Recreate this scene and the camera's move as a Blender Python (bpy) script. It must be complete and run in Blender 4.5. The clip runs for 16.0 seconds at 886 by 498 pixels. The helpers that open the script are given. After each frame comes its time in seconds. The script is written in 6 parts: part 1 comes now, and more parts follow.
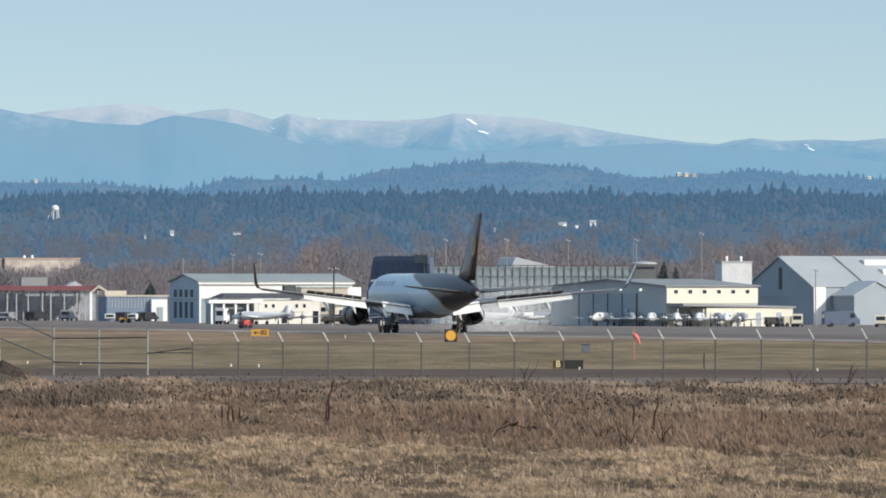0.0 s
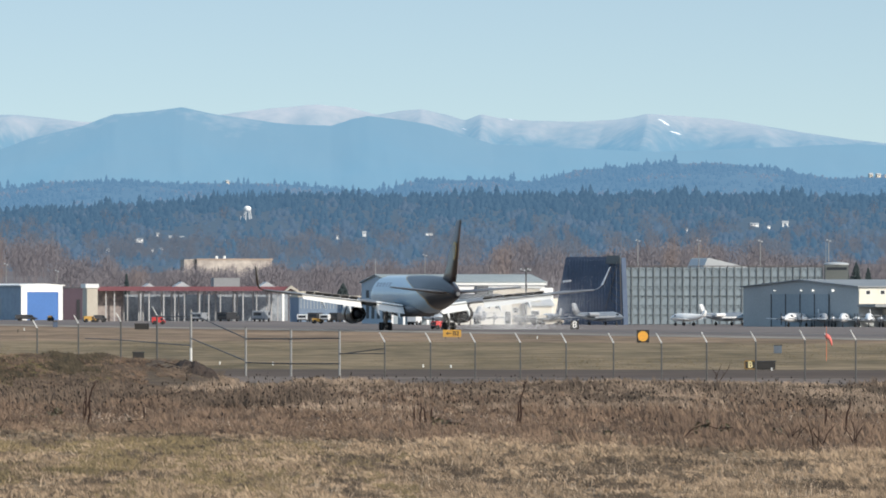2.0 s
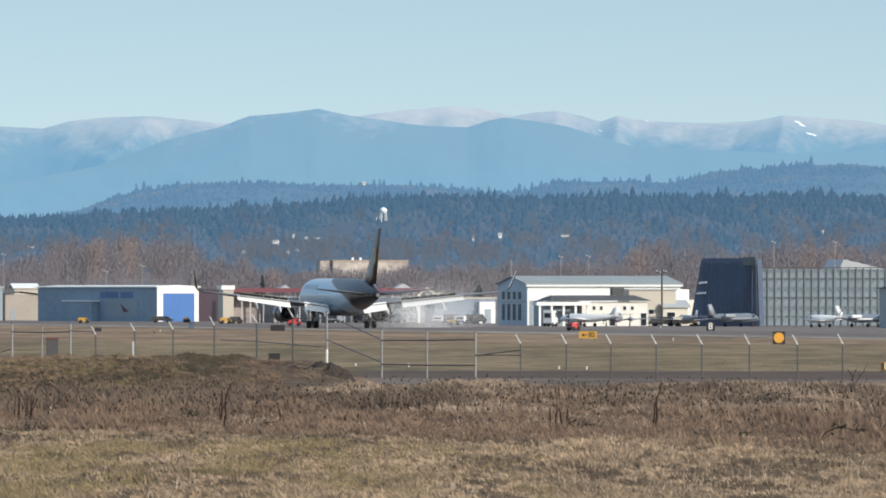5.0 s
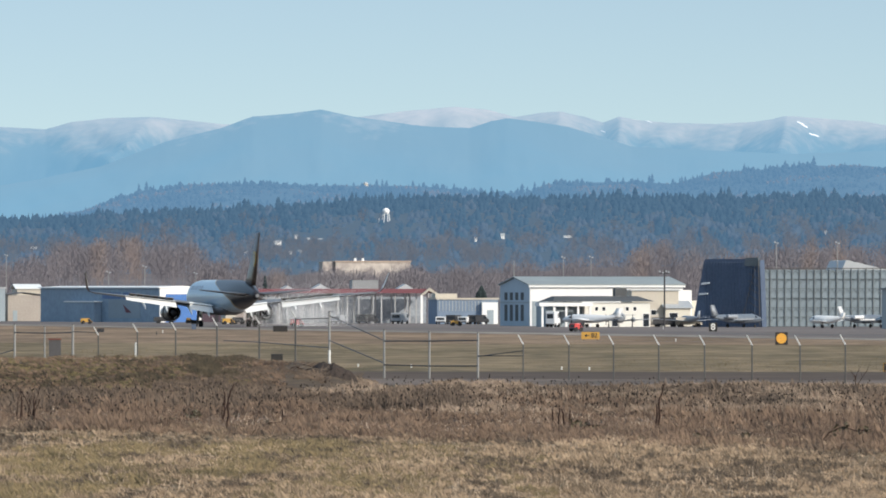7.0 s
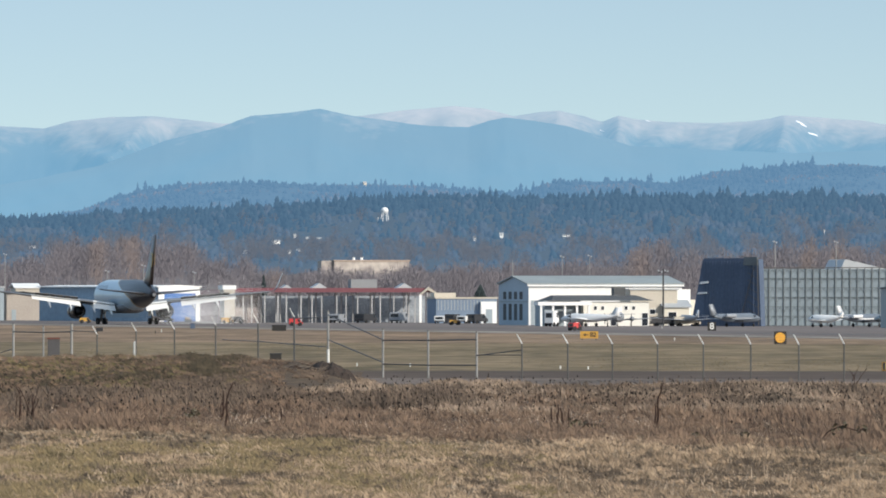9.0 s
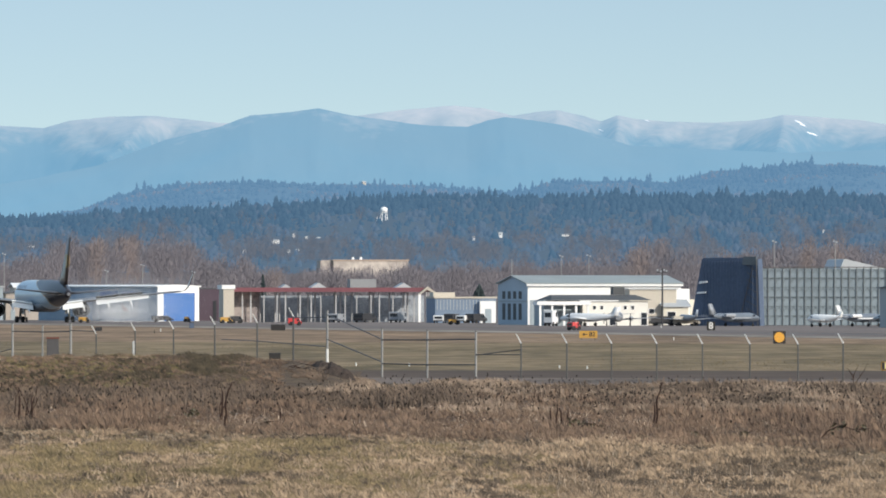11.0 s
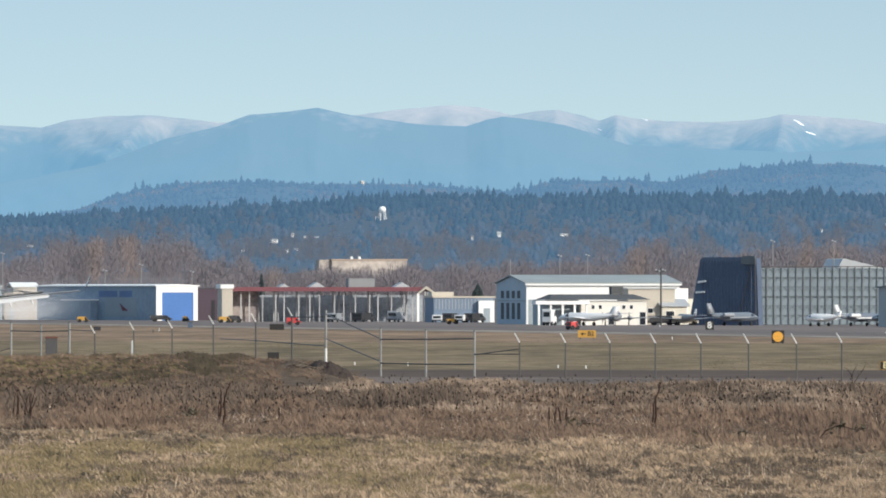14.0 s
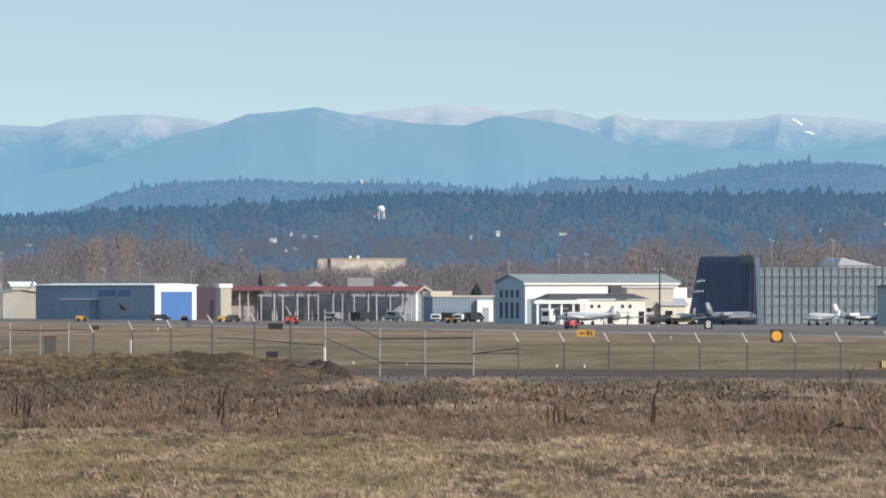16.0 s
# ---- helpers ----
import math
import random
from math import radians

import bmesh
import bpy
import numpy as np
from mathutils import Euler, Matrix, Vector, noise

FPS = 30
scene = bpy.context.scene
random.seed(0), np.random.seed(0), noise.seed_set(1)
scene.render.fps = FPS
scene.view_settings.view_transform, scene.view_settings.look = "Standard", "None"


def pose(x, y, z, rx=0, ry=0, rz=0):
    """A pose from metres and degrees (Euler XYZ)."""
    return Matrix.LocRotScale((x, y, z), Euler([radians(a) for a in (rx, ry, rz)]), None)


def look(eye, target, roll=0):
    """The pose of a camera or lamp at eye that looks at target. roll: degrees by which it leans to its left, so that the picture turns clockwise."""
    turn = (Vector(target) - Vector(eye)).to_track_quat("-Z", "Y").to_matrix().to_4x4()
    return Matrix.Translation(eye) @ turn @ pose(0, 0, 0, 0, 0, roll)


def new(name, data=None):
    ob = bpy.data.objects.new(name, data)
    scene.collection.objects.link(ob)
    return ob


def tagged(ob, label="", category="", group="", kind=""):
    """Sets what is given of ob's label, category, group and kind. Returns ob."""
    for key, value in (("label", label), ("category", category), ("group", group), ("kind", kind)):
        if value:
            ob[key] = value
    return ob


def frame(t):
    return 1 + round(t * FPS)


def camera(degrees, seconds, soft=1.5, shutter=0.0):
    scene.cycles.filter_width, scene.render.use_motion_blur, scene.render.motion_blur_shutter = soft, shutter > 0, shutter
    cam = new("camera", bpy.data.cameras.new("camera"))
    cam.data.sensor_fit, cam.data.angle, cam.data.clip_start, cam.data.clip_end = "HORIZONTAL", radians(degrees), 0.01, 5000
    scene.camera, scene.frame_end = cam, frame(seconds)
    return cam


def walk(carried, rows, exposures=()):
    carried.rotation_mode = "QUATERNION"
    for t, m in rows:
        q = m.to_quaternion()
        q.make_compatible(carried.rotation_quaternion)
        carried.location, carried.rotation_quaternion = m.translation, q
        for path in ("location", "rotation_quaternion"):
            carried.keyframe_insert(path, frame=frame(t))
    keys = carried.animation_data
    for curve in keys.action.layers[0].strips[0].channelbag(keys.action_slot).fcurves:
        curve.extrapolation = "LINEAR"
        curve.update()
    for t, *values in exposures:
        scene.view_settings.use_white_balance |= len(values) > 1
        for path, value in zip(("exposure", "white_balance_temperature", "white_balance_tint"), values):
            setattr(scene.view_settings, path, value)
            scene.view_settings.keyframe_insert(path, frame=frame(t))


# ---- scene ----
from mathutils.bvhtree import BVHTree

# A tripod on a low rise looks over dry grass, a perimeter fence and a runway.
# Plan: the camera's post is the origin, y runs along its last line of sight, metres.
EYE = 5.7
cam = camera(4.726, 16.0, soft=1.8)
PAN = [
    (0.0, -1.746, 0.2195), (0.5, -1.4354, 0.215), (1.0, -1.1489, 0.2201), (1.5, -0.9228, 0.2232),
    (2.0, -0.7207, 0.2232), (2.5, -0.5443, 0.2247), (3.0, -0.3739, 0.2262), (3.5, -0.2488, 0.2277),
    (4.0, -0.1372, 0.2292), (4.5, -0.0422, 0.2301), (5.2, 0.012, 0.232), (6.0, 0.0195, 0.234), (7.0, 0.0181, 0.2352), (8.0, 0.0151, 0.2328),
    (9.0, 0.0115, 0.231), (11.5, 0.0054, 0.228), (12.5, 0.0021, 0.2262), (13.5, 0.0, 0.2256),
    (14.5, -0.0015, 0.2262), (15.5, -0.0045, 0.225), (16.0, -0.0075, 0.2219),
]
walk(cam, [(t, pose(0, 0, EYE, 90 + pitch, 0, yaw)) for t, yaw, pitch in PAN], exposures=[(0.0, -0.10, 6740, 9), (1.0, -0.05, 6740, 9), (2.0, -0.02, 6740, 9), (6.0, -0.05, 6740, 9), (16.0, -0.05, 6740, 9)])

# ---- light ----
SUN = Vector((0.72, -0.62, 0.44)).normalized()
world = bpy.data.worlds.new("world")
scene.world = world
world.use_nodes = True
wn = world.node_tree
sky = wn.nodes.new("ShaderNodeTexSky")
sky.sky_type, sky.sun_disc = "NISHITA", False
sky.sun_elevation = math.asin(SUN.z)
sky.sun_rotation = math.atan2(SUN.x, SUN.y)
sky.air_density, sky.dust_density, sky.ozone_density = 1.0, 0.7, 0.8
coord = wn.nodes.new("ShaderNodeTexCoord")
lift = wn.nodes.new("ShaderNodeVectorMath")
lift.operation = "MULTIPLY_ADD"
lift.inputs[1].default_value, lift.inputs[2].default_value = (1, 1, 2.8), (0, 0, 0.08)
wn.links.new(coord.outputs["Generated"], lift.inputs[0])
cap = wn.nodes.new("ShaderNodeVectorMath")
cap.operation = "MINIMUM"
cap.inputs[1].default_value = (9, 9, 0.27)
wn.links.new(lift.outputs[0], cap.inputs[0])
wn.links.new(cap.outputs[0], sky.inputs[0])
wn.links.new(sky.outputs[0], wn.nodes["Background"].inputs[0])
wn.nodes["Background"].inputs[1].default_value = 0.14
sun = new("sun", bpy.data.lights.new("sun", "SUN"))
sun.data.energy, sun.data.angle, sun.data.color = 3.75, radians(0.5), (1.0, 0.94, 0.86)
sun.matrix_world = look(SUN * 50, (0, 0, 0))


# ---- materials ----
def lin(r, g, b):
    return tuple(((c / 255 + 0.055) / 1.055) ** 2.4 if c > 10 else c / 255 / 12.92 for c in (r, g, b)) + (1,)


def mat(name, color, rough=0.6, metal=0.0, spread=0.25, coarse=0.15, fine=3.0, bump=0.0, island=0.0, other=None, glow=None, glow_power=0.0, each=0.0, contrast=1.0, squash=1.0):
    """Principled surface whose colour wanders at two scales (per metre), between color and other."""
    m = bpy.data.materials.new(name)
    m.use_nodes = True
    n, l = m.node_tree.nodes, m.node_tree.links
    p = n["Principled BSDF"]
    p.inputs["Roughness"].default_value, p.inputs["Metallic"].default_value = rough, metal
    if rough >= 0.85:
        p.inputs["Specular IOR Level"].default_value = 0.12
    tc = n.new("ShaderNodeTexCoord")
    a, b = n.new("ShaderNodeTexNoise"), n.new("ShaderNodeTexNoise")
    a.inputs["Scale"].default_value, b.inputs["Scale"].default_value = coarse, fine
    a.inputs["Detail"].default_value, b.inputs["Detail"].default_value = 4, 5
    at = tc.outputs["Object"]
    if squash != 1.0:
        press = n.new("ShaderNodeVectorMath")
        press.operation = "MULTIPLY"
        press.inputs[1].default_value = (1, squash, 1)
        l.new(at, press.inputs[0])
        at = press.outputs[0]
    l.new(at, a.inputs["Vector"]), l.new(at, b.inputs["Vector"])
    add = n.new("ShaderNodeMath")
    add.operation = "ADD"
    l.new(a.outputs["Fac"], add.inputs[0]), l.new(b.outputs["Fac"], add.inputs[1])
    fac = add.outputs[0]
    if island or each:
        source = n.new("ShaderNodeNewGeometry").outputs["Random Per Island"] if island else n.new("ShaderNodeObjectInfo").outputs["Random"]
        mul = n.new("ShaderNodeMath")
        mul.operation, mul.inputs[1].default_value = "MULTIPLY_ADD", (island or each)
        l.new(source, mul.inputs[0]), l.new(fac, mul.inputs[2])
        fac = mul.outputs[0]
    hi = 1.3 + (island or each)
    ramp = n.new("ShaderNodeMapRange")
    ramp.inputs["From Min"].default_value, ramp.inputs["From Max"].default_value = 1 - 0.3 / contrast, hi - 0.3 + 0.3 / contrast
    l.new(fac, ramp.inputs["Value"])
    mix = n.new("ShaderNodeMix")
    mix.data_type = "RGBA"
    low = other or tuple(c * (1 - spread) for c in color[:3]) + (1,)
    mix.inputs["A"].default_value, mix.inputs["B"].default_value = low, color
    l.new(ramp.outputs[0], mix.inputs["Factor"])
    l.new(mix.outputs["Result"], p.inputs["Base Color"])
    if bump:
        bp = n.new("ShaderNodeBump")
        bp.inputs["Strength"].default_value, bp.inputs["Distance"].default_value = bump, 0.05
        l.new(b.outputs["Fac"], bp.inputs["Height"]), l.new(bp.outputs[0], p.inputs["Normal"])
    if glow:
        p.inputs["Emission Color"].default_value, p.inputs["Emission Strength"].default_value = glow, glow_power
    return m


M_DRY = mat("dry_grass", (0.24, 0.18, 0.11, 1), 0.9, other=(0.10, 0.075, 0.048, 1), coarse=0.12, fine=0.8, bump=0.4)
M_WEED = mat("weedy_soil", (0.15, 0.105, 0.075, 1), 0.95, other=(0.08, 0.06, 0.045, 1), coarse=0.1, fine=0.9, bump=0.4)
M_INFIELD = mat("infield_grass", (0.27, 0.20, 0.122, 1), 0.9, other=(0.115, 0.09, 0.052, 1), coarse=0.05, fine=0.3, contrast=1.5, squash=0.22, bump=0.3)
M_ROAD = mat("road_asphalt", (0.13, 0.097, 0.077, 1), 0.95, other=(0.07, 0.053, 0.043, 1), coarse=0.04, fine=0.3)
M_RUNWAY = mat("runway_shoulder_concrete", (0.35, 0.315, 0.272, 1), 0.95, other=(0.18, 0.16, 0.14, 1), coarse=0.03, fine=0.2, contrast=1.6, squash=0.3)
M_TARMAC = mat("worn_runway_asphalt", (0.205, 0.173, 0.157, 1), 0.95, other=(0.128, 0.11, 0.102, 1), coarse=0.015, fine=0.2)
M_SKID = mat("tyre_rubber_streaks", (0.11, 0.10, 0.095, 1), 0.8, other=(0.06, 0.056, 0.055, 1), coarse=0.02, fine=0.3)
M_APRON = mat("apron_asphalt", (0.225, 0.19, 0.174, 1), 0.95, other=(0.142, 0.123, 0.116, 1), coarse=0.02, fine=0.3)
M_PAINT = mat("white_line_paint", (0.75, 0.75, 0.72, 1), 0.7)
M_RUBBER = mat("rubber", (0.02, 0.02, 0.022, 1), 0.8)
M_STEEL = mat("galvanised_steel", (0.115, 0.11, 0.105, 1), 0.4, 0.3, coarse=0.5, fine=8, each=0.4)
M_DARKSTEEL = mat("dark_steel", (0.06, 0.06, 0.065, 1), 0.5, 0.4)
M_MAST = mat("pale_mast_paint", (0.30, 0.30, 0.30, 1), 0.5)
M_GLASS = mat("dark_window_glass", (0.03, 0.035, 0.045, 1), 0.15)
M_WHITE = mat("white_cladding", (0.84, 0.84, 0.83, 1), 0.55, spread=0.06, coarse=0.1, fine=1.0)
M_CREAM = mat("cream_cladding", (0.69, 0.65, 0.55, 1), 0.6, spread=0.12, coarse=0.1, fine=1.0)
M_BEIGE = mat("beige_wall", (0.55, 0.50, 0.42, 1), 0.7, spread=0.15)
M_GREY = mat("grey_cladding", (0.42, 0.45, 0.46, 1), 0.6, spread=0.2)
M_SLATE = mat("blue_grey_cladding", (0.32, 0.38, 0.42, 1), 0.6, spread=0.2)
M_MAROON = mat("maroon_cladding", (0.10, 0.068, 0.09, 1), 0.7, spread=0.2)
M_ROOF = mat("grey_metal_roof", (0.43, 0.455, 0.475, 1), 0.5, 0.0, spread=0.15)
M_GREYROOF = mat("mid_grey_roof", (0.25, 0.265, 0.275, 1), 0.6, spread=0.15)
M_DARKROOF = mat("dark_roof", (0.09, 0.095, 0.10, 1), 0.8, spread=0.2)
M_REDROOF = mat("red_metal_roof", (0.19, 0.062, 0.078, 1), 0.6, spread=0.25)
M_BLUE = mat("blue_door_paint", (0.045, 0.165, 0.46, 1), 0.5, spread=0.15)
M_YELLOW = mat("yellow_paint", (0.55, 0.31, 0.06, 1), 0.5, spread=0.15)
M_ORANGE = mat("orange_yellow_disc", (0.80, 0.40, 0.06, 1), 0.5, spread=0.15)
M_BLACK = mat("black_paint", (0.025, 0.023, 0.022, 1), 0.6)
M_RED = mat("red_paint", (0.62, 0.05, 0.05, 1), 0.5)
M_SOCK = mat("windsock_fabric", (0.85, 0.21, 0.18, 1), 0.8)


# ---- mesh tools ----
def mesh_of(bm, name, materials):
    me = bpy.data.meshes.new(name)
    bm.to_mesh(me)
    bm.free()
    for m in materials if isinstance(materials, (list, tuple)) else [materials]:
        me.materials.append(m)
    return me


def part(name, bm, material, parent, label=""):
    ob = new(name, mesh_of(bm, name, material))
    ob.parent = parent
    return tagged(ob, label)


def thing(name, m, label, category, group="", kind=""):
    ob = new(name)
    ob.matrix_world = m
    return tagged(ob, label, category, group, kind)


def box(bm, x0, x1, y0, y1, z0, z1):
    v = [bm.verts.new((x, y, z)) for x in (x0, x1) for y in (y0, y1) for z in (z0, z1)]
    for f in ((0, 1, 3, 2), (4, 6, 7, 5), (0, 4, 5, 1), (2, 3, 7, 6), (0, 2, 6, 4), (1, 5, 7, 3)):
        bm.faces.new([v[i] for i in f])
    return bm


def block(x0, x1, y0, y1, z0, z1):
    return box(bmesh.new(), x0, x1, y0, y1, z0, z1)


def tube(bm, a, b, r0, r1=None, n=8, caps=True):
    a, b = Vector(a), Vector(b)
    r1 = r0 if r1 is None else r1
    q = (b - a).to_track_quat("Z", "Y")
    rings = []
    for p, r in ((a, r0), (b, r1)):
        rings.append([bm.verts.new(p + q @ Vector((r * math.cos(k * math.tau / n), r * math.sin(k * math.tau / n), 0))) for k in range(n)])
    for k in range(n):
        bm.faces.new((rings[0][k], rings[0][(k + 1) % n], rings[1][(k + 1) % n], rings[1][k]))
    if caps:
        bm.faces.new(rings[0][::-1]), bm.faces.new(rings[1])
    return bm


def loft(bm, rings, close=True, smooth=True):
    """Skins closed rings of equal count, one after another."""
    vs = [[bm.verts.new(p) for p in r] for r in rings]
    n = len(vs[0])
    for a, b in zip(vs, vs[1:]):
        for k in range(n):
            f = bm.faces.new((a[k], a[(k + 1) % n], b[(k + 1) % n], b[k]))
            f.smooth = smooth
    if close:
        bm.faces.new(vs[0][::-1]), bm.faces.new(vs[-1])
    bmesh.ops.recalc_face_normals(bm, faces=bm.faces)
    return bm


def prism(bm, outline, y0, y1):
    """An outline in x and z, pulled from y0 to y1."""
    return loft(bm, [[(x, y, z) for x, z in outline] for y in (y0, y1)], smooth=False)


# Bearings b count 1/19000 rad to the right, 784 being the y axis; d is the distance ahead; levels e count 1/19000 rad down, 516 level.
def east(b, d):
    return (b - 784) * d / 19000


def height(e, d):
    return EYE - (e - 516) * d / 19000


def reach(e):
    return EYE * 19000 / (e - 516)


def spot(b, e):
    """Where the flat ground is seen at that bearing and level."""
    return Vector((east(b, reach(e)), reach(e), 0))


def stand(b, d, turn=0.0, z=0.0):
    return pose(east(b, d), d, z, 0, 0, turn)


# ---- ground ----
def sheet(name, corners, z, material, label, category):
    bm = bmesh.new()
    bm.faces.new([bm.verts.new((x, y, z)) for x, y in corners])
    bmesh.ops.subdivide_edges(bm, edges=bm.edges, cuts=6, use_grid_fill=True)
    bmesh.ops.recalc_face_normals(bm, faces=bm.faces)
    ob = new(name, mesh_of(bm, name, material))
    return tagged(ob, label, category, kind="structure")


def strip(name, near, far, z, material, label, category):
    """A band of ground between two lines, each given by its level at bearings -600 and 2800."""
    c = [spot(-600, near[0]), spot(2800, near[1]), spot(2800, far[1]), spot(-600, far[0])]
    return sheet(name, [(p.x, p.y) for p in c], z, material, label, category)


sheet("ground", [(-1500, -300), (1500, -300), (1500, 4980), (-1500, 4980)], 0, M_DRY, "dry straw-coloured winter grass field", "ground")
strip("weedy_ground", (732, 822), (676, 700), 0.02, M_WEED, "brown weedy ground before the fence", "ground")
strip("service_road", (664, 700), (654, 658), 0.03, M_ROAD, "grey asphalt service road behind the fence", "road")
strip("infield", (654, 658), (568, 587), 0.02, M_INFIELD, "olive and straw infield grass beside the runway", "ground")

M_WORNEDGE = mat("worn_brown_turf", (0.31, 0.215, 0.14, 1), 0.9, other=(0.15, 0.105, 0.07, 1), coarse=0.05, fine=0.3, contrast=1.5, squash=0.22, bump=0.3)
strip("worn_infield_edge", (602, 613), (568, 587), 0.03, M_WORNEDGE, "worn brown turf along the runway", "ground")

HEAD = 12.5
RUN = pose(41.8, 1450, 0, 0, 0, HEAD)


def along(x, s):
    p = RUN @ Vector((x, s, 0))
    return (p.x, p.y)


sheet("runway", [along(-26, -1300), along(30, -1300), along(30, 2200), along(-26, 2200)], 0.05, M_TARMAC, "worn brown-grey asphalt runway", "road")
sheet("runway_shoulder", [along(-25, -1300), along(-12, -1300), along(-12, 2200), along(-25, 2200)], 0.06, M_RUNWAY, "pale concrete edge of the runway", "road")
sheet("rubber_streak", [along(5, -1300), along(11, -1300), along(11, 2200), along(5, 2200)], 0.06, M_SKID, "dark tyre rubber along the runway", "road")
sheet("apron", [along(30.1, -900), along(420, -900), along(420, 1500), along(30.1, 1500)], 0.04, M_APRON, "grey asphalt apron before the hangars", "pavement")


# ---- mountains and wooded hills ----
def ridge_line(knots, rough, seed):
    bs, es = zip(*knots)

    def level(b):
        e = float(np.interp(b, bs, es))
        return e + rough * noise.fractal(Vector((b * 0.012, seed, 0)), 0.9, 2.1, 6)
    return level


def hill_mesh(name, level, d0, d1, foot, rows, step, material, label, relief, seed, category="backdrop", spurs=(), furrow=0.0, bite=0.6):
    """A slope that climbs from the distance d0 to its crest at d1."""
    cols = list(range(-500, 2701, step))
    verts, faces = [], []
    for j in range(rows + 1):
        t = j / rows
        d = d0 + (d1 - d0) * t
        for b in cols:
            top = height(level(b), d1)
            z = foot + (top - foot) * t ** 0.85 if t else -2.0
            z += relief * (4 * t * (1 - t)) * noise.fractal(Vector((b * 0.006, t * 3.0, seed)), 0.8, 2.0, 6)
            dd = relief * 2 * noise.noise(Vector((b * 0.01, t * 5, seed + 4))) * (t < 1)
            if furrow:
                dd -= furrow * (1 - t) ** 0.7 * (1 - abs(noise.fractal(Vector((b * 0.009 + t * 0.6, t * 0.8, seed + 9)), 0.8, 2.1, 5)))
            for b0, slant, wide, amp in spurs:
                dd -= amp * (1 - t) ** bite * max(0.0, 1 - abs(b - b0 + slant * (1 - t)) / wide)
            verts.append((east(b, d), d + dd, z))
    n = len(cols)
    for j in range(rows):
        for i in range(n - 1):
            a = j * n + i
            faces.append((a, a + 1, a + n + 1, a + n))
    me = bpy.data.meshes.new(name)
    me.from_pydata(verts, [], faces)
    me.polygons.foreach_set("use_smooth", [True] * len(faces))
    me.materials.append(material)
    return tagged(new(name, me), label, category, kind="structure")


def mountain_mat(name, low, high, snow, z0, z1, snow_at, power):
    """Far slopes with wooded flanks and snowy crests; blue airlight is put in as emission."""
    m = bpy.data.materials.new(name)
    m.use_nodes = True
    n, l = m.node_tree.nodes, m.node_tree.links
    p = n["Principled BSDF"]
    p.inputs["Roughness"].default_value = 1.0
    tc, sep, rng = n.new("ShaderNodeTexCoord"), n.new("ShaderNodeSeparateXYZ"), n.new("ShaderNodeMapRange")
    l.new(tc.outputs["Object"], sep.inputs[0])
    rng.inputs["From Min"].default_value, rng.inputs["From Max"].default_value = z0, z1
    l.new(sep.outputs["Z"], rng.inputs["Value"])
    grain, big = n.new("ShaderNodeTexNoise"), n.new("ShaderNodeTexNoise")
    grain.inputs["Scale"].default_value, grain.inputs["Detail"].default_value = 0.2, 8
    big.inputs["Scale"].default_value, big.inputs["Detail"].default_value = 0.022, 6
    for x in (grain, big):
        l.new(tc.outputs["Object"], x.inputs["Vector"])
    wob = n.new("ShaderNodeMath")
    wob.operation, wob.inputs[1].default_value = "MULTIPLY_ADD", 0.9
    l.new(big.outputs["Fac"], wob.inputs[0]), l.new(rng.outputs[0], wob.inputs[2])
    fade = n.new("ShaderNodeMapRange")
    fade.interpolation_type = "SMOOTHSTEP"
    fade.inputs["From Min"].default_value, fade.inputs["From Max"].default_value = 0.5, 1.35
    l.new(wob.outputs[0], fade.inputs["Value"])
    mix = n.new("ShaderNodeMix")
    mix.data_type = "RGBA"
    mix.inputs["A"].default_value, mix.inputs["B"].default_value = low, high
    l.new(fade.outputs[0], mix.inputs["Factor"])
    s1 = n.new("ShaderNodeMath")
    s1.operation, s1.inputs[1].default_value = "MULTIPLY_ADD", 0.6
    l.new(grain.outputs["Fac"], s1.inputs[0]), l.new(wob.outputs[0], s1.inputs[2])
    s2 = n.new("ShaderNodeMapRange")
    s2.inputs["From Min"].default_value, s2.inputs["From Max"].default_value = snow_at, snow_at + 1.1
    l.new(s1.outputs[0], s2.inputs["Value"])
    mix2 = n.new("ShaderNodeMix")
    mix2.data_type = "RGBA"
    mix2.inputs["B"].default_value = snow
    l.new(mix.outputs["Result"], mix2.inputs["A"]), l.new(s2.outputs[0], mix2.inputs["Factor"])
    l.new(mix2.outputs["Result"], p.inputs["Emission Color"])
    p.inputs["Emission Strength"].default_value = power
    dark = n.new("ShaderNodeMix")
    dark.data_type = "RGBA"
    # warm snow base stands for sunlight reddened by the haze
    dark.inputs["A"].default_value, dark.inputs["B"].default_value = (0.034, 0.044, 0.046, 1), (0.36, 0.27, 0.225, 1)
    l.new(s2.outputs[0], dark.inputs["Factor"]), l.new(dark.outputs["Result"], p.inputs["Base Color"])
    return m


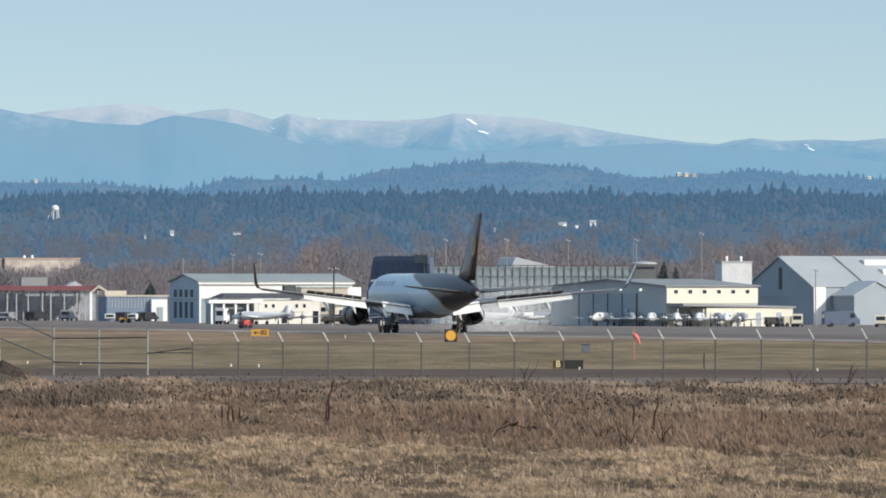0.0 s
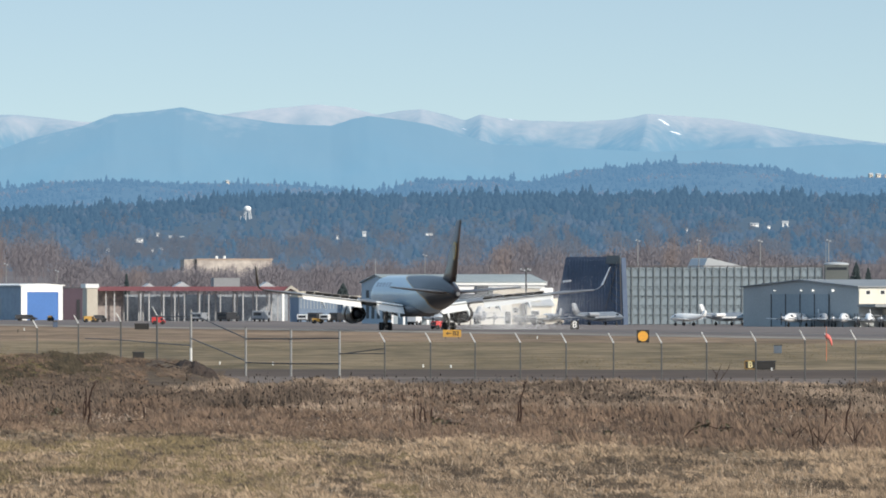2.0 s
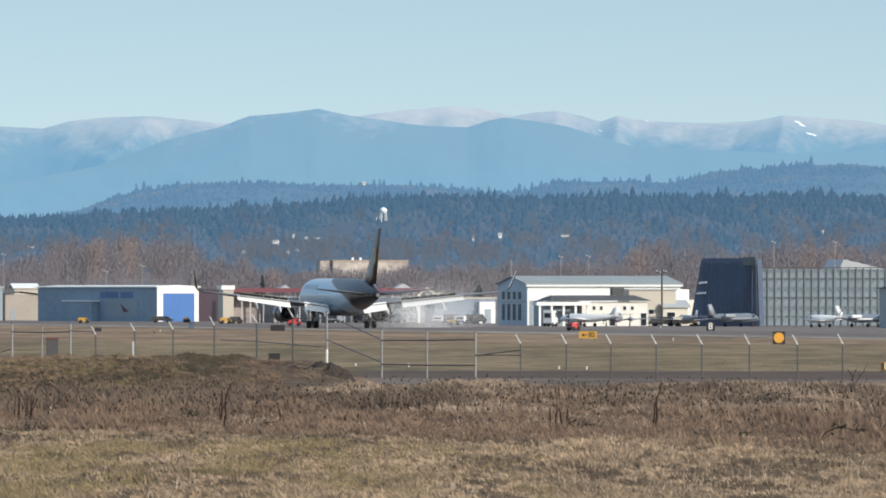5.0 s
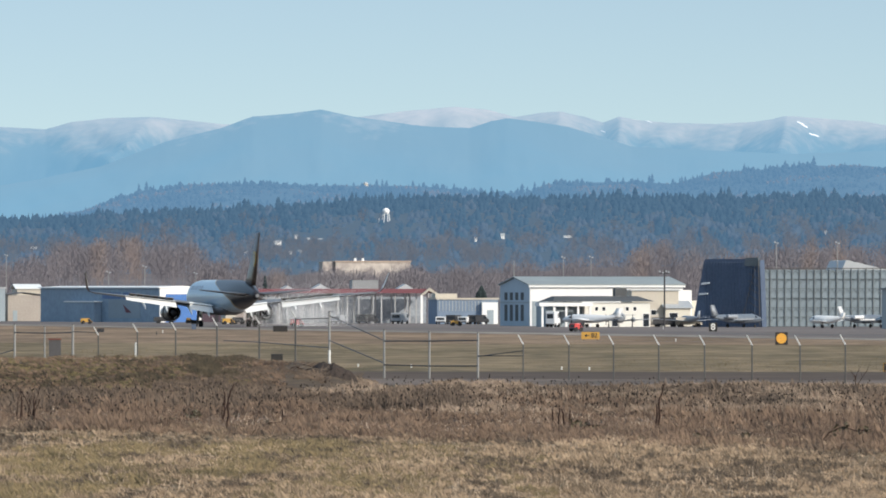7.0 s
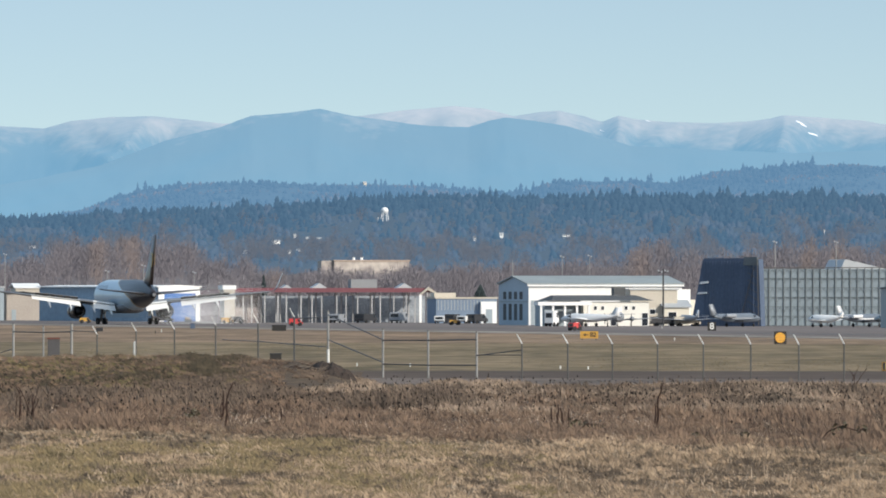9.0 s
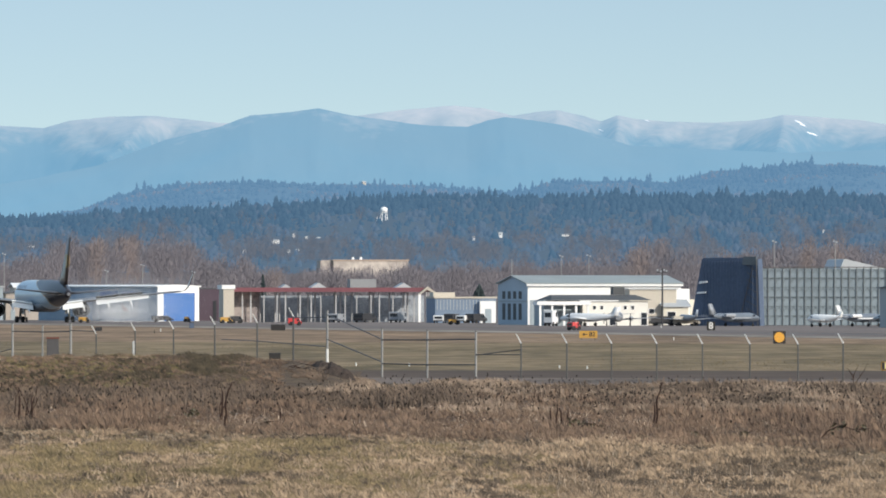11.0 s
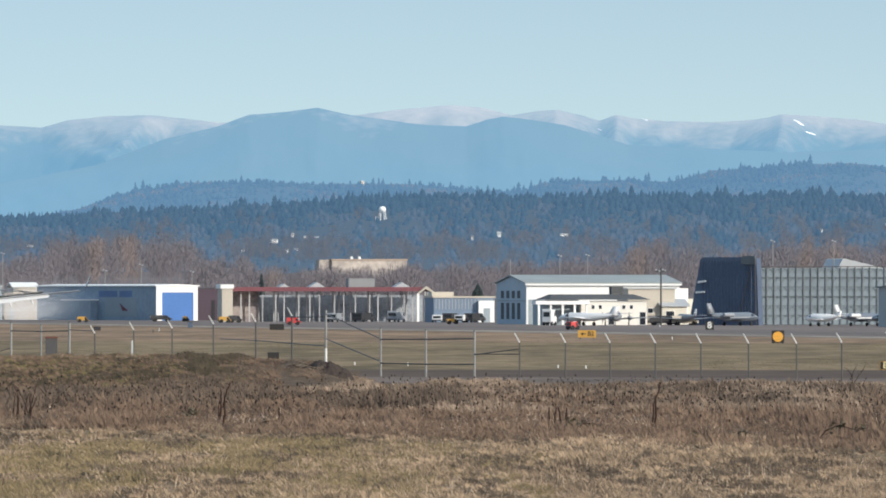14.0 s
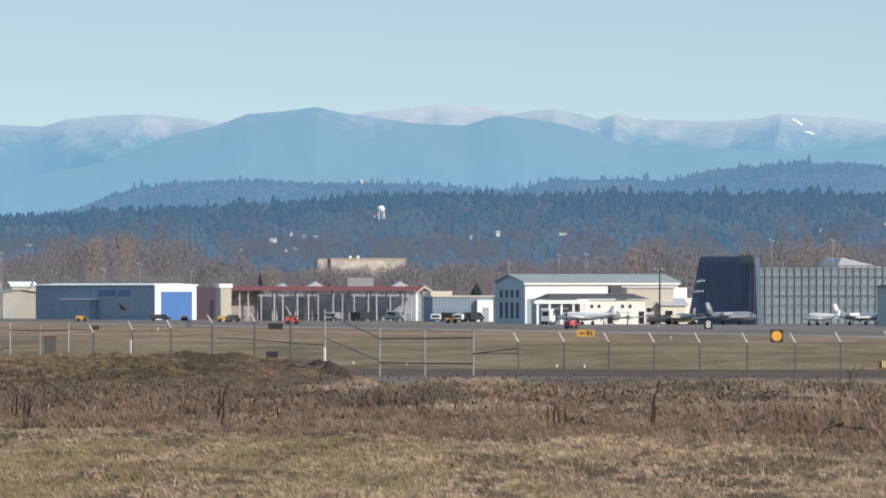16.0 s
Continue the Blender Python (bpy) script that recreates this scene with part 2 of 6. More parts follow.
BACK = [(-500, 235), (-30, 221), (75, 226), (120, 214), (190, 206), (270, 204), (390, 217), (520, 214), (640, 203), (720, 193), (800, 186), (850, 191),
        (905, 204), (945, 198), (985, 195), (1030, 204), (1062, 214), (1090, 204), (1120, 209), (1180, 215), (1260, 217), (1330, 213), (1360, 208), (1382, 202),
        (1430, 206), (1520, 212), (1580, 222), (1640, 232), (1739, 247), (1800, 254), (1850, 257), (1880, 250), (1912, 246), (1960, 252), (2030, 249), (2090, 252), (2147, 247), (2700, 270)]
FRONT = [(-500, 340), (-30, 330), (60, 315), (170, 292), (290, 248), (390, 222), (440, 204), (500, 199), (562, 191), (620, 204), (690, 213), (760, 222),
         (825, 224), (862, 213), (892, 207), (940, 212), (1000, 222), (1060, 239), (1110, 257), (1250, 263), (1400, 270), (1600, 262), (1760, 256), (1870, 262), (2000, 272), (2147, 288), (2700, 320)]
HILLS = [(-500, 420), (-30, 392), (60, 386), (140, 370), (230, 340), (330, 324), (470, 322), (560, 326), (660, 326), (760, 328), (860, 340), (930, 340), (960, 324),
         (1040, 319), (1120, 319), (1190, 323), (1260, 302), (1330, 299), (1420, 290), (1530, 290), (1640, 306), (1720, 318), (1780, 314), (1909, 304), (2010, 314), (2147, 320), (2700, 340)]
WOODS = [(-500, 392), (-30, 388), (80, 388), (200, 378), (330, 371), (470, 366), (600, 358), (700, 350), (800, 348), (900, 350), (1100, 348), (1250, 350), (1400, 346),
         (1568, 350), (1700, 350), (1850, 350), (1960, 344), (2060, 352), (2147, 352), (2700, 360)]
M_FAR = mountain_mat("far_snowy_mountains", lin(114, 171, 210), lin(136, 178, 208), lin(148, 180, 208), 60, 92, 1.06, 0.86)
M_NEARER = mountain_mat("airlit_wooded_mountain", lin(116, 174, 212), lin(122, 171, 206), lin(146, 180, 208), 20, 90, 1.64, 0.88)
spur_rng = random.Random(5)
SPURS = [(b, spur_rng.uniform(90, 280) * spur_rng.choice((-1, 1, 1)), spur_rng.uniform(35, 80), spur_rng.uniform(10, 22)) for b in range(-450, 2700, 75)]
far_range = hill_mesh("mountains_far", ridge_line(BACK, 1.6, 3), 4850, 4975, 30, 26, 4, M_FAR, "far mountain range glowing blue for haze, with thin snow along its crest", 2, 1,
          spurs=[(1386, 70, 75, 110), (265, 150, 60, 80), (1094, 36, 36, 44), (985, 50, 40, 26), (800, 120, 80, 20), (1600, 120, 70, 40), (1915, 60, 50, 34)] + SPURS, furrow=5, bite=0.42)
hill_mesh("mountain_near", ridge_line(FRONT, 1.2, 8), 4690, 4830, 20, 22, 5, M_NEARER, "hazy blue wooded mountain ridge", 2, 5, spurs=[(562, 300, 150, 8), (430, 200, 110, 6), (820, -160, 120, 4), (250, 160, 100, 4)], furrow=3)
far_tree = BVHTree.FromPolygons([v.co for v in far_range.data.vertices], [tuple(p.vertices) for p in far_range.data.polygons])
# emission brightens the snow and paints in its haze
M_SNOW = mat("glowing_snow", (0.85, 0.85, 0.86, 1), 0.8, glow=lin(160, 182, 206), glow_power=0.45)
for b, e, w, h in ((1411, 215, 6, 2.2), (1418, 220, 5, 2.2), (1438, 237, 6, 2.0), (1430, 235, 4, 1.5), (1141, 212, 7, 1.2), (1062, 230, 4, 1.2), (2016, 266, 6, 2.2), (2008, 259, 5, 1.2)):
    bm = bmesh.new()
    ring = []
    for k in range(11):
        a = k * math.tau / 11
        r = 1 + 0.45 * noise.noise(Vector((b, k * 1.7, 0)))
        way = Vector((east(b + w * r * math.cos(a) + h * math.sin(a), 1000), 1000, height(e + h * r * math.sin(a) + 0.35 * w * r * math.cos(a), 1000) - EYE)).normalized()
        hit = far_tree.ray_cast(Vector((0, 0, EYE)), way)[0]
        if hit is not None:
            ring.append(hit - way * 1.2)
    if len(ring) > 4:
        loft(bm, [ring, [(p.x, p.y + 2.5, p.z) for p in ring]], smooth=False)
        tagged(new("snowfield", mesh_of(bm, "snowfield", M_SNOW)), "small snowfield on the far mountain, glowing to read bright", "snow", kind="structure")
# both slopes: glow and bluish base imitate the haze in front of them
M_HILLSOIL = mat("airlit_hill_woods", (0.03, 0.042, 0.046, 1), 1.0, glow=lin(104, 148, 188), glow_power=0.80, coarse=0.05, fine=0.4)
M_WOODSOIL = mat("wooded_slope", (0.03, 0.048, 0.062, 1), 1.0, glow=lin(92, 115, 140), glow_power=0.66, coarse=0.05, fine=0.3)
hill_level, wood_level = ridge_line(HILLS, 2.0, 12), ridge_line(WOODS, 2.0, 17)
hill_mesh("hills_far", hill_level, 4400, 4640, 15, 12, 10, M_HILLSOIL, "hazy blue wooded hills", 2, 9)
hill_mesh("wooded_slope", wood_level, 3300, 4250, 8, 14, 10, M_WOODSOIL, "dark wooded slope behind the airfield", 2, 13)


def fill_mesh(name, verts, faces, material, label, category, kind="stuff", smooth=False):
    """One mesh from arrays: verts (n, 3), triangles (m, 3)."""
    me = bpy.data.meshes.new(name)
    verts, faces = np.asarray(verts, np.float32), np.asarray(faces, np.int32)
    me.vertices.add(len(verts)), me.loops.add(faces.size), me.polygons.add(len(faces))
    me.vertices.foreach_set("co", verts.ravel())
    me.loops.foreach_set("vertex_index", faces.ravel())
    me.polygons.foreach_set("loop_start", np.arange(0, faces.size, 3, dtype=np.int32))
    me.update(calc_edges=True)
    if smooth:
        me.polygons.foreach_set("use_smooth", [True] * len(faces))
    me.materials.append(material)
    return tagged(new(name, me), label, category, kind=kind)


rng = np.random.default_rng(7)


def conifers(places, low, high, tiers=3, sides=6):
    """Spires of ragged tiers; places (n, 3)."""
    n = len(places)
    stature = np.array([noise.noise(Vector((p[0] * 0.045, p[1] * 0.01, 3.0))) for p in places])
    tall = (low + (high - low) * rng.uniform(0, 1, n) ** 1.8) * np.clip(0.95 + 0.55 * stature, 0.5, 1.35)
    slim = rng.uniform(0.22, 0.46, n)
    per = tiers * (sides + 1)
    v = np.zeros((n, per, 3))
    for k in range(tiers):
        base, top = 0.05 + 0.84 / tiers * k, min(1.0, 0.28 + 0.72 / tiers * (k + 1))
        r = (1 - k / tiers * 0.8) * slim * tall
        for s in range(sides):
            a = s * math.tau / sides + rng.uniform(-0.4, 0.4, n)
            rr = r * rng.uniform(0.6, 1.2, n)
            v[:, k * (sides + 1) + s] = np.stack([rr * np.cos(a), rr * np.sin(a), tall * (base + rng.uniform(-0.05, 0.05, n))], 1)
        v[:, k * (sides + 1) + sides] = np.stack([rng.uniform(-0.05, 0.05, n), np.zeros(n), tall * top], 1)
    v += np.asarray(places)[:, None, :]
    tri = [(k * (sides + 1) + s, k * (sides + 1) + (s + 1) % sides, k * (sides + 1) + sides) for k in range(tiers) for s in range(sides)]
    f = (np.arange(n)[:, None, None] * per + np.array(tri)[None]).reshape(-1, 3)
    return v.reshape(-1, 3), f


def crowns(places, low, high, wide=0.42, sides=5):
    """Rounded, uneven crowns; one island a tree."""
    n = len(places)
    tall = rng.uniform(low, high, n)
    prof = ((0.05, 0.55), (0.35, 1.0), (0.7, 0.72))
    v = np.zeros((n, 3 * sides + 1, 3))
    for k, (z, r) in enumerate(prof):
        for q in range(sides):
            a = q * math.tau / sides + rng.uniform(-0.3, 0.3, n)
            rr = r * wide * tall * rng.uniform(0.65, 1.25, n)
            v[:, k * sides + q] = np.stack([rr * np.cos(a), rr * np.sin(a), tall * (z + rng.uniform(-0.1, 0.1, n))], 1)
    v[:, 3 * sides] = np.stack([rng.uniform(-0.15, 0.15, n) * tall, np.zeros(n), tall], 1)
    v += np.asarray(places)[:, None, :]
    tri = []
    for k in range(2):
        for q in range(sides):
            a, b = k * sides + q, k * sides + (q + 1) % sides
            tri += [(a, b, b + sides), (a, b + sides, a + sides)]
    tri += [(2 * sides + q, 2 * sides + (q + 1) % sides, 3 * sides) for q in range(sides)]
    f = (np.arange(n)[:, None, None] * (3 * sides + 1) + np.array(tri)[None]).reshape(-1, 3)
    return v.reshape(-1, 3), f


# blue haze painted onto these trees as emission and bluish bases
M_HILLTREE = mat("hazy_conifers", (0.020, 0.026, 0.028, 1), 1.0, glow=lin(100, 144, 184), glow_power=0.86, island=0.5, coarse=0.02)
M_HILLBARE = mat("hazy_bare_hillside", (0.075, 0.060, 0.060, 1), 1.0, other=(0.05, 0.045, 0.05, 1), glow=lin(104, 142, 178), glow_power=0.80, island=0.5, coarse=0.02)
M_TREE = mat("airlit_conifers", (0.022, 0.036, 0.044, 1), 1.0, other=(0.012, 0.022, 0.030, 1), glow=lin(80, 116, 150), glow_power=0.72, island=0.6, coarse=0.02)
M_TREE2 = mat("airlit_mixed_trees", (0.040, 0.048, 0.056, 1), 1.0, other=(0.024, 0.032, 0.040, 1), glow=lin(88, 120, 153), glow_power=0.70, island=0.6, coarse=0.02)

crest = []
for b in np.arange(-120, 2280, 2.6):
    for row in range(3):
        bb, t = b + rng.uniform(-3, 3), 1 - row * 0.06 - rng.uniform(0, 0.05)
        d = 4400 + 240 * t
        top = height(hill_level(bb), 4640)
        crest.append((east(bb, d), d, 15 + (top - 15) * t ** 0.85 - 0.6))
for k in range(6450):
    bb, t = rng.uniform(-120, 2280), rng.uniform(0.25, 0.97)
    d = 4400 + 240 * t
    crest.append((east(bb, d), d, 15 + (height(hill_level(bb), 4640) - 15) * t ** 0.85 - 0.5))
crest = np.array(crest)
patch = np.array([noise.fractal(Vector((p[0] * 0.03, p[1] * 0.035, 4.0)), 0.9, 2.0, 3) for p in crest])
pick = rng.uniform(0, 1, len(crest)) < 0.14 + 0.10 * (patch < 0)
bare = ~pick & (patch > 0.16)
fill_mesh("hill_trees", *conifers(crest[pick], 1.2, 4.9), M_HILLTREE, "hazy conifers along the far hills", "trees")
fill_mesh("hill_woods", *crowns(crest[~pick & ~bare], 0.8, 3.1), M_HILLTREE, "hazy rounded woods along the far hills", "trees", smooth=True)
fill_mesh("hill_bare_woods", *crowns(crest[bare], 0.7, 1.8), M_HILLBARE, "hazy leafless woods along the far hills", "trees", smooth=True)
slope, slope2 = [], []
CLEARINGS = ((682, 378, 11, 46), (1574, 403, 12, 20), (1628, 402, 12, 22), (883, 418, 8, 16), (998, 418, 12, 14), (486, 429, 14, 14), (518, 424, 8, 16), (552, 425, 16, 14), (508, 447, 8, 12), (524, 446, 10, 12))
for k in range(8600):
    t = rng.uniform(0.04, 1.0) ** 0.8
    b = rng.uniform(-120, 2280)
    d = 3300 + 950 * t
    top = height(wood_level(b), 4250)
    z = 8 + (top - 8) * t ** 0.85 - 1.5
    seen = 516 - (z - EYE) * 19000 / d
    if any(abs(b - b0) < wide and -4 < seen - e0 < deep for b0, e0, wide, deep in CLEARINGS):
        continue
    clump = noise.fractal(Vector((b * 0.014, t * 5, 2.0)), 0.9, 2.0, 3) + 0.9 * (t - 0.45)
    if clump < -0.12 and rng.uniform(0, 1) < 0.35:
        continue
    (slope if clump > 0.0 else slope2).append((east(b, d), d, z))
for k in range(1500):
    b, t = rng.uniform(-120, 2280), rng.uniform(0.8, 1.0)
    d = 3300 + 950 * t
    slope.append((east(b, d), d, 8 + (height(wood_level(b), 4250) - 8) * t ** 0.85 - 1.2))
slope, pick = np.array(slope), rng.uniform(0, 1, len(slope)) < 0.5
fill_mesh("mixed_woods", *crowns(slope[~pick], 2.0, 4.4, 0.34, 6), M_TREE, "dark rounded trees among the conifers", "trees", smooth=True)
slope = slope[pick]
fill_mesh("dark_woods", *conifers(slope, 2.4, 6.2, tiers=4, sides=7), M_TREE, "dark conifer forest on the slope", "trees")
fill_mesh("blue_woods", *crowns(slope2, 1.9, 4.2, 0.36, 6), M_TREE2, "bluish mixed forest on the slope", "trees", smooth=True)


def slope_place(b, e, lo=3300, hi=4250, foot=8, level=wood_level):
    """Where the wooded slope is seen at that bearing and level."""
    best = None
    for k in range(200):
        t = 0.02 + 0.98 * k / 199
        d = lo + (hi - lo) * t
        z = foot + (height(level(b), hi) - foot) * t ** 0.85
        miss = abs(516 - (z - EYE) * 19000 / d - e)
        if best is None or miss < best[0]:
            best = (miss, d, z)
    return best[1], best[2]



def bare_trees(places, low, high, twigs, fine=1.0):
    """Leafless crowns: a trunk and a brush of thin upright twigs."""
    vs, fs, at = [], [], 0
    for x, y, z in places:
        h = rng.uniform(low, high)
        w = h * rng.uniform(0.24, 0.44)
        n = twigs
        u = rng.normal(size=(n, 3))
        u /= np.linalg.norm(u, axis=1)[:, None]
        u *= rng.uniform(0.1, 1.0, n)[:, None] ** 0.5
        c = np.array((x, y, z + h * 0.52)) + u * np.array((w, w, h * 0.44))
        lean = np.stack([u[:, 0] * 0.35 + rng.normal(0, 0.1, n), u[:, 1] * 0.35, np.full(n, 0.95)], 1)
        length = h * rng.uniform(0.06, 0.17, n)
        side = np.stack([rng.uniform(0.4, 1, n), rng.uniform(-1, 1, n), np.zeros(n)], 1) * (h * 0.0068 / fine)
        tri = np.stack([c - side, c + side, c + lean * length[:, None]], 1).reshape(-1, 3)
        trunk = np.array([(x - h * 0.02, y, z - 1), (x + h * 0.02, y, z - 1), (x, y, z + h * 0.8)])
        vs += [tri, trunk]
        fs.append(np.arange(3 * n + 3).reshape(-1, 3) + at)
        at += 3 * n + 3
    return np.concatenate(vs), np.concatenate(fs)


# twig colours pulled towards grey-blue to imitate haze
M_BARE = mat("bare_brown_twigs", (0.208, 0.19, 0.205, 1), 1.0, other=(0.162, 0.153, 0.170, 1), island=0.3, coarse=0.02)
M_BARE2 = mat("bare_russet_twigs", (0.255, 0.21, 0.20, 1), 1.0, other=(0.20, 0.172, 0.172, 1), island=0.3, coarse=0.02)
BROWN = [(-500, 440), (-20, 452), (70, 440), (110, 412), (220, 410), (320, 408), (360, 440), (440, 452), (500, 462), (560, 470), (640, 472), (720, 462), (800, 455),
         (900, 452), (960, 462), (1040, 450), (1100, 425), (1160, 415), (1230, 440), (1290, 438), (1350, 430), (1440, 425), (1500, 420), (1560, 425), (1640, 440),
         (1760, 440), (1800, 445), (1840, 425), (1900, 418), (1980, 418), (2040, 430), (2147, 440), (2700, 440)]
bx, be = zip(*BROWN)
woods, russet = [], []
for k in range(970):
    b = rng.uniform(-120, 2280)
    d = rng.uniform(2350, 2900)
    e = float(np.interp(b, bx, be)) + 18 + rng.uniform(0, 46)
    (woods if noise.noise(Vector((b * 0.02, 3.0, 0))) < 0.18 else russet).append((east(b, d), d, max(0.0, height(e + 20, d) - 2)))
for k in range(46):
    b, d = rng.uniform(548, 742), rng.uniform(2300, 2360)
    woods.append((east(b, d), d, height(rng.uniform(476, 486), d) - 6.6))
fill_mesh("bare_woods", *bare_trees(woods, 5.0, 8.4, 385), M_BARE, "leafless brown trees behind the hangars", "trees")
fill_mesh("russet_woods", *bare_trees(russet, 5.0, 8.6, 385), M_BARE2, "leafless russet trees behind the hangars", "trees")
bank = [(-600, 470), (500, 486), (560, 478), (720, 478), (800, 484), (1100, 470), (2700, 468)]
# scrub colour is greyed for haze like the twigs
hill_mesh("brown_bank", ridge_line(bank, 3, 21), 2300, 3200, 0, 8, 12, mat("brown_scrub", (0.185, 0.165, 0.168, 1), 1.0, coarse=0.03, fine=0.4), "brown scrub rising behind the airfield", 1, 31)

# haze over these trees is put in as a weak blue glow
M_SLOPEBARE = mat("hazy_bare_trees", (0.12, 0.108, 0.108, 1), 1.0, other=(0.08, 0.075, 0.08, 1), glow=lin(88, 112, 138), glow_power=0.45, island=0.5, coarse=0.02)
hazy = []
for k in range(2000):
    b = rng.uniform(-120, 2280)
    e = 468 - abs(rng.normal(0, 32))
    if noise.fractal(Vector((b * 0.012, e * 0.03, 6.0)), 0.9, 2.0, 3) < -0.08 + 0.006 * (445 - e) or e < 380:
        continue
    d, z = slope_place(b, e)
    hazy.append((east(b, d), d - 3, z - 0.5))
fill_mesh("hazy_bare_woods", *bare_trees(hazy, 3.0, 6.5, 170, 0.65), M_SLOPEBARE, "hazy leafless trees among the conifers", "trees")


# ---- buildings ----
def wall_box(x0, x1, y0, y1, z1, gable=None, z0=0.0):
    """Closed walls; gable 'x': the ridge runs along x, gables at the ends; 'y': along y; the value is the ridge's height."""
    bm = bmesh.new()
    if not gable:
        return box(bm, x0, x1, y0, y1, z0, z1)
    way, top = gable
    if way == "x":
        ym = (y0 + y1) / 2
        ring = [(y0, z0), (y1, z0), (y1, z1), (ym, top), (y0, z1)]
        return loft(bm, [[(x, y, z) for y, z in ring] for x in (x0, x1)], smooth=False)
    xm = (x0 + x1) / 2
    return prism(bm, [(x0, z0), (x1, z0), (x1, z1), (xm, top), (x0, z1)], y0, y1)


def gable_roof(x0, x1, y0, y1, z1, way, top, over=0.4, thick=0.18):
    bm = bmesh.new()
    if way == "x":
        ym = (y0 + y1) / 2
        k = (top - z1) / (ym - y0) * over
        lo = [(y0 - over, z1 - k), (ym, top), (y1 + over, z1 - k)]
        ring = lo + [(y, z + thick) for y, z in lo[::-1]]
        return loft(bm, [[(x, y, z + 0.03) for y, z in ring] for x in (x0 - over, x1 + over)], smooth=False)
    xm = (x0 + x1) / 2
    k = (top - z1) / (xm - x0) * over
    lo = [(x0 - over, z1 - k), (xm, top), (x1 + over, z1 - k)]
    ring = lo + [(x, z + thick) for x, z in lo[::-1]]
    return prism(bm, [(x, z + 0.03) for x, z in ring], y0 - over, y1 + over)


def ribs(x0, x1, y, z0, z1, step, w=0.12, proud=0.08):
    bm = bmesh.new()
    x = x0
    while x <= x1:
        box(bm, x - w / 2, x + w / 2, y - proud, y - 0.003, z0, z1)
        x += step
    return bm


def panes(parent, places, w, h, y, name="window", material=None):
    """Windows on the front wall: a dark pane in a frame; places (x, z) of the lower left corner."""
    for x, z in places:
        win = part(name, block(x, x + w, y - 0.03, y - 0.003, z, z + h), material or M_GLASS, parent)
        bm = bmesh.new()
        for a in ((x - 0.08, x, z - 0.08, z + h + 0.08), (x + w, x + w + 0.08, z - 0.08, z + h + 0.08), (x, x + w, z - 0.08, z), (x, x + w, z + h, z + h + 0.08)):
            box(bm, a[0], a[1], y - 0.07, y - 0.003, a[2], a[3])
        part("window_frame", bm, M_WHITE, win)


def side_panes(parent, places, w, h, name="window", material=None):
    """The same on the left end wall, at x = 0; places (y, z)."""
    for y, z in places:
        part(name, block(-0.09, -0.003, y, y + w, z, z + h), material or M_GLASS, parent)


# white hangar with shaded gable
M_GABLE = mat("gable_shade_tint", (0.40, 0.49, 0.57, 1), 0.6, spread=0.15)
M_HANGROOF = mat("grey_green_metal_roof", (0.31, 0.345, 0.345, 1), 0.6, spread=0.2, coarse=0.2, fine=2)
hangar = thing("white_hangar", stand(932, 1840, 12.5), "white metal hangar with a grey roof", "hangar")
part("wall", wall_box(0, 27, 0, 23, 7.05, ("x", 8.35)), M_WHITE, hangar)
part("roof", gable_roof(0, 27, 0, 23, 7.05, "x", 8.35), M_HANGROOF, hangar, "grey-green metal roof")
# thin sheet over the white gable, its blue-grey imitating shade
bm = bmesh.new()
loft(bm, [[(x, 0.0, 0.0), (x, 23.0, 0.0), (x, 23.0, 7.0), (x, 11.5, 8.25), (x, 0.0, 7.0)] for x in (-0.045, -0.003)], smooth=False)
part("gable_shade_sheet", bm, M_GABLE, hangar, "thin sheet tinted blue-grey for the gable's shade")
side_panes(hangar, [(4.6 + 4.2 * i, 4.5) for i in range(4)], 2.2, 1.3, material=M_DARKROOF)
side_panes(hangar, [(4.6 + 4.2 * i, 0.9) for i in range(4)], 2.2, 2.8, material=M_DARKROOF)
# slate panel added for the shadow low on the front wall; no door here
part("wall_shade_panel", block(0.35, 2.3, -0.06, -0.004, 0, 4.3), M_SLATE, hangar, "blue-grey panel standing in for shadow on the lower wall")
part("eave_trim", block(-0.3, 27.3, -0.46, -0.40, 6.7, 7.0), M_WHITE, hangar)
part("panel_rib", ribs(0.5, 27, 0, 0.1, 6.8, 3.0, 0.1, 0.03), M_WHITE, hangar)
part("belt_course", block(-0.12, -0.048, 0.2, 22.8, 3.95, 4.2), M_SLATE, hangar)
part("side_annex", block(27.05, 29.5, 4, 14, 0, 6.2), M_WHITE, hangar)
part("side_annex", block(29.55, 31.5, 5, 13, 0, 4.4), M_CREAM, hangar)
mast = bmesh.new()
tube(mast, (-0.2, 11.5, 8.4), (-0.2, 11.5, 11.3), 0.09, 0.05)
part("roof_antenna", mast, M_MAST, hangar)

# low terminal before it
low = thing("terminal_building", stand(1040, 1800, 12.5), "low cream building with dark hipped roof and white canopy", "building")
part("wall", block(-1.1, 10.2, 0, 9, 0, 4.1), mat("pale_cream_stucco", (0.80, 0.78, 0.72, 1), 0.7, spread=0.1, coarse=0.1, fine=1.0), low)
hip = bmesh.new()
loft(hip, [[(-6.8, -0.6, 4.3), (10.8, -0.6, 4.3), (10.8, 9.6, 4.3), (-6.8, 9.6, 4.3)], [(-5.4, 3.5, 5.2), (8.8, 3.5, 5.2), (8.8, 5.5, 5.2), (-5.4, 5.5, 5.2)]], smooth=False)
part("roof", hip, M_DARKROOF, low, "dark hipped roof")
part("roof_vent", block(5.0, 7.0, 3.6, 5.4, 5.21, 6.5), M_DARKROOF, low)
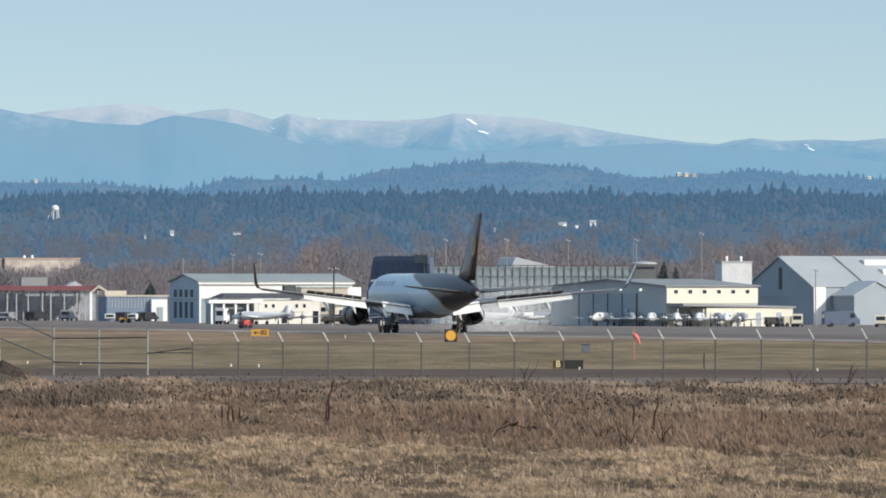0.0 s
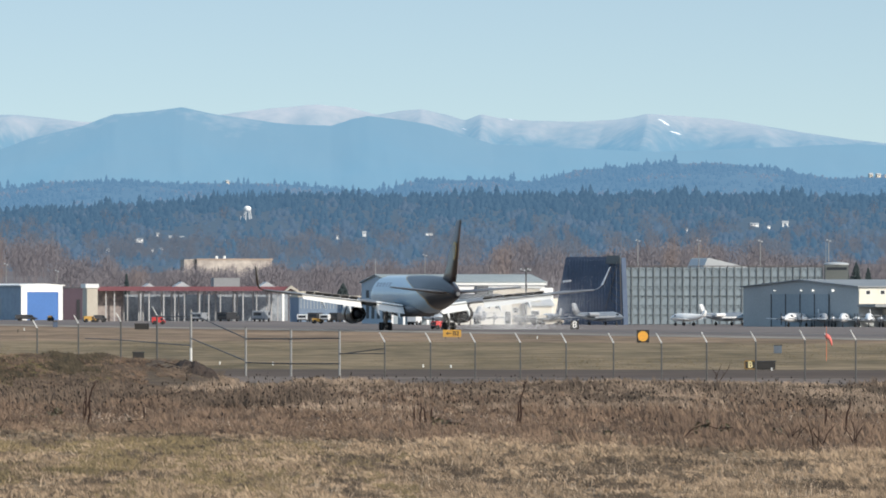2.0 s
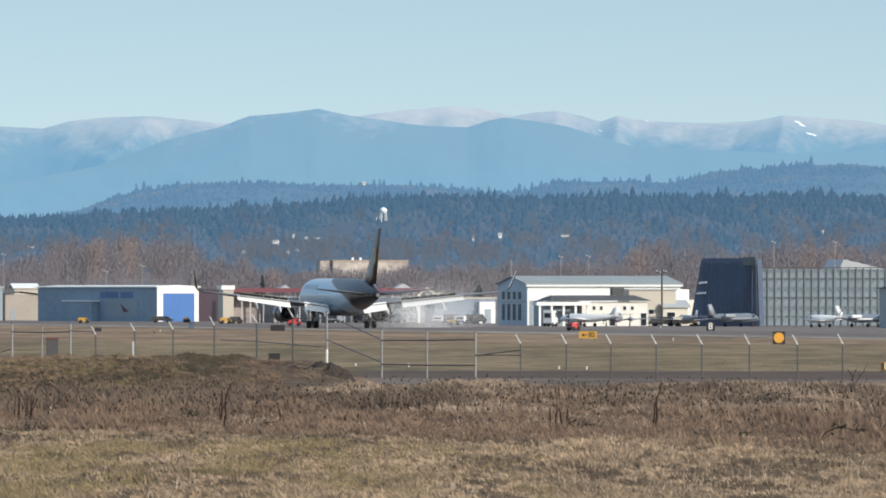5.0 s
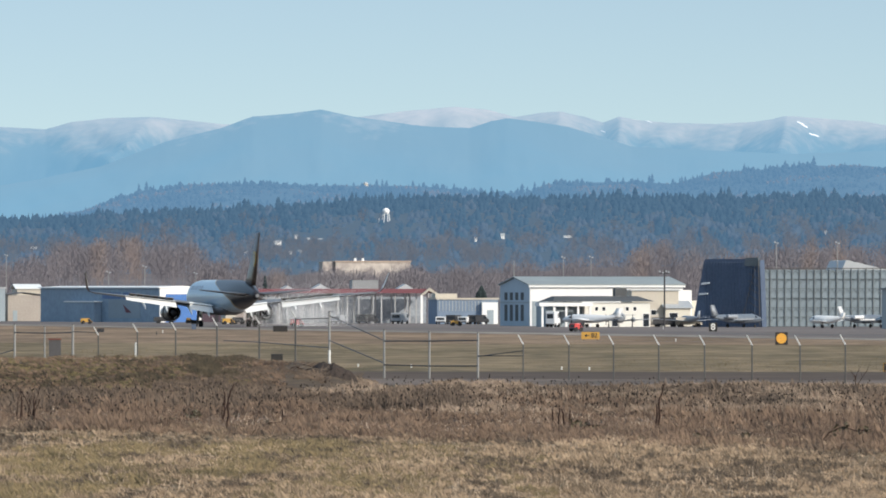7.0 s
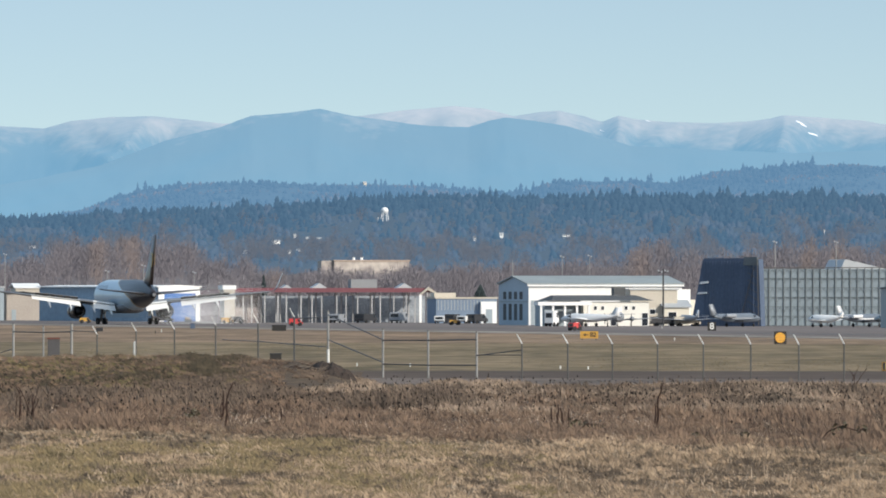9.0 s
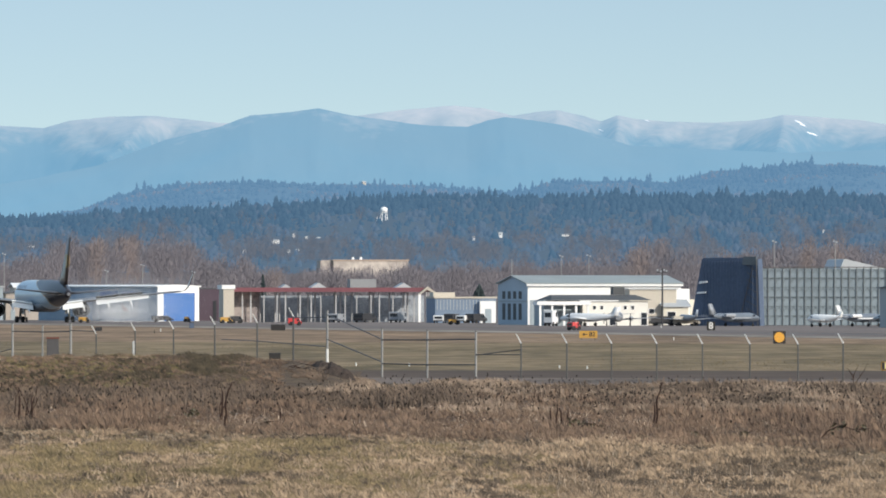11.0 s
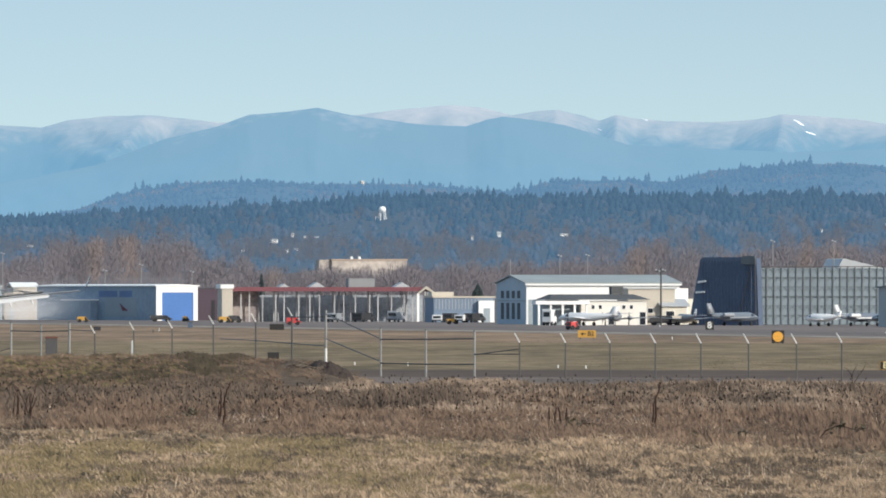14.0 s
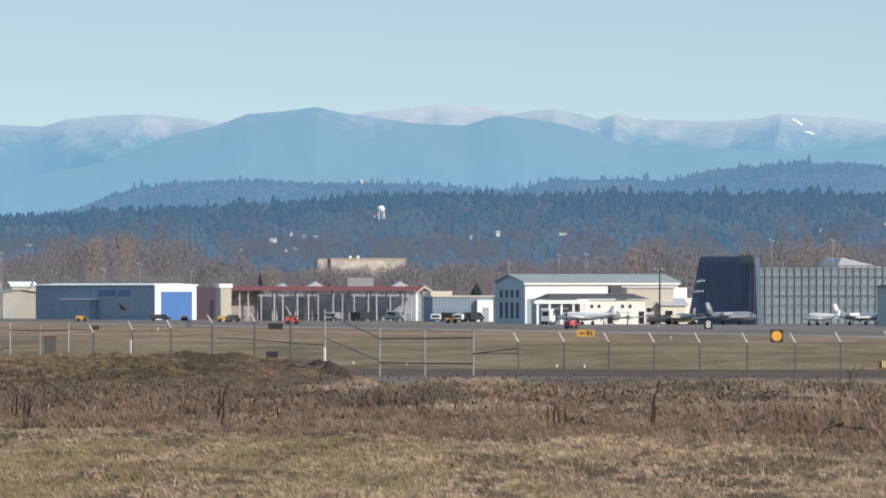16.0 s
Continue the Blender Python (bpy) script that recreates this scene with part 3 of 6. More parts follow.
part("canopy", block(-9.8, -0.6, -4.0, -0.65, 3.5, 4.1), M_WHITE, low, "white canopy fascia")
part("back_wall", block(-7.4, -1.11, 2, 8.8, 0, 4.28), M_SLATE, low)
for i in range(5):
    part("canopy_post", block(-9.4 + 2.05 * i, -9.05 + 2.05 * i, -3.8, -3.5, 0, 3.5), M_WHITE, low)
panes(low, [(0.7, 2.75), (1.95, 2.75), (6.0, 2.75), (7.3, 2.75)], 0.5, 0.6, 0)
panes(low, [(3.6, 0.1), (9.0, 0.1)], 1.0, 2.1, 0, "door")
annex = thing("annex_building", stand(1112, 1830, 12.5), "plain beige annex beside the white hangar", "building")
part("wall", block(0, 8.2, 0, 8, 0, 6.1), M_BEIGE, annex)
part("roof", block(-0.25, 8.45, -0.25, 8.25, 6.11, 6.3), M_ROOF, annex)
panes(annex, [(1 + 2.4 * i, 2.0) for i in range(3)], 0.9, 0.8, 0)
shed = thing("store_shed", stand(1172, 1830, 12.5), "cream store shed with patched roof", "building")
part("wall", block(0, 4.4, 0, 6, 0, 3.2), M_CREAM, shed)
part("roof", gable_roof(0, 4.4, 0, 6, 3.2, "x", 4.2), M_ROOF, shed)
panes(shed, [(0.7, 0.1)], 1.4, 2.2, 0, "door")

# run-up enclosure
M_GRE = mat("enclosure_panels", (0.235, 0.29, 0.325, 1), 0.7, other=(0.175, 0.22, 0.25, 1), coarse=0.2, fine=2, each=0.5)
M_GREDARK = mat("dark_blue_panels", (0.095, 0.135, 0.21, 1), 0.7, other=(0.067, 0.096, 0.152, 1), coarse=0.2, fine=2)
gre = thing("runup_enclosure", stand(1344, 1790, 6), "tall grey panelled engine run-up enclosure with a dark end wall", "enclosure")
W, N = 1.24, 27
panel = None
for i in range(N):
    if panel is None:
        bm = bmesh.new()
        ring = [(0.10, 0.1)]
        for k in range(6):
            z = 0.1 + 1.58 * k
            ring += [(0.02, z + 0.04), (0.0, z + 1.5)]
        ring += [(0.10, 9.6), (0.2, 9.6), (0.2, 0.1)]
        loft(bm, [[(x, y, z) for y, z in ring] for x in (0.10, W - 0.10)], smooth=False)
        panel = mesh_of(bm, "panel", M_GRE)
    p = new("panel", panel)
    p.parent, p.matrix_basis = gre, pose(i * W, 0, 0)
M_RIB = mat("enclosure_steel", (0.14, 0.165, 0.18, 1), 0.6)
post = mesh_of(block(-0.07, 0.07, -0.2, 0.15, 0, 9.75), "rib", M_RIB)
braces = []
for k in range(6):
    z = 0.15 + 1.58 * k
    bm = bmesh.new()
    side = (W - 0.08, z + 0.75) if k % 2 else (W - 0.08, z + 1.42)
    bar = [(0.08, z + 0.75), (W * 0.5, z + 1.42), side]
    ring = [(x, zz + 0.035) for x, zz in bar] + [(x, zz - 0.035) for x, zz in bar[::-1]]
    prism(bm, ring, -0.13, -0.08)
    braces.append(mesh_of(bm, "brace", M_RIB))
sill = mesh_of(block(0.08, W - 0.08, -0.12, -0.07, -0.04, 0.03), "cross_bar", M_RIB)
for i in range(N + 1):
    p = new("rib", post)
    p.parent, p.matrix_basis = gre, pose(i * W, 0, 0)
    if i < N:
        for k, me in enumerate(braces):
            p = new("brace", me)
            p.parent, p.matrix_basis = gre, pose(i * W, 0, 0)
            p = new("cross_bar", sill)
            p.parent, p.matrix_basis = gre, pose(i * W, 0, 0.15 + 1.58 * k)
for z in (4.85, 8.0):
    part("girt", block(0, N * W, -0.24, -0.21, z, z + 0.06), M_RIB, gre)
part("top_rail", block(0, N * W, -0.2, 0.3, 9.76, 9.9), M_STEEL, gre)
END = pose(-0.3, -1.6, 0, 0, 0, -46)


def end_part(name, bm, material, label=""):
    ob = part(name, bm, material, gre, label)
    ob.matrix_basis = END
    return ob


end_part("end_wall", prism(bmesh.new(), [(-15.0, 0), (0, 0), (-0.5, 11.2), (-12.4, 11.2)], 0, 1.2), M_GREDARK, "dark navy end wall leaning inwards")
for i in range(18):
    x = -12.2 + 0.62 * i
    end_part("end_wall_rib", block(x, x + 0.14, -0.1, -0.003, 0.3, 10.9), M_GREDARK)
bm = bmesh.new()
for i in range(8):
    tube(bm, (-2.7 + 0.25 * i * 0, -0.25, 10.2 - 1.2 * i), (-0.6, -0.25, 9.2 - 1.2 * i), 0.05, n=4)
tube(bm, (-1.0, -0.25, 10.9), (-4.4, -0.25, 0.4), 0.07, n=4), tube(bm, (-0.6, -0.25, 11.2), (-0.3, -0.25, 0.2), 0.09, n=4)
end_part("ladder_brace", bm, M_STEEL)
end_part("coping", block(-12.2, -3.2, 0.1, 1.1, 11.21, 11.4), M_GREDARK)
end_part("top_frame", prism(bmesh.new(), [(-3.6, 10.2), (-0.5, 10.2), (-0.6, 11.6), (-3.4, 11.6)], -0.3, -0.11), M_RIB)
end_part("marking_plate", prism(bmesh.new(), [(-12.9, 7.05), (-11.1, 7.25), (-11.1, 7.55), (-12.7, 7.45)], -0.3, -0.11), M_WHITE, "pale plate")
end_part("marking_plate", prism(bmesh.new(), [(-13.4, 5.35), (-11.4, 5.5), (-11.4, 5.75), (-13.2, 5.7)], -0.3, -0.11), M_WHITE, "pale plate")

# roof and cab seen over the enclosure
back = thing("rear_hangar", stand(1484, 2060, 8), "pale lopsided hangar roof rising behind the run-up enclosure", "hangar")
part("wall", block(0.2, 8.8, 0.2, 17.8, 0, 9.9), M_GREY, back)
part("roof", prism(bmesh.new(), [(-0.1, 9.91), (9.2, 9.91), (9.2, 10.1), (1.2, 12.0), (0.8, 11.9)], 0, 18), M_ROOF, back)
cab = thing("control_cab", stand(1700, 2050), "small control cab with a rounded white roof", "tower")
part("tower_body", block(0, 4.4, 0, 4.4, 0, 10.6), mat("dull_olive_wall", (0.13, 0.145, 0.14, 1), 0.8), cab)
bm = bmesh.new()
loft(bm, [[(2.2 + r * math.cos(a * math.tau / 12), 2.2 + r * math.sin(a * math.tau / 12), z) for a in range(12)] for r, z in ((2.45, 10.62), (2.45, 10.85), (2.2, 11.0), (1.3, 11.15), (0.2, 11.2))])
part("cab_roof", bm, M_ROOF, cab)
part("cab_window", block(0.3, 4.1, -0.05, -0.004, 9.7, 10.2), M_GLASS, cab)
bm = bmesh.new()
tube(bm, (0.2, 2, 11.0), (0.2, 2, 15.2), 0.07, 0.04)
part("aerial", bm, M_MAST, cab)

# grey hangar with cream front
gh = thing("grey_hangar", stand(1759, 1680, 32), "grey metal hangar with a cream office front", "hangar")
part("wall", wall_box(0, 17.5, 0, 32, 6.25, ("x", 7.3)), M_GREY, gh)
part("roof", gable_roof(0, 17.5, 0, 32, 6.25, "x", 7.3), M_GREYROOF, gh, "grey low-pitched roof")
part("front_cladding", block(0, 17.5, -0.15, -0.003, 3.65, 6.0), M_CREAM, gh, "cream upper front")
panes(gh, [(1.3 + 2.75 * i, 5.15) for i in range(6)], 0.8, 0.6, -0.15)
M_LIT = mat("lit_floodlight", (0.8, 0.8, 0.8, 1), 0.3, glow=(1.0, 0.97, 0.9, 1), glow_power=1.2)
for y, size in ((6.8, 0.95), (12.3, 0.7), (15.6, 0.5), (23.0, 0.4)):
    bm = bmesh.new()
    loft(bm, [[(x, y + size * r * math.cos(k * math.tau / 12), 5.75 + size * r * math.sin(k * math.tau / 12)) for k in range(12)] for x, r in ((-0.004, 0.12), (-0.2, 0.2), (-0.3, 0.2), (-0.36, 0.12))])
    part("wall_lamp", bm, M_LIT, gh, "lit round floodlight")
part("big_door", block(-0.08, -0.004, 8, 24, 0, 5.2), M_SLATE, gh)
for i in range(5):
    part("door_seam", block(-0.14, -0.085, 8 + 4 * i - 0.1, 8 + 4 * i + 0.1, 0, 5.2), M_DARKSTEEL, gh)
part("annex_roof", prism(bmesh.new(), [(-0.3, 3.2), (21.4, 2.9), (21.4, 3.15), (-0.3, 3.62)], -5, -0.2), M_GREYROOF, gh)
part("annex_wall", block(4.4, 21.0, -4.7, -0.25, 0, 2.88), M_CREAM, gh, "cream lean-to")
panes(gh, [(6.0 + 3.9 * i, 0.1) for i in range(4)], 1.1, 2.1, -4.7, "door", M_SLATE)
wb = thing("white_box_tower", stand(1858, 1735, 12.5), "white windowless box tower behind the grey hangar", "tower")
part("tower_body", block(0, 5.0, 0, 4.4, 0, 10.2), mat("weathered_white_panels", (0.62, 0.64, 0.66, 1), 0.7, other=(0.48, 0.50, 0.52, 1), coarse=0.4, fine=2), wb)
part("coping", block(-0.15, 5.15, -0.15, 4.55, 10.21, 10.4), M_ROOF, wb)
for x in (1.0, 3.4):
    bm = bmesh.new()
    tube(bm, (x, 0.8, 10.4), (x, 0.8, 10.95), 0.2, 0.2), tube(bm, (x, 0.8, 10.95), (x, 0.8, 11.2), 0.3, 0.15)
    part("roof_cowl", bm, M_WHITE, wb)

# big hangar
M_BIGWALL = mat("pale_blue_grey_cladding", (0.31, 0.37, 0.42, 1), 0.6, spread=0.15)
big = thing("big_hangar", stand(2019, 1750, 20), "large pale metal hangar with a steep roof and skylights", "hangar")
part("wall", wall_box(0, 46, 0, 27, 6.3, ("x", 11.1)), M_BIGWALL, big)
part("roof", gable_roof(0, 46, 0, 27, 6.3, "x", 11.1, 0.3), M_ROOF, big, "pale metal roof")
side_panes(big, [(12.6, 5.8)], 1.2, 3.6, "slot_window", M_DARKROOF)
part("gable_band", block(-0.1, -0.004, 0.3, 26.7, 4.5, 4.7), M_SLATE, big)
part("front_wall", block(0.1, 2.2, -0.25, -0.004, 0, 6.2), M_WHITE, big)
part("porch", wall_box(3.4, 11.4, -9, -0.3, 4.8, ("y", 7.0)), M_BIGWALL, big)
part("porch_roof", gable_roof(3.4, 11.4, -9, -0.35, 4.8, "y", 7.0, 0.3), M_ROOF, big)
K = (11.1 - 6.3) / 13.5
for x in (9.4, 22.0, 34.0):
    bm = bmesh.new()
    loft(bm, [[(x, y, 6.53 + K * y), (x + 0.25, y, 6.53 + K * y), (x + 0.25, y, 6.75 + K * y), (x, y, 6.75 + K * y)] for y in (0.0, 13.2)], smooth=False)
    part("roof_seam", bm, M_ROOF, big)
for x, y in ((13.5, 9.4), (15.0, 5.2), (16.5, 1.0), (26, 9.4), (28, 5.2)):
    bm = bmesh.new()
    loft(bm, [[(xx, y, 6.5 + K * y), (xx, y + 0.2, 7.3 + K * y), (xx, y + 2.4, 7.4 + K * y), (xx, y + 2.4, 6.5 + K * (y + 2.4))] for xx in (x, x + 6.5)], smooth=False)
    part("roof_monitor", bm, M_WHITE, big)

# red canopy row
M_FARWALL = mat("blotched_tan_wall", (0.60, 0.54, 0.48, 1), 0.9, other=(0.32, 0.28, 0.26, 1), coarse=0.25, fine=0.8)
M_BACKWALL = mat("dull_carport_wall", (0.36, 0.40, 0.45, 1), 0.8, spread=0.5, coarse=0.4)
M_ENDBAY = mat("dull_blotched_wall", (0.40, 0.35, 0.33, 1), 0.9, other=(0.20, 0.18, 0.19, 1), coarse=0.3, fine=1.2, contrast=1.5)
M_POST = mat("weathered_pale_post", (0.52, 0.52, 0.53, 1), 0.7, each=0.8, spread=0.4)
rc = thing("red_roof_canopy", stand(412, 2000, 8), "long open shelter with a red roof on pale posts", "shelter")
part("roof", prism(bmesh.new(), [(-0.3, 5.9), (37.2, 5.9), (36.6, 6.5), (0.3, 6.5)], -1, 6), M_REDROOF, rc, "red metal roof")
part("fascia", block(-0.4, 37.3, -1.1, -1.004, 5.7, 6.2), M_REDROOF, rc)
part("back_wall", block(5.5, 37, 9.1, 9.4, 0, 5.0), M_BACKWALL, rc)
part("end_wall", block(0, 5.2, 3.5, 9.0, 0, 5.8), M_ENDBAY, rc, "dull blotched end bay")
colm = mesh_of(block(-0.11, 0.11, -0.11, 0.11, 0, 5.9), "post", M_POST)
for i in range(-2, 15):
    for y in (0.0, 5.5):
        p = new("post", colm)
        p.parent, p.matrix_basis = rc, pose(5.6 + 2.2 * i + (0.8 if y else 0.35) * math.sin(i * 2.3), y, 0)
for x in (14.5, 30.5):
    part("roof_gablet", prism(bmesh.new(), [(x, 6.5), (x + 3, 6.5), (x + 1.5, 7.4)], 1, 5), M_ROOF, rc)
part("roof_gablet", prism(bmesh.new(), [(8.8, 6.5), (10.8, 6.5), (9.8, 7.1)], 1, 5), M_ROOF, rc)
part("roof_box", block(22, 26.9, 1.5, 5.5, 6.5, 8.1), M_GREYROOF, rc, "grey box on the roof")
arch = bmesh.new()
prism(arch, [(34.4, 5.3), (34.9, 5.3), (36.0, 6.15), (37.6, 5.3), (38.1, 5.3), (36.1, 6.7)], -2.2, -1.2)
part("arch", arch, M_BEIGE, rc)
for x in (34.6, 37.8):
    part("arch_post", block(x - 0.22, x + 0.22, -2.1, -1.7, 0, 5.3), M_WHITE, rc)
brm = thing("maroon_building", stand(351, 2096, 0), "dark maroon windowless building", "building")
part("wall", block(0, 5.6, 0, 12, 0, 6.2), M_MAROON, brm)
part("door", block(2.6, 3.3, -0.05, -0.004, 0, 4.0), M_DARKSTEEL, brm)
part("roof", block(-0.1, 5.7, -0.1, 12.1, 6.21, 6.4), M_DARKROOF, brm)
blk = thing("beige_block", stand(392, 1995, 8), "plain beige block with a flat roof", "building")
part("wall", block(0, 2.0, -1, 6, 0, 6.2), M_BEIGE, blk)
part("roof", block(-0.3, 2.2, -1.2, 6.2, 6.21, 7.0), M_WHITE, blk)
M_LOWBLUE = mat("dull_blue_cladding", (0.19, 0.26, 0.36, 1), 0.6, spread=0.25)
lowb = thing("low_blue_building", stand(768, 1960, 8), "low blue-grey building with a pale roof edge", "building")
part("wall", block(0, 11.2, 0, 12, 0, 4.5), M_LOWBLUE, lowb)
part("roof", block(-0.2, 11.4, -0.2, 12.2, 4.51, 4.8), M_BEIGE, lowb)
part("roof_house", block(0.2, 4.2, 4, 9, 4.81, 5.6), M_BEIGE, lowb)
part("panel_rib", ribs(0.4, 11, 0, 2.4, 4.3, 0.6), M_GREY, lowb)
part("white_gate", block(8.1, 11.0, -1.2, -0.05, 0, 4.0), M_WHITE, lowb)
part("gate_opening", block(9.0, 10.2, -1.24, -1.204, 0, 2.6), M_SLATE, lowb)

# long hangar with the blue door
bh = thing("blue_door_hangar", stand(277, 2080, 30), "long blue-grey hangar with white end wall and blue door", "hangar")
M_BLUESIDE = mat("weathered_blue_cladding", (0.285, 0.38, 0.47, 1), 0.6, other=(0.205, 0.275, 0.355, 1), coarse=0.08, fine=1.0)
part("wall", block(0, 9.1, 0.3, 49.5, 0, 6.65), M_BLUESIDE, bh)
part("roof", prism(bmesh.new(), [(-0.4, 6.67), (9.5, 6.67), (9.5, 6.85), (4.6, 7.1), (-0.4, 6.85)], -0.2, 49.8), M_WHITE, bh, "white roof edge")
part("end_frame", block(0, 1.25, 0, 0.29, 0, 6.65), M_WHITE, bh)
part("end_frame", block(8.2, 9.1, 0, 0.29, 0, 6.65), M_WHITE, bh)
part("end_frame", block(1.26, 8.19, 0, 0.29, 5.5, 6.65), M_WHITE, bh)
door = part("roller_door", block(1.27, 8.18, 0.12, 0.28, 0, 5.49), M_BLUE, bh, "blue roller door")
for k in range(11):
    part("slat", block(1.27, 8.18, 0.06, 0.117, 0.05 + 0.495 * k, 0.45 + 0.495 * k), M_BLUE, door)
M_SIGN = mat("faded_blue_lettering", (0.14, 0.23, 0.42, 1), 0.7)
for y0, y1, z0, z1 in ((16, 23.5, 4.6, 5.8), (10, 15, 4.6, 5.8)):
    part("faded_sign", block(-0.06, -0.004, y0, y1, z0, z1), M_SIGN, bh, "faded blue sign bar")
part("sign_board", block(-0.05, -0.004, 8, 21, 0.8, 4.4), M_BIGWALL, bh)
bm = bmesh.new()
loft(bm, [[(x, 11.5, 1.9), (x, 14.8, 3.4), (x, 13.7, 1.9)] for x in (-0.12, -0.055)], smooth=False)
part("red_emblem", bm, mat("faded_red_paint", (0.20, 0.065, 0.085, 1), 0.7), bh)
part("side_porch", block(-1.6, -0.06, 24, 36, 0, 3.9), M_BLUESIDE, bh)
part("porch_roof", block(-1.8, -0.004, 23.6, 36.2, 3.91, 4.15), M_WHITE, bh)
bb = thing("beige_building", stand(8, 2160, 10), "plain beige stucco building with a dark roof", "building")
part("wall", block(0, 6.6, 0, 12, 0, 5.3), mat("faded_beige_stucco", (0.42, 0.375, 0.33, 1), 0.8, other=(0.33, 0.29, 0.26, 1)), bb)
part("roof", gable_roof(0, 6.6, 0, 12, 5.3, "y", 5.7), M_DARKROOF, bb)
part("door", block(1.0, 1.9, -0.06, -0.004, 0, 2.2), M_SLATE, bb)
fb = thing("far_left_hangar", stand(-60, 2150, 10), "slate blue metal hangar with flat roof", "hangar")
part("wall", block(-20, 7.2, 0, 12, 0, 6.6), M_SLATE, fb)
part("roof", block(-20.2, 7.4, -0.2, 12.2, 6.61, 6.9), M_ROOF, fb)
rear = thing("pale_rear_building", stand(24, 2260, 10), "pale roofs behind the beige building", "building")
part("wall", block(0, 5, 0, 8, 0, 6.6), M_BEIGE, rear)
part("roof", gable_roof(0, 5, 0, 8, 6.6, "x", 7.4), M_WHITE, rear)

# far building on the slope, water tower, houses
fz = height(479, 2830)
far = thing("far_beige_building", stand(588, 2830, 10, fz), "long beige building among the far trees", "building")
part("wall", block(0, 20, 0, 8, -4, 2.6), M_FARWALL, far)
part("roof", block(-0.2, 20.2, -0.2, 8.2, 2.61, 3.0), mat("tan_roof", (0.46, 0.36, 0.29, 1), 0.8), far)
part("side_wing", block(-3.3, -0.6, 1, 7, -4, 2.8), M_FARWALL, far)
for x in (5.5, 7.6):
    bm = bmesh.new()
    tube(bm, (x, 2, 3.0), (x, 2, 3.7), 0.4, 0.3)
    part("roof_vent", bm, M_WHITE, far)

td, tz = slope_place(677, 391)
wt = thing("water_tower", stand(677, td - 6, 0, tz), "white spherical water tower on legs among the woods", "water tower")
bm = bmesh.new()
loft(bm, [[(1.35 * math.sin(a) * math.cos(k * math.tau / 14), 1.35 * math.sin(a) * math.sin(k * math.tau / 14), 4.1 - 1.15 * math.cos(a)) for k in range(14)] for a in [0.15 + 0.35 * i for i in range(9)]])
part("tank", bm, M_WHITE, wt)
for k in range(6):
    bm = bmesh.new()
    a = k * math.tau / 6
    tube(bm, (1.5 * math.cos(a), 1.5 * math.sin(a), -0.6), (1.0 * math.cos(a), 1.0 * math.sin(a), 3.6), 0.14, n=5)
    part("leg", bm, M_WHITE, wt)
bm = bmesh.new()
tube(bm, (-2.4, 0, -0.6), (-2.4, 0, 1.6), 0.22, 0.22)
part("standpipe", bm, M_WHITE, wt)


def house(b, e, w, h, far_off=False):
    d, z = slope_place(b, e, 4400, 4640, 15, hill_level) if far_off else slope_place(b, e)
    w, h = (w * 0.75, h * 0.75) if far_off else (w * 1.15, h * 0.8)
    ob = thing("house", stand(b - 2 * w, d - 9, random.uniform(-20, 35), z + 0.3), "small pale house among dark conifers", "house", "houses on the wooded slope")
    part("wall", wall_box(0, w, 0, w * 0.7, h, ("x", h * 1.7), -0.7), M_BEIGE if far_off else M_WHITE, ob)
    part("roof", gable_roof(0, w, 0, w * 0.7, h, "x", h * 1.7, 0.15, 0.1), M_ROOF, ob)
    part("window", block(w * 0.3, w * 0.55, -0.05, -0.004, h * 0.3, h * 0.7), M_GLASS, ob)


for b, e, w, h in ((486, 429, 2.0, 0.5), (518, 420, 0.6, 0.7), (508, 447, 0.7, 0.4), (524, 446, 1.0, 0.5), (540, 423, 0.8, 0.4), (560, 425, 1.2, 0.5), (430, 446, 0.9, 0.4), (883, 418, 1.0, 0.8), (836, 423, 0.6, 0.5),
                   (998, 418, 2.2, 0.35), (989, 426, 0.5, 0.4), (1574, 403, 2.4, 0.7), (1628, 402, 1.8, 1.1), (1600, 405, 0.9, 0.3), (640, 430, 0.5, 0.3), (52, 438, 1.8, 0.4), (1455, 411, 0.4, 0.5)):
    house(b, e, w, h)
for b, e, w, h in ((643, 326, 2.0, 0.8), (1782, 314, 2.2, 1.0), (1796, 314, 2.6, 0.8), (1809, 315, 2.0, 0.6), (2120, 320, 2.2, 0.8)):
    house(b, e, w, h, True)


M_EVERGREEN = mat("dark_evergreen_needles", (0.06, 0.08, 0.082, 1), 0.95, other=(0.032, 0.044, 0.048, 1), island=0.7, coarse=0.3)
M_BARK = mat("dark_bark", (0.07, 0.055, 0.045, 1), 0.95)


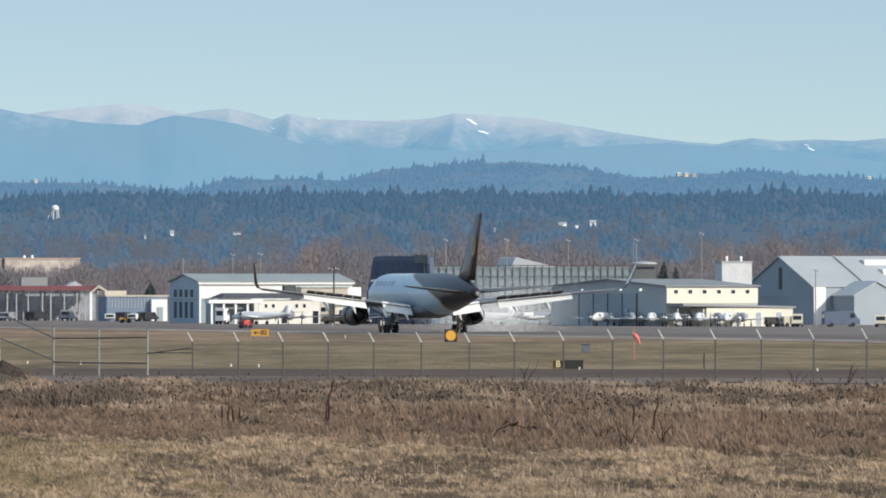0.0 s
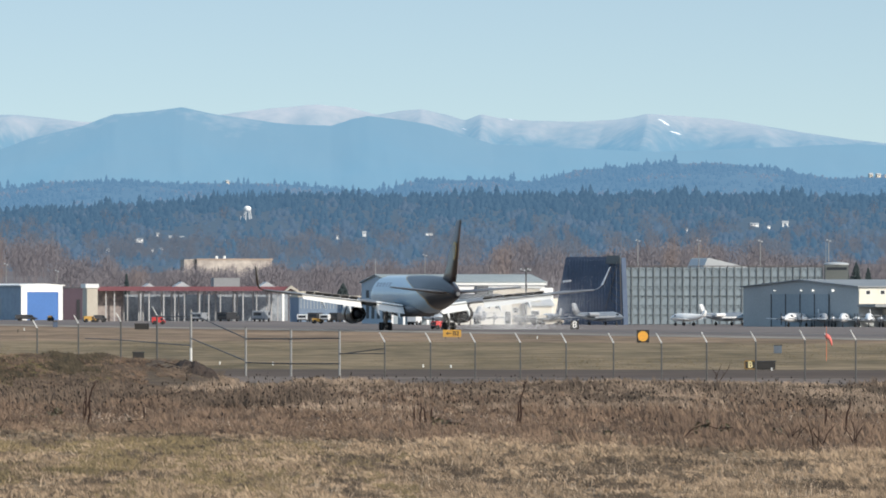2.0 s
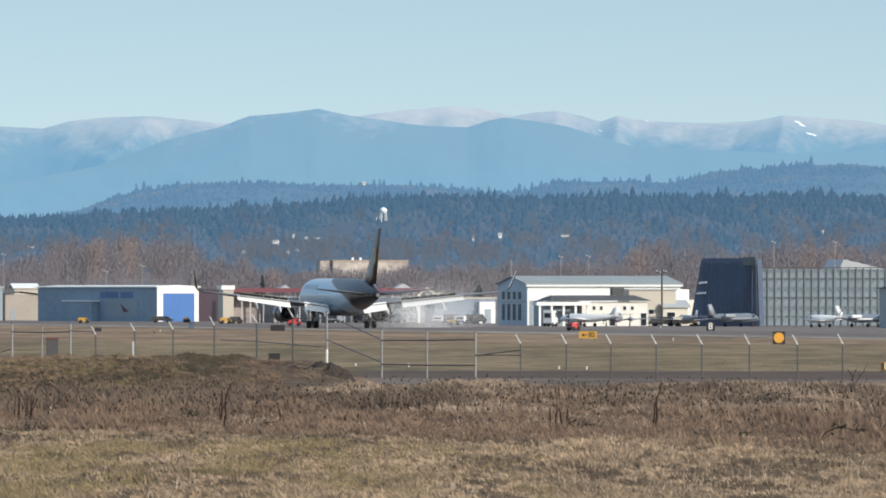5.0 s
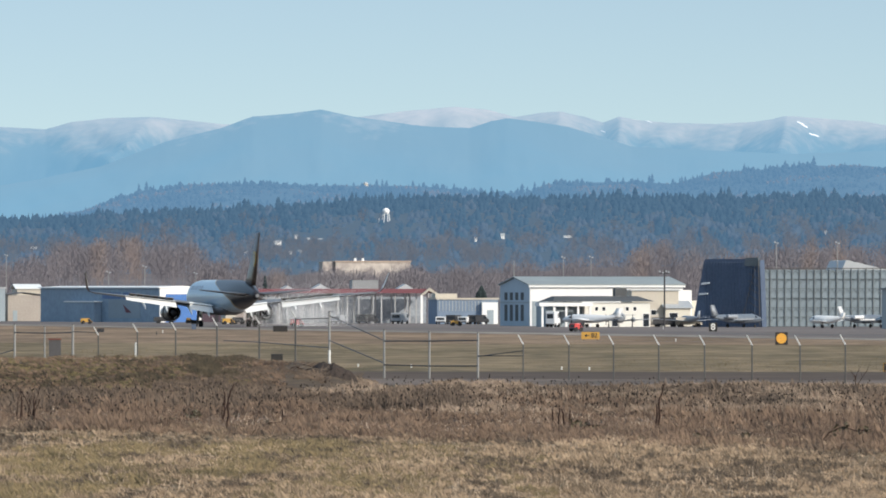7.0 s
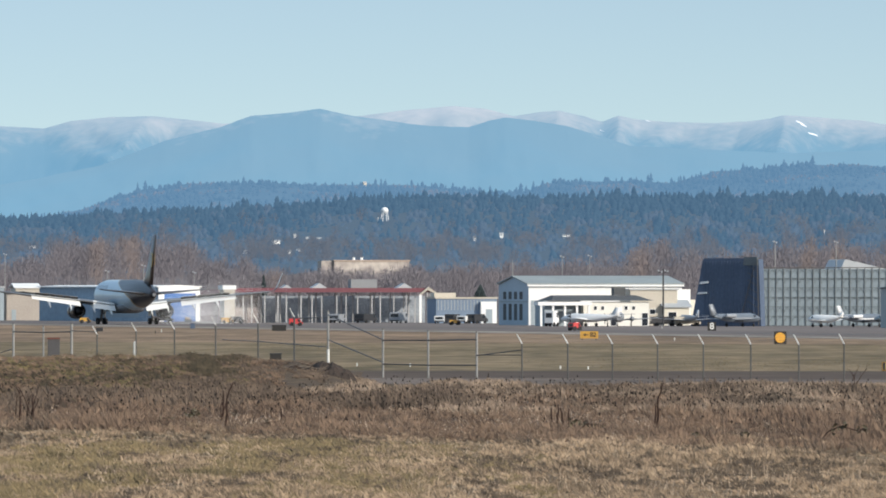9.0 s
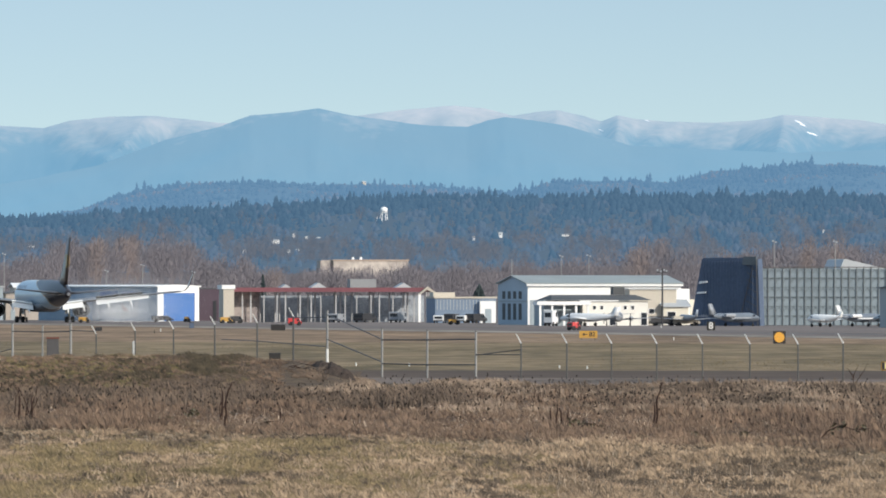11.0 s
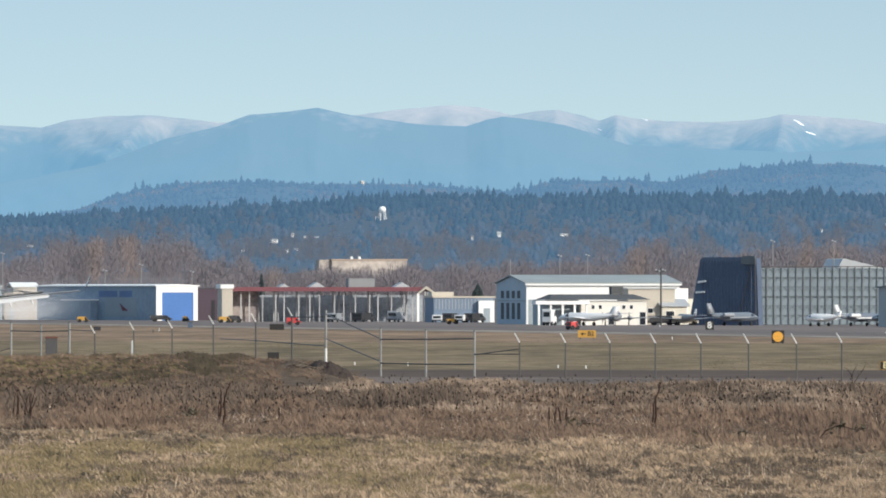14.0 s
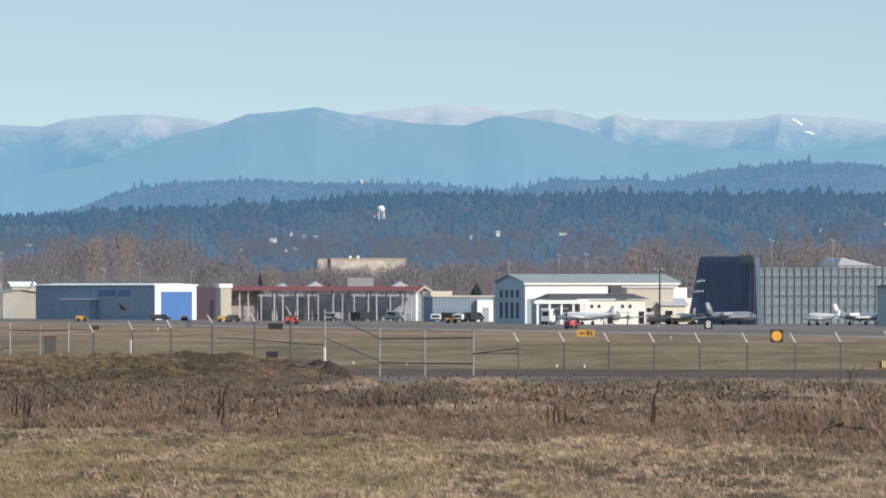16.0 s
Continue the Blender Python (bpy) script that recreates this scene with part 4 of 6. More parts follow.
def evergreen(b, d, top, wide, peak, label, seed):
    """A single tree: a tapered trunk with limbs and a crown of small ragged clumps."""
    g = np.random.default_rng(seed)
    h = height(top, d)
    ob = thing("evergreen_tree", stand(b, d), label, "tree", "dark evergreens behind the apron")
    bm = bmesh.new()
    tube(bm, (0, 0, 0), (0, 0, h * 0.92), 0.2, 0.05, 8)
    for k in range(14):
        z, a = h * (0.2 + 0.05 * k), k * 2.4
        r = wide * (1 - (z / h) ** peak) * 0.8
        tube(bm, (0, 0, z), (r * math.cos(a), r * math.sin(a), z + 0.15 * r), 0.05, 0.02, 5, False)
    part("trunk", bm, M_BARK, ob)
    bm = bmesh.new()
    for k in range(900):
        z = h * g.uniform(0.12, 1.0)
        r, a = wide * (1 - (z / h) ** peak) * g.uniform(0.3, 1.08), g.uniform(0, math.tau)
        c, w = Vector((r * math.cos(a), r * math.sin(a), z - 0.1)), g.uniform(0.12, 0.3)
        vs = [bm.verts.new(c + Vector((w * math.cos(q * 2.09 + a), w * math.sin(q * 2.09 + a), g.uniform(-0.2, 0.05)))) for q in range(3)]
        vs.append(bm.verts.new(c + Vector((0, 0, w * 1.3))))
        for f in ((0, 1, 3), (1, 2, 3), (2, 0, 3)):
            bm.faces.new([vs[q] for q in f])
    part("crown", bm, M_EVERGREEN, ob)


evergreen(463, 2150, 486, 1.4, 1.0, "small dark conifer behind the red shelter", 3)
evergreen(846, 2100, 503, 1.8, 2.6, "rounded dark evergreen beside the low building", 4)
evergreen(1736, 2090, 474, 2.9, 1.3, "dark conifer behind the control cab", 5)
evergreen(1755, 2100, 466, 3.3, 1.3, "dark conifer behind the control cab", 6)
evergreen(1776, 2110, 476, 2.8, 1.3, "dark conifer behind the control cab", 7)


def light_mast(b, top, d, base=0.0, heads=2):
    h = height(top, d)
    ob = thing("light_mast", stand(b, d, 0, base), "tall grey apron light mast with lamp heads", "light mast", "apron light masts")
    bm = bmesh.new()
    tube(bm, (0, 0, -base), (0, 0, h - base), 0.13, 0.07)
    part("pole", bm, M_MAST, ob)
    for k in range(heads):
        part("lamp_head", block(-0.42 + 0.55 * k, -0.12 + 0.55 * k, -0.35, -0.02, h - base - 0.12 - 0.2 * k, h - base + 0.14 - 0.2 * k), M_ROOF, ob)


for b, top, d in ((991, 452, 2100), (1040, 451, 2100), (1368, 426, 2050), (1476, 426, 2050), (1585, 427, 2050), (1706, 426, 2060), (1822, 415, 2050), (2024, 480, 1660), (340, 480, 2150), (186, 478, 2180), (250, 468, 2200), (5, 448, 2300)):
    light_mast(b, top, d)
fl = thing("floodlight_pole", stand(1170, 1780), "tall dark pole with a cluster of floodlights", "light pole")
bm = bmesh.new()
tube(bm, (0, 0, 0), (0, 0, 9.6), 0.17, 0.12)
part("pole", bm, M_DARKSTEEL, fl)
part("crossarm", block(-0.9, 0.9, -0.1, 0.1, 8.9, 9.05), M_DARKSTEEL, fl)
for x in (-0.8, -0.25, 0.3, 0.7):
    part("floodlight", block(x - 0.14, x + 0.14, -0.34, -0.1, 9.06 + 0.12 * math.sin(x * 5), 9.34 + 0.12 * math.sin(x * 5)), M_ROOF, fl)


# ---- freighter ----
def livery():
    """White body, brown tail that sweeps forward over the crown, with a gold line between."""
    m = bpy.data.materials.new("freighter_paint")
    m.use_nodes = True
    n, l = m.node_tree.nodes, m.node_tree.links
    p = n["Principled BSDF"]
    p.inputs["Roughness"].default_value = 0.28
    p.inputs["Specular IOR Level"].default_value = 0.36
    tc, sep = n.new("ShaderNodeTexCoord"), n.new("ShaderNodeSeparateXYZ")
    l.new(tc.outputs["Object"], sep.inputs[0])

    def op(kind, a, b, c=None):
        q = n.new("ShaderNodeMath")
        q.operation = kind
        for i, v in enumerate((a, b, c)):
            if v is None:
                continue
            if isinstance(v, (int, float)):
                q.inputs[i].default_value = v
            else:
                l.new(v, q.inputs[i])
        return q.outputs[0]
    u = op("MAXIMUM", op("MULTIPLY_ADD", sep.outputs["Z"], 1 / 3.6, -4.2 / 3.6), 0.0)
    edge = op("MULTIPLY_ADD", op("POWER", u, 1.5), 19.0, -15.5)
    off = op("SUBTRACT", edge, sep.outputs["Y"])
    brown, gold = op("GREATER_THAN", off, 0.0), op("GREATER_THAN", off, -0.7)
    dirt = n.new("ShaderNodeTexNoise")
    dirt.inputs["Scale"].default_value = 0.6
    l.new(tc.outputs["Object"], dirt.inputs["Vector"])
    white = n.new("ShaderNodeMix")
    white.data_type = "RGBA"
    # white dulled and blued to imitate shade and haze on the body
    white.inputs["A"].default_value, white.inputs["B"].default_value = (0.46, 0.59, 0.69, 1), (0.55, 0.67, 0.75, 1)
    l.new(dirt.outputs["Fac"], white.inputs["Factor"])
    a, b = n.new("ShaderNodeMix"), n.new("ShaderNodeMix")
    a.data_type = b.data_type = "RGBA"
    # brown base nudged towards blue for the sky's reflection
    a.inputs["B"].default_value, b.inputs["B"].default_value = (0.42, 0.30, 0.14, 1), (0.030, 0.026, 0.031, 1)
    l.new(white.outputs["Result"], a.inputs["A"]), l.new(gold, a.inputs["Factor"])
    l.new(a.outputs["Result"], b.inputs["A"]), l.new(brown, b.inputs["Factor"])
    l.new(b.outputs["Result"], p.inputs["Base Color"])
    return m


M_LIVERY = livery()
M_BROWN = mat("dark_brown_gloss", (0.085, 0.058, 0.045, 1), 0.3, spread=0.2, coarse=0.3, fine=2)
M_GOLD = mat("gold_emblem_paint", (0.46, 0.32, 0.11, 1), 0.4)
M_WING = mat("wing_grey_paint", (0.15, 0.15, 0.155, 1), 0.4, spread=0.15, coarse=0.3, fine=3)
M_FLAP = mat("flap_white_paint", (0.78, 0.78, 0.76, 1), 0.45, spread=0.12, coarse=0.4, fine=3)
# grey imitates the shadow under the wing root
M_BELLY = mat("belly_shade_grey", (0.16, 0.165, 0.18, 1), 0.4, spread=0.15, coarse=0.3, fine=3)
M_SPOIL = mat("spoiler_grey_paint", (0.20, 0.19, 0.18, 1), 0.5)
M_ALU = mat("bare_metal", (0.5, 0.5, 0.5, 1), 0.3, 0.9, spread=0.1)
M_SOOT = mat("sooty_engine_core", (0.03, 0.03, 0.035, 1), 0.5, 0.5)

PATH = pose(40.79, 1415.0, 0, 0, 0, 11.49)
jet = thing("cargo_jet", PATH.copy(), "white twin-engined cargo jet with a dark brown tail and lowered flaps", "airplane")


def oval(y, zc, rx, rz, n=28):
    return [(rx * math.cos(k * math.tau / n), y, zc + rz * math.sin(k * math.tau / n)) for k in range(n)]


bm = bmesh.new()
BODY = ((28, 4.55, .05, .05), (27.4, 4.6, .75, .75), (26, 4.7, 1.35, 1.45), (24, 4.92, 2.0, 2.15), (21.5, 5.1, 2.4, 2.6), (19, 5.15, 2.51, 2.71), (10, 5.15, 2.51, 2.71), (0, 5.15, 2.51, 2.71), (-7, 5.15, 2.51, 2.71),
        (-10, 5.2, 2.48, 2.62), (-13, 5.3, 2.32, 2.42), (-16, 5.42, 2.02, 2.12), (-19, 5.45, 1.6, 1.75), (-22, 5.4, 1.12, 1.3), (-24.4, 5.3, .68, .8), (-25.6, 5.22, .36, .42))
loft(bm, [oval(y - 1.3, zc, rx, rz) for y, zc, rx, rz in BODY])
fus = part("fuselage", bm, M_LIVERY, jet)
M_LETTER = mat("faded_grey_brown_lettering", (0.39, 0.46, 0.54, 1), 0.35)
for y0, wide in ((8.0, 1.6), (10.2, 1.3), (12.2, 1.7), (14.5, 1.2), (16.3, 1.5)):
    for s in (-1, 1):
        bm = bmesh.new()
        loft(bm, [[(s * (2.515 * math.cos(a) + off), y, 5.15 + 2.715 * math.sin(a) + off * 0.6) for y, a in ((y0, 0.42), (y0 + wide, 0.42), (y0 + wide, 0.68), (y0, 0.68))] for off in (-0.02, 0.02)], smooth=False)
        part("faded_lettering", bm, M_LETTER, fus, "faint bar of faded lettering")
bm = bmesh.new()
tube(bm, (0, -26.92, 5.22), (0, -27.2, 5.2), 0.3, 0.26, 14)
part("exhaust_outlet", bm, M_ALU, fus)
bm = bmesh.new()
loft(bm, [[(x * s, y, 3.1 + (z - 3.1) * s) for x, z in ((-2.6, 3.4), (-2.3, 2.3), (-1.2, 1.95), (1.2, 1.95), (2.3, 2.3), (2.6, 3.4))] for y, s in ((12, 0.3), (9.5, 0.9), (6, 1), (-3, 1), (-6, 0.85), (-9, 0.3))])
part("belly_fairing", bm, M_BELLY, fus, "belly fairing, coloured grey for the shadow under the body")


def foil(x, le, te, z, t):
    c = le - te
    up = [(0, 0), (0.04, 0.45), (0.15, 0.8), (0.35, 1.0), (0.6, 0.75), (0.85, 0.3), (1, 0.04)]
    return [(x, le - c * u, z + t * 0.55 * w) for u, w in up] + [(x, le - c * u, z - t * 0.45 * w) for u, w in up[:0:-1]]


def at_wing(x):
    """Leading edge, trailing edge, height of the wing at that span."""
    xs = (0, 2.3, 8.0, 24.0)
    return [float(np.interp(x, xs, v)) for v in ((11.0, 9.3, 5.0, -6.9), (-3.4, -3.3, -3.2, -9.1), (3.1, 3.35, 4.1, 5.75), (1.5, 1.3, 0.8, 0.28))]


for s in (-1, 1):
    bm = bmesh.new()
    loft(bm, [foil(s * x, *at_wing(x)) for x in (0.5, 2.3, 5, 8, 12, 16, 20, 24.0)])
    wing = part("wing", bm, M_WING, jet)
    bm = bmesh.new()
    curve = []
    for x, z, le, te in ((24.0, 5.75, -6.9, -9.1), (24.7, 5.95, -7.5, -9.4), (25.2, 6.5, -8.3, -9.8), (25.5, 7.5, -9.2, -10.4), (25.9, 9.1, -10.6, -11.3)):
        curve.append([(s * (x + k), y, z - abs(k) * 0.5) for y, k in ((le, 0), ((le + te) / 2, 0.09), (te, 0), ((le + te) / 2, -0.09))])
    loft(bm, curve)
    wl = part("winglet", bm, M_BROWN, wing, "upturned winglet, brown outside and white inside")
    bm = bmesh.new()
    loft(bm, [[(s * (x - 0.10), y, z - 0.02), (s * (x - 0.13), y, z - 0.02), (s * (x - 0.13), y2, z - 0.02), (s * (x - 0.10), y2, z - 0.02)] for x, z, y, y2 in ((25.18, 6.5, -8.4, -9.7), (25.48, 7.5, -9.3, -10.3), (25.88, 9.05, -10.65, -11.25))], smooth=False)
    part("inner_skin", bm, M_FLAP, wl, "white inner face")
    for x0, x1, lifted, c0, c1 in ((2.75, 6.6, 0.35, 2.0, 1.9), (9.0, 18.2, 0.2, 1.6, 1.1)):
        bm = bmesh.new()
        rings = []
        for x, c in ((x0, c0), (x1, c1)):
            le, te, z, t = at_wing(x)
            ring = []
            for u, w in ((0, 0), (0.1, 0.12), (0.4, 0.16), (1, 0.0), (0.4, -0.04), (0.1, -0.1)):
                yy, zz = -u * c, w * c
                ring.append((s * x, te + 0.55 + yy * 0.75 + zz * 0.66, z - 0.12 + lifted + yy * 0.66 + zz * 0.75))
            rings.append(ring)
        loft(bm, rings, smooth=False)
        flap = part("flap", bm, M_FLAP, wing, "lowered flap")
        for x in ((3.6, 6.6) if x0 < 5 else (11, 15)):
            le, te, z, t = at_wing(x)
            bm = bmesh.new()
            loft(bm, [[(s * x + 0.22 * r * math.cos(a), y, zz + 0.3 * r * math.sin(a)) for a in [k * math.tau / 8 for k in range(8)]] for y, zz, r in ((te + 2.6, z - 0.4, 0.4), (te + 0.8, z - 0.6, 1), (te - 0.9, z - 1.25, 0.9), (te - 1.9, z - 1.85, 0.15))])
            part("flap_track_fairing", bm, M_FLAP, wing)
    for i in range(6):
        x = 9.2 + 1.38 * i
        bm = bmesh.new()
        rings = []
        for xx in (x, x + 1.25):
            le, te, z, t = at_wing(xx)
            rings.append([(s * xx, te + 2.0, z + 0.24), (s * xx, te + 0.95, z + 0.62), (s * xx, te + 0.92, z + 0.56), (s * xx, te + 2.0, z + 0.18)])
        loft(bm, rings, smooth=False)
        part("spoiler", bm, M_SPOIL, wing)
    # engine: cowl, translated reverser sleeve, core
    ex, ez = s * 7.9, 2.35
    bm = bmesh.new()
    prof = [(9.5, 1.12), (9.4, 1.25), (8.7, 1.36), (7.3, 1.40), (6.1, 1.38)]
    loft(bm, [[(ex + r * math.cos(k * math.tau / 22), y, ez + r * math.sin(k * math.tau / 22)) for k in range(22)] for y, r in prof])
    eng = part("engine_cowl", bm, M_BROWN, jet, "dark brown engine cowling")
    bm = bmesh.new()
    prof = [(5.7, 1.34), (4.1, 1.22), (3.4, 1.10), (3.4, 1.02), (4.5, 1.08), (5.7, 1.20)]
    loft(bm, [[(ex + r * math.cos(k * math.tau / 22), y, ez + r * math.sin(k * math.tau / 22)) for k in range(22)] for y, r in prof], close=False)
    part("reverser_sleeve", bm, M_BROWN, eng, "sleeve slid back")
    bm = bmesh.new()
    tube(bm, (ex, 6.15, ez), (ex, 5.65, ez), 1.33, 1.33, 22)
    part("reverser_cascade", bm, M_ALU, eng, "bare metal ring")
    bm = bmesh.new()
    loft(bm, [[(ex + r * math.cos(k * math.tau / 16), y, ez + r * math.sin(k * math.tau / 16)) for k in range(16)] for y, r in ((5.7, 0.95), (3.7, 0.72), (2.4, 0.52), (2.35, 0.40), (1.7, 0.1))])
    part("engine_core", bm, M_SOOT, eng)
    bm = bmesh.new()
    le, te, z, t = at_wing(7.9)
    loft(bm, [[(ex - w, y, z0), (ex + w, y, z0), (ex + w, y, z1), (ex - w, y, z1)] for y, z0, z1, w in ((7.9, ez + 1.2, ez + 1.6, 0.12), (4.5, ez + 0.9, z + 0.1, 0.28), (1.2, z - 0.7, z, 0.1))])
    part("pylon", bm, M_WING, eng)
    # tailplane
    bm = bmesh.new()
    loft(bm, [foil(s * x, le, te, z, t) for x, le, te, z, t in ((0.6, -18.4, -24.4, 5.35, 0.6), (9.3, -24.6, -26.8, 6.15, 0.2))])
    tp = part("tailplane", bm, M_BROWN, jet, "brown tailplane")
    bm = bmesh.new()
    loft(bm, [[(s * x, y, z + k) for y, k in ((te + 0.02, 0.05), (te - ch, 0.0), (te + 0.02, -0.05))] for x, te, ch, z in ((1.6, -24.7, 0.5, 5.45), (8.9, -26.75, 0.3, 6.12))], smooth=False)
    part("elevator", bm, M_WING, tp)
    # main gear
    bm = bmesh.new()
    tube(bm, (s * 4.65, 0, 0.6), (s * 4.3, 0.1, 3.6), 0.24, 0.22, 10)
    tube(bm, (s * 4.6, 0, 1.6), (s * 2.6, 0.3, 3.2), 0.1, 0.1, 6)
    gear = part("main_gear", bm, M_STEEL, jet)
    part("bogie_beam", block(s * 4.65 - 0.16, s * 4.65 + 0.16, -0.95, 0.95, 0.45, 0.75), M_STEEL, gear)
    part("gear_door", block(s * 4.0 - 0.05 if s > 0 else s * 4.0 - 0.05, s * 4.0 + 0.05, -0.9, 1.1, 1.5, 3.2), M_FLAP, gear)
    for yy in (-0.71, 0.71):
        for dx in (-0.57, 0.57):
            bm = bmesh.new()
            loft(bm, [[(s * 4.65 + dx + w, yy + r * math.cos(k * math.tau / 18), 0.585 + r * math.sin(k * math.tau / 18)) for k in range(18)] for w, r in ((-0.2, 0.42), (-0.17, 0.54), (-0.08, 0.58), (0.08, 0.58), (0.17, 0.54), (0.2, 0.42))])
            part("wheel", bm, M_RUBBER, gear)
bm = bmesh.new()
rings = []
FIN = ((6.9, -16.4, -25.6, 0.36), (8.2, -18.8, -26.2, 0.34), (15.5, -26.2, -29.2, 0.16), (15.65, -26.5, -29.2, 0.05))
for z, le, te, t in FIN:
    c = le - te
    rings.append([(t * w, le - c * u, z) for u, w in ((0, 0), (0.08, 0.7), (0.3, 1), (0.65, 0.8), (1, 0.06), (0.65, -0.8), (0.3, -1), (0.08, -0.7))])
loft(bm, rings)
fin = part("tail_fin", bm, M_BROWN, jet, "tall dark brown fin")
bm = bmesh.new()
loft(bm, [[(0, le + 0.06, z), (t * 0.8, le - 0.1 * (le - te), z), (-t * 0.8, le - 0.1 * (le - te), z)] for z, le, te, t in FIN[:3]], smooth=False)
# white paint replaces the sky reflected in the metal edge
part("leading_edge", bm, M_FLAP, fin, "metal leading edge, coloured white for its sky reflection")
for s in (-1, 1):
    bm = bmesh.new()
    shape = [(-25.7 + (y + 24.1) * 0.72, 11.3 + (z - 11.3) * 0.85) for y, z in ((-23.0, 12.5), (-23.7, 12.8), (-24.6, 12.8), (-25.4, 12.5), (-25.2, 11.2), (-24.7, 10.3), (-23.7, 9.7), (-22.9, 10.4), (-22.8, 11.2))]
    inner = [(-25.7 + (y + 25.7) * 0.62, 11.3 + (z - 11.3) * 0.7) for y, z in shape]
    loft(bm, [[(s * x, y, z) for y, z in shape] for x in (0.05, 0.255)], smooth=False)
    emblem = part("fin_emblem", bm, M_GOLD, fin, "plain gold shield outline")
    bm = bmesh.new()
    loft(bm, [[(s * x, y, z) for y, z in inner] for x in (0.05, 0.262)], smooth=False)
    part("emblem_field", bm, M_BROWN, emblem, "dark brown field")
bm = bmesh.new()
tube(bm, (0, 22.7, 0.5), (0, 22.7, 2.8), 0.14, 0.14)
ng = part("nose_gear", bm, M_STEEL, jet)
for dx in (-0.3, 0.3):
    bm = bmesh.new()
    tube(bm, (dx - 0.13, 22.7, 0.47), (dx + 0.13, 22.7, 0.47), 0.47, 0.47, 16)
    part("wheel", bm, M_RUBBER, ng)


# ---- fence ----
def fence_d(b):
    """Distance of the fence along a bearing: one straight line over the field, bent where the gate begins."""
    if b < 600:
        return float(np.interp(b, (-500, 20, 300, 577), (900, 828, 800, 735)))
    a, k = (b - 784) / 19000, (640 - 714) / 48.9
    return (714 + 4.1 * k) / (1 - k * a)


fence = thing("perimeter_fence", pose(0, 0, 0), "grey steel perimeter fence with angled barbed-wire arms", "fence")
posts = {}
M_WIRE = mat("thin_wire", (0.25, 0.25, 0.25, 1), 0.5, 0.5)


M_GATE = mat("bright_gate_tube", (0.33, 0.325, 0.315, 1), 0.45, 0.3, each=0.4)


def fence_post(b, top, arm, r=0.045, base=0.0, steel=M_STEEL):
    d = fence_d(b)
    x, h = east(b, d), height(top, d)
    posts[b] = (x, d, h)
    bm = bmesh.new()
    neck = h - 0.62 if arm else h
    tube(bm, (x, d, base), (x, d, neck), r * 1.12, r * 1.12, 10)
    ob = part("post", bm, steel, fence)
    bm = bmesh.new()
    if arm:
        tube(bm, (x, d, neck), (x - 0.34, d - 0.15, h), 0.05, 0.035, 6)
        part("barb_arm", bm, M_WHITEPOST, ob, "pale angled arm")
    else:
        tube(bm, (x, d, neck), (x, d, neck + 0.07), r * 1.3, r * 0.7, 8)
        part("post_cap", bm, M_STEEL, ob)


M_WHITEPOST = mat("bright_galvanised_arm", (0.78, 0.78, 0.76, 1), 0.45, 0.3)
for b, top, arm, r in ((-130, 574, 1, .05), (-60, 574, 1, .05), (20, 572, 0, .075), (73, 576, 0, .06), (123, 572, 0, .085), (168, 576, 1, .05), (237, 570, 1, .05), (305, 567, 1, .05), (378, 559, 1, .055), (453, 555, 1, .055), (517, 544, 1, .06), (577, 550, 0, .07)):
    fence_post(b, top, arm, r, steel=M_STEEL if arm else M_GATE)
for b, top in ((674, 582), (754, 585), (840, 587)):
    fence_post(b, top, 0, 0.065, steel=M_GATE)
for b in (920, 1001, 1080, 1160, 1241, 1325, 1410, 1490, 1577, 1664, 1754, 1846, 1928, 2021, 2115, 2211, 2309):
    fence_post(b, float(np.interp(b, (920, 1410, 1577, 1664, 2309), (590, 591, 588, 585.5, 583.5))), 1)


def rail(b0, e0, b1, e1, r=0.03, name="rail"):
    d0, d1 = fence_d(b0), fence_d(b1)
    bm = bmesh.new()
    tube(bm, (east(b0, d0), d0 - 0.06, height(e0, d0)), (east(b1, d1), d1 - 0.06, height(e1, d1)), r, r, 6)
    part(name, bm, M_DARKSTEEL, fence)


for a, b, c, d in ((674, 601, 754, 601), (754, 601, 840, 600), (674, 643, 754, 645), (754, 645, 840, 645), (20, 586, 73, 587), (73, 587, 123, 586)):
    rail(a, b, c, d, 0.05)
for a, b, c, d in ((577, 556, 674, 600), (577, 600, 674, 640), (840, 628, 920, 618), (840, 627, 920, 627), (517, 562, 577, 561), (390, 600, 453, 603), (453, 603, 577, 613), (-60, 640, 20, 616), (168, 586, 123, 584)):
    rail(a, b, c, d, 0.036, "brace")
for k, drop in enumerate((0.05, 0.25, 0.45)):
    for b0, b1 in ((920, 2309),):
        d0, d1 = fence_d(b0), fence_d(b1)
        bm = bmesh.new()
        tube(bm, (east(b0, d0) - 0.34 + 0.25 * drop, d0, height(590, d0) - drop), (east(b1, d1) - 0.34 + 0.25 * drop, d1, height(586, d1) - drop), 0.004, 0.004, 3)
        part("barbed_wire", bm, M_WIRE, fence)

# low concrete kerb at the fence's foot
bm = bmesh.new()
rings = []
for b in range(1780, 2331, 50):
    d = fence_d(b) - 0.5
    x = east(b, d)
    rings.append([(x, d, 0.0), (x, d, 0.13), (x + 0.03, d + 0.35, 0.13), (x + 0.03, d + 0.35, 0.0)])
loft(bm, rings, smooth=False)
tagged(new("kerb", mesh_of(bm, "kerb", mat("dark_weathered_kerb", (0.12, 0.105, 0.095, 1), 0.9, other=(0.06, 0.052, 0.048, 1), coarse=0.4, fine=3))), "dark weathered kerb along the fence", "kerb", kind="structure")
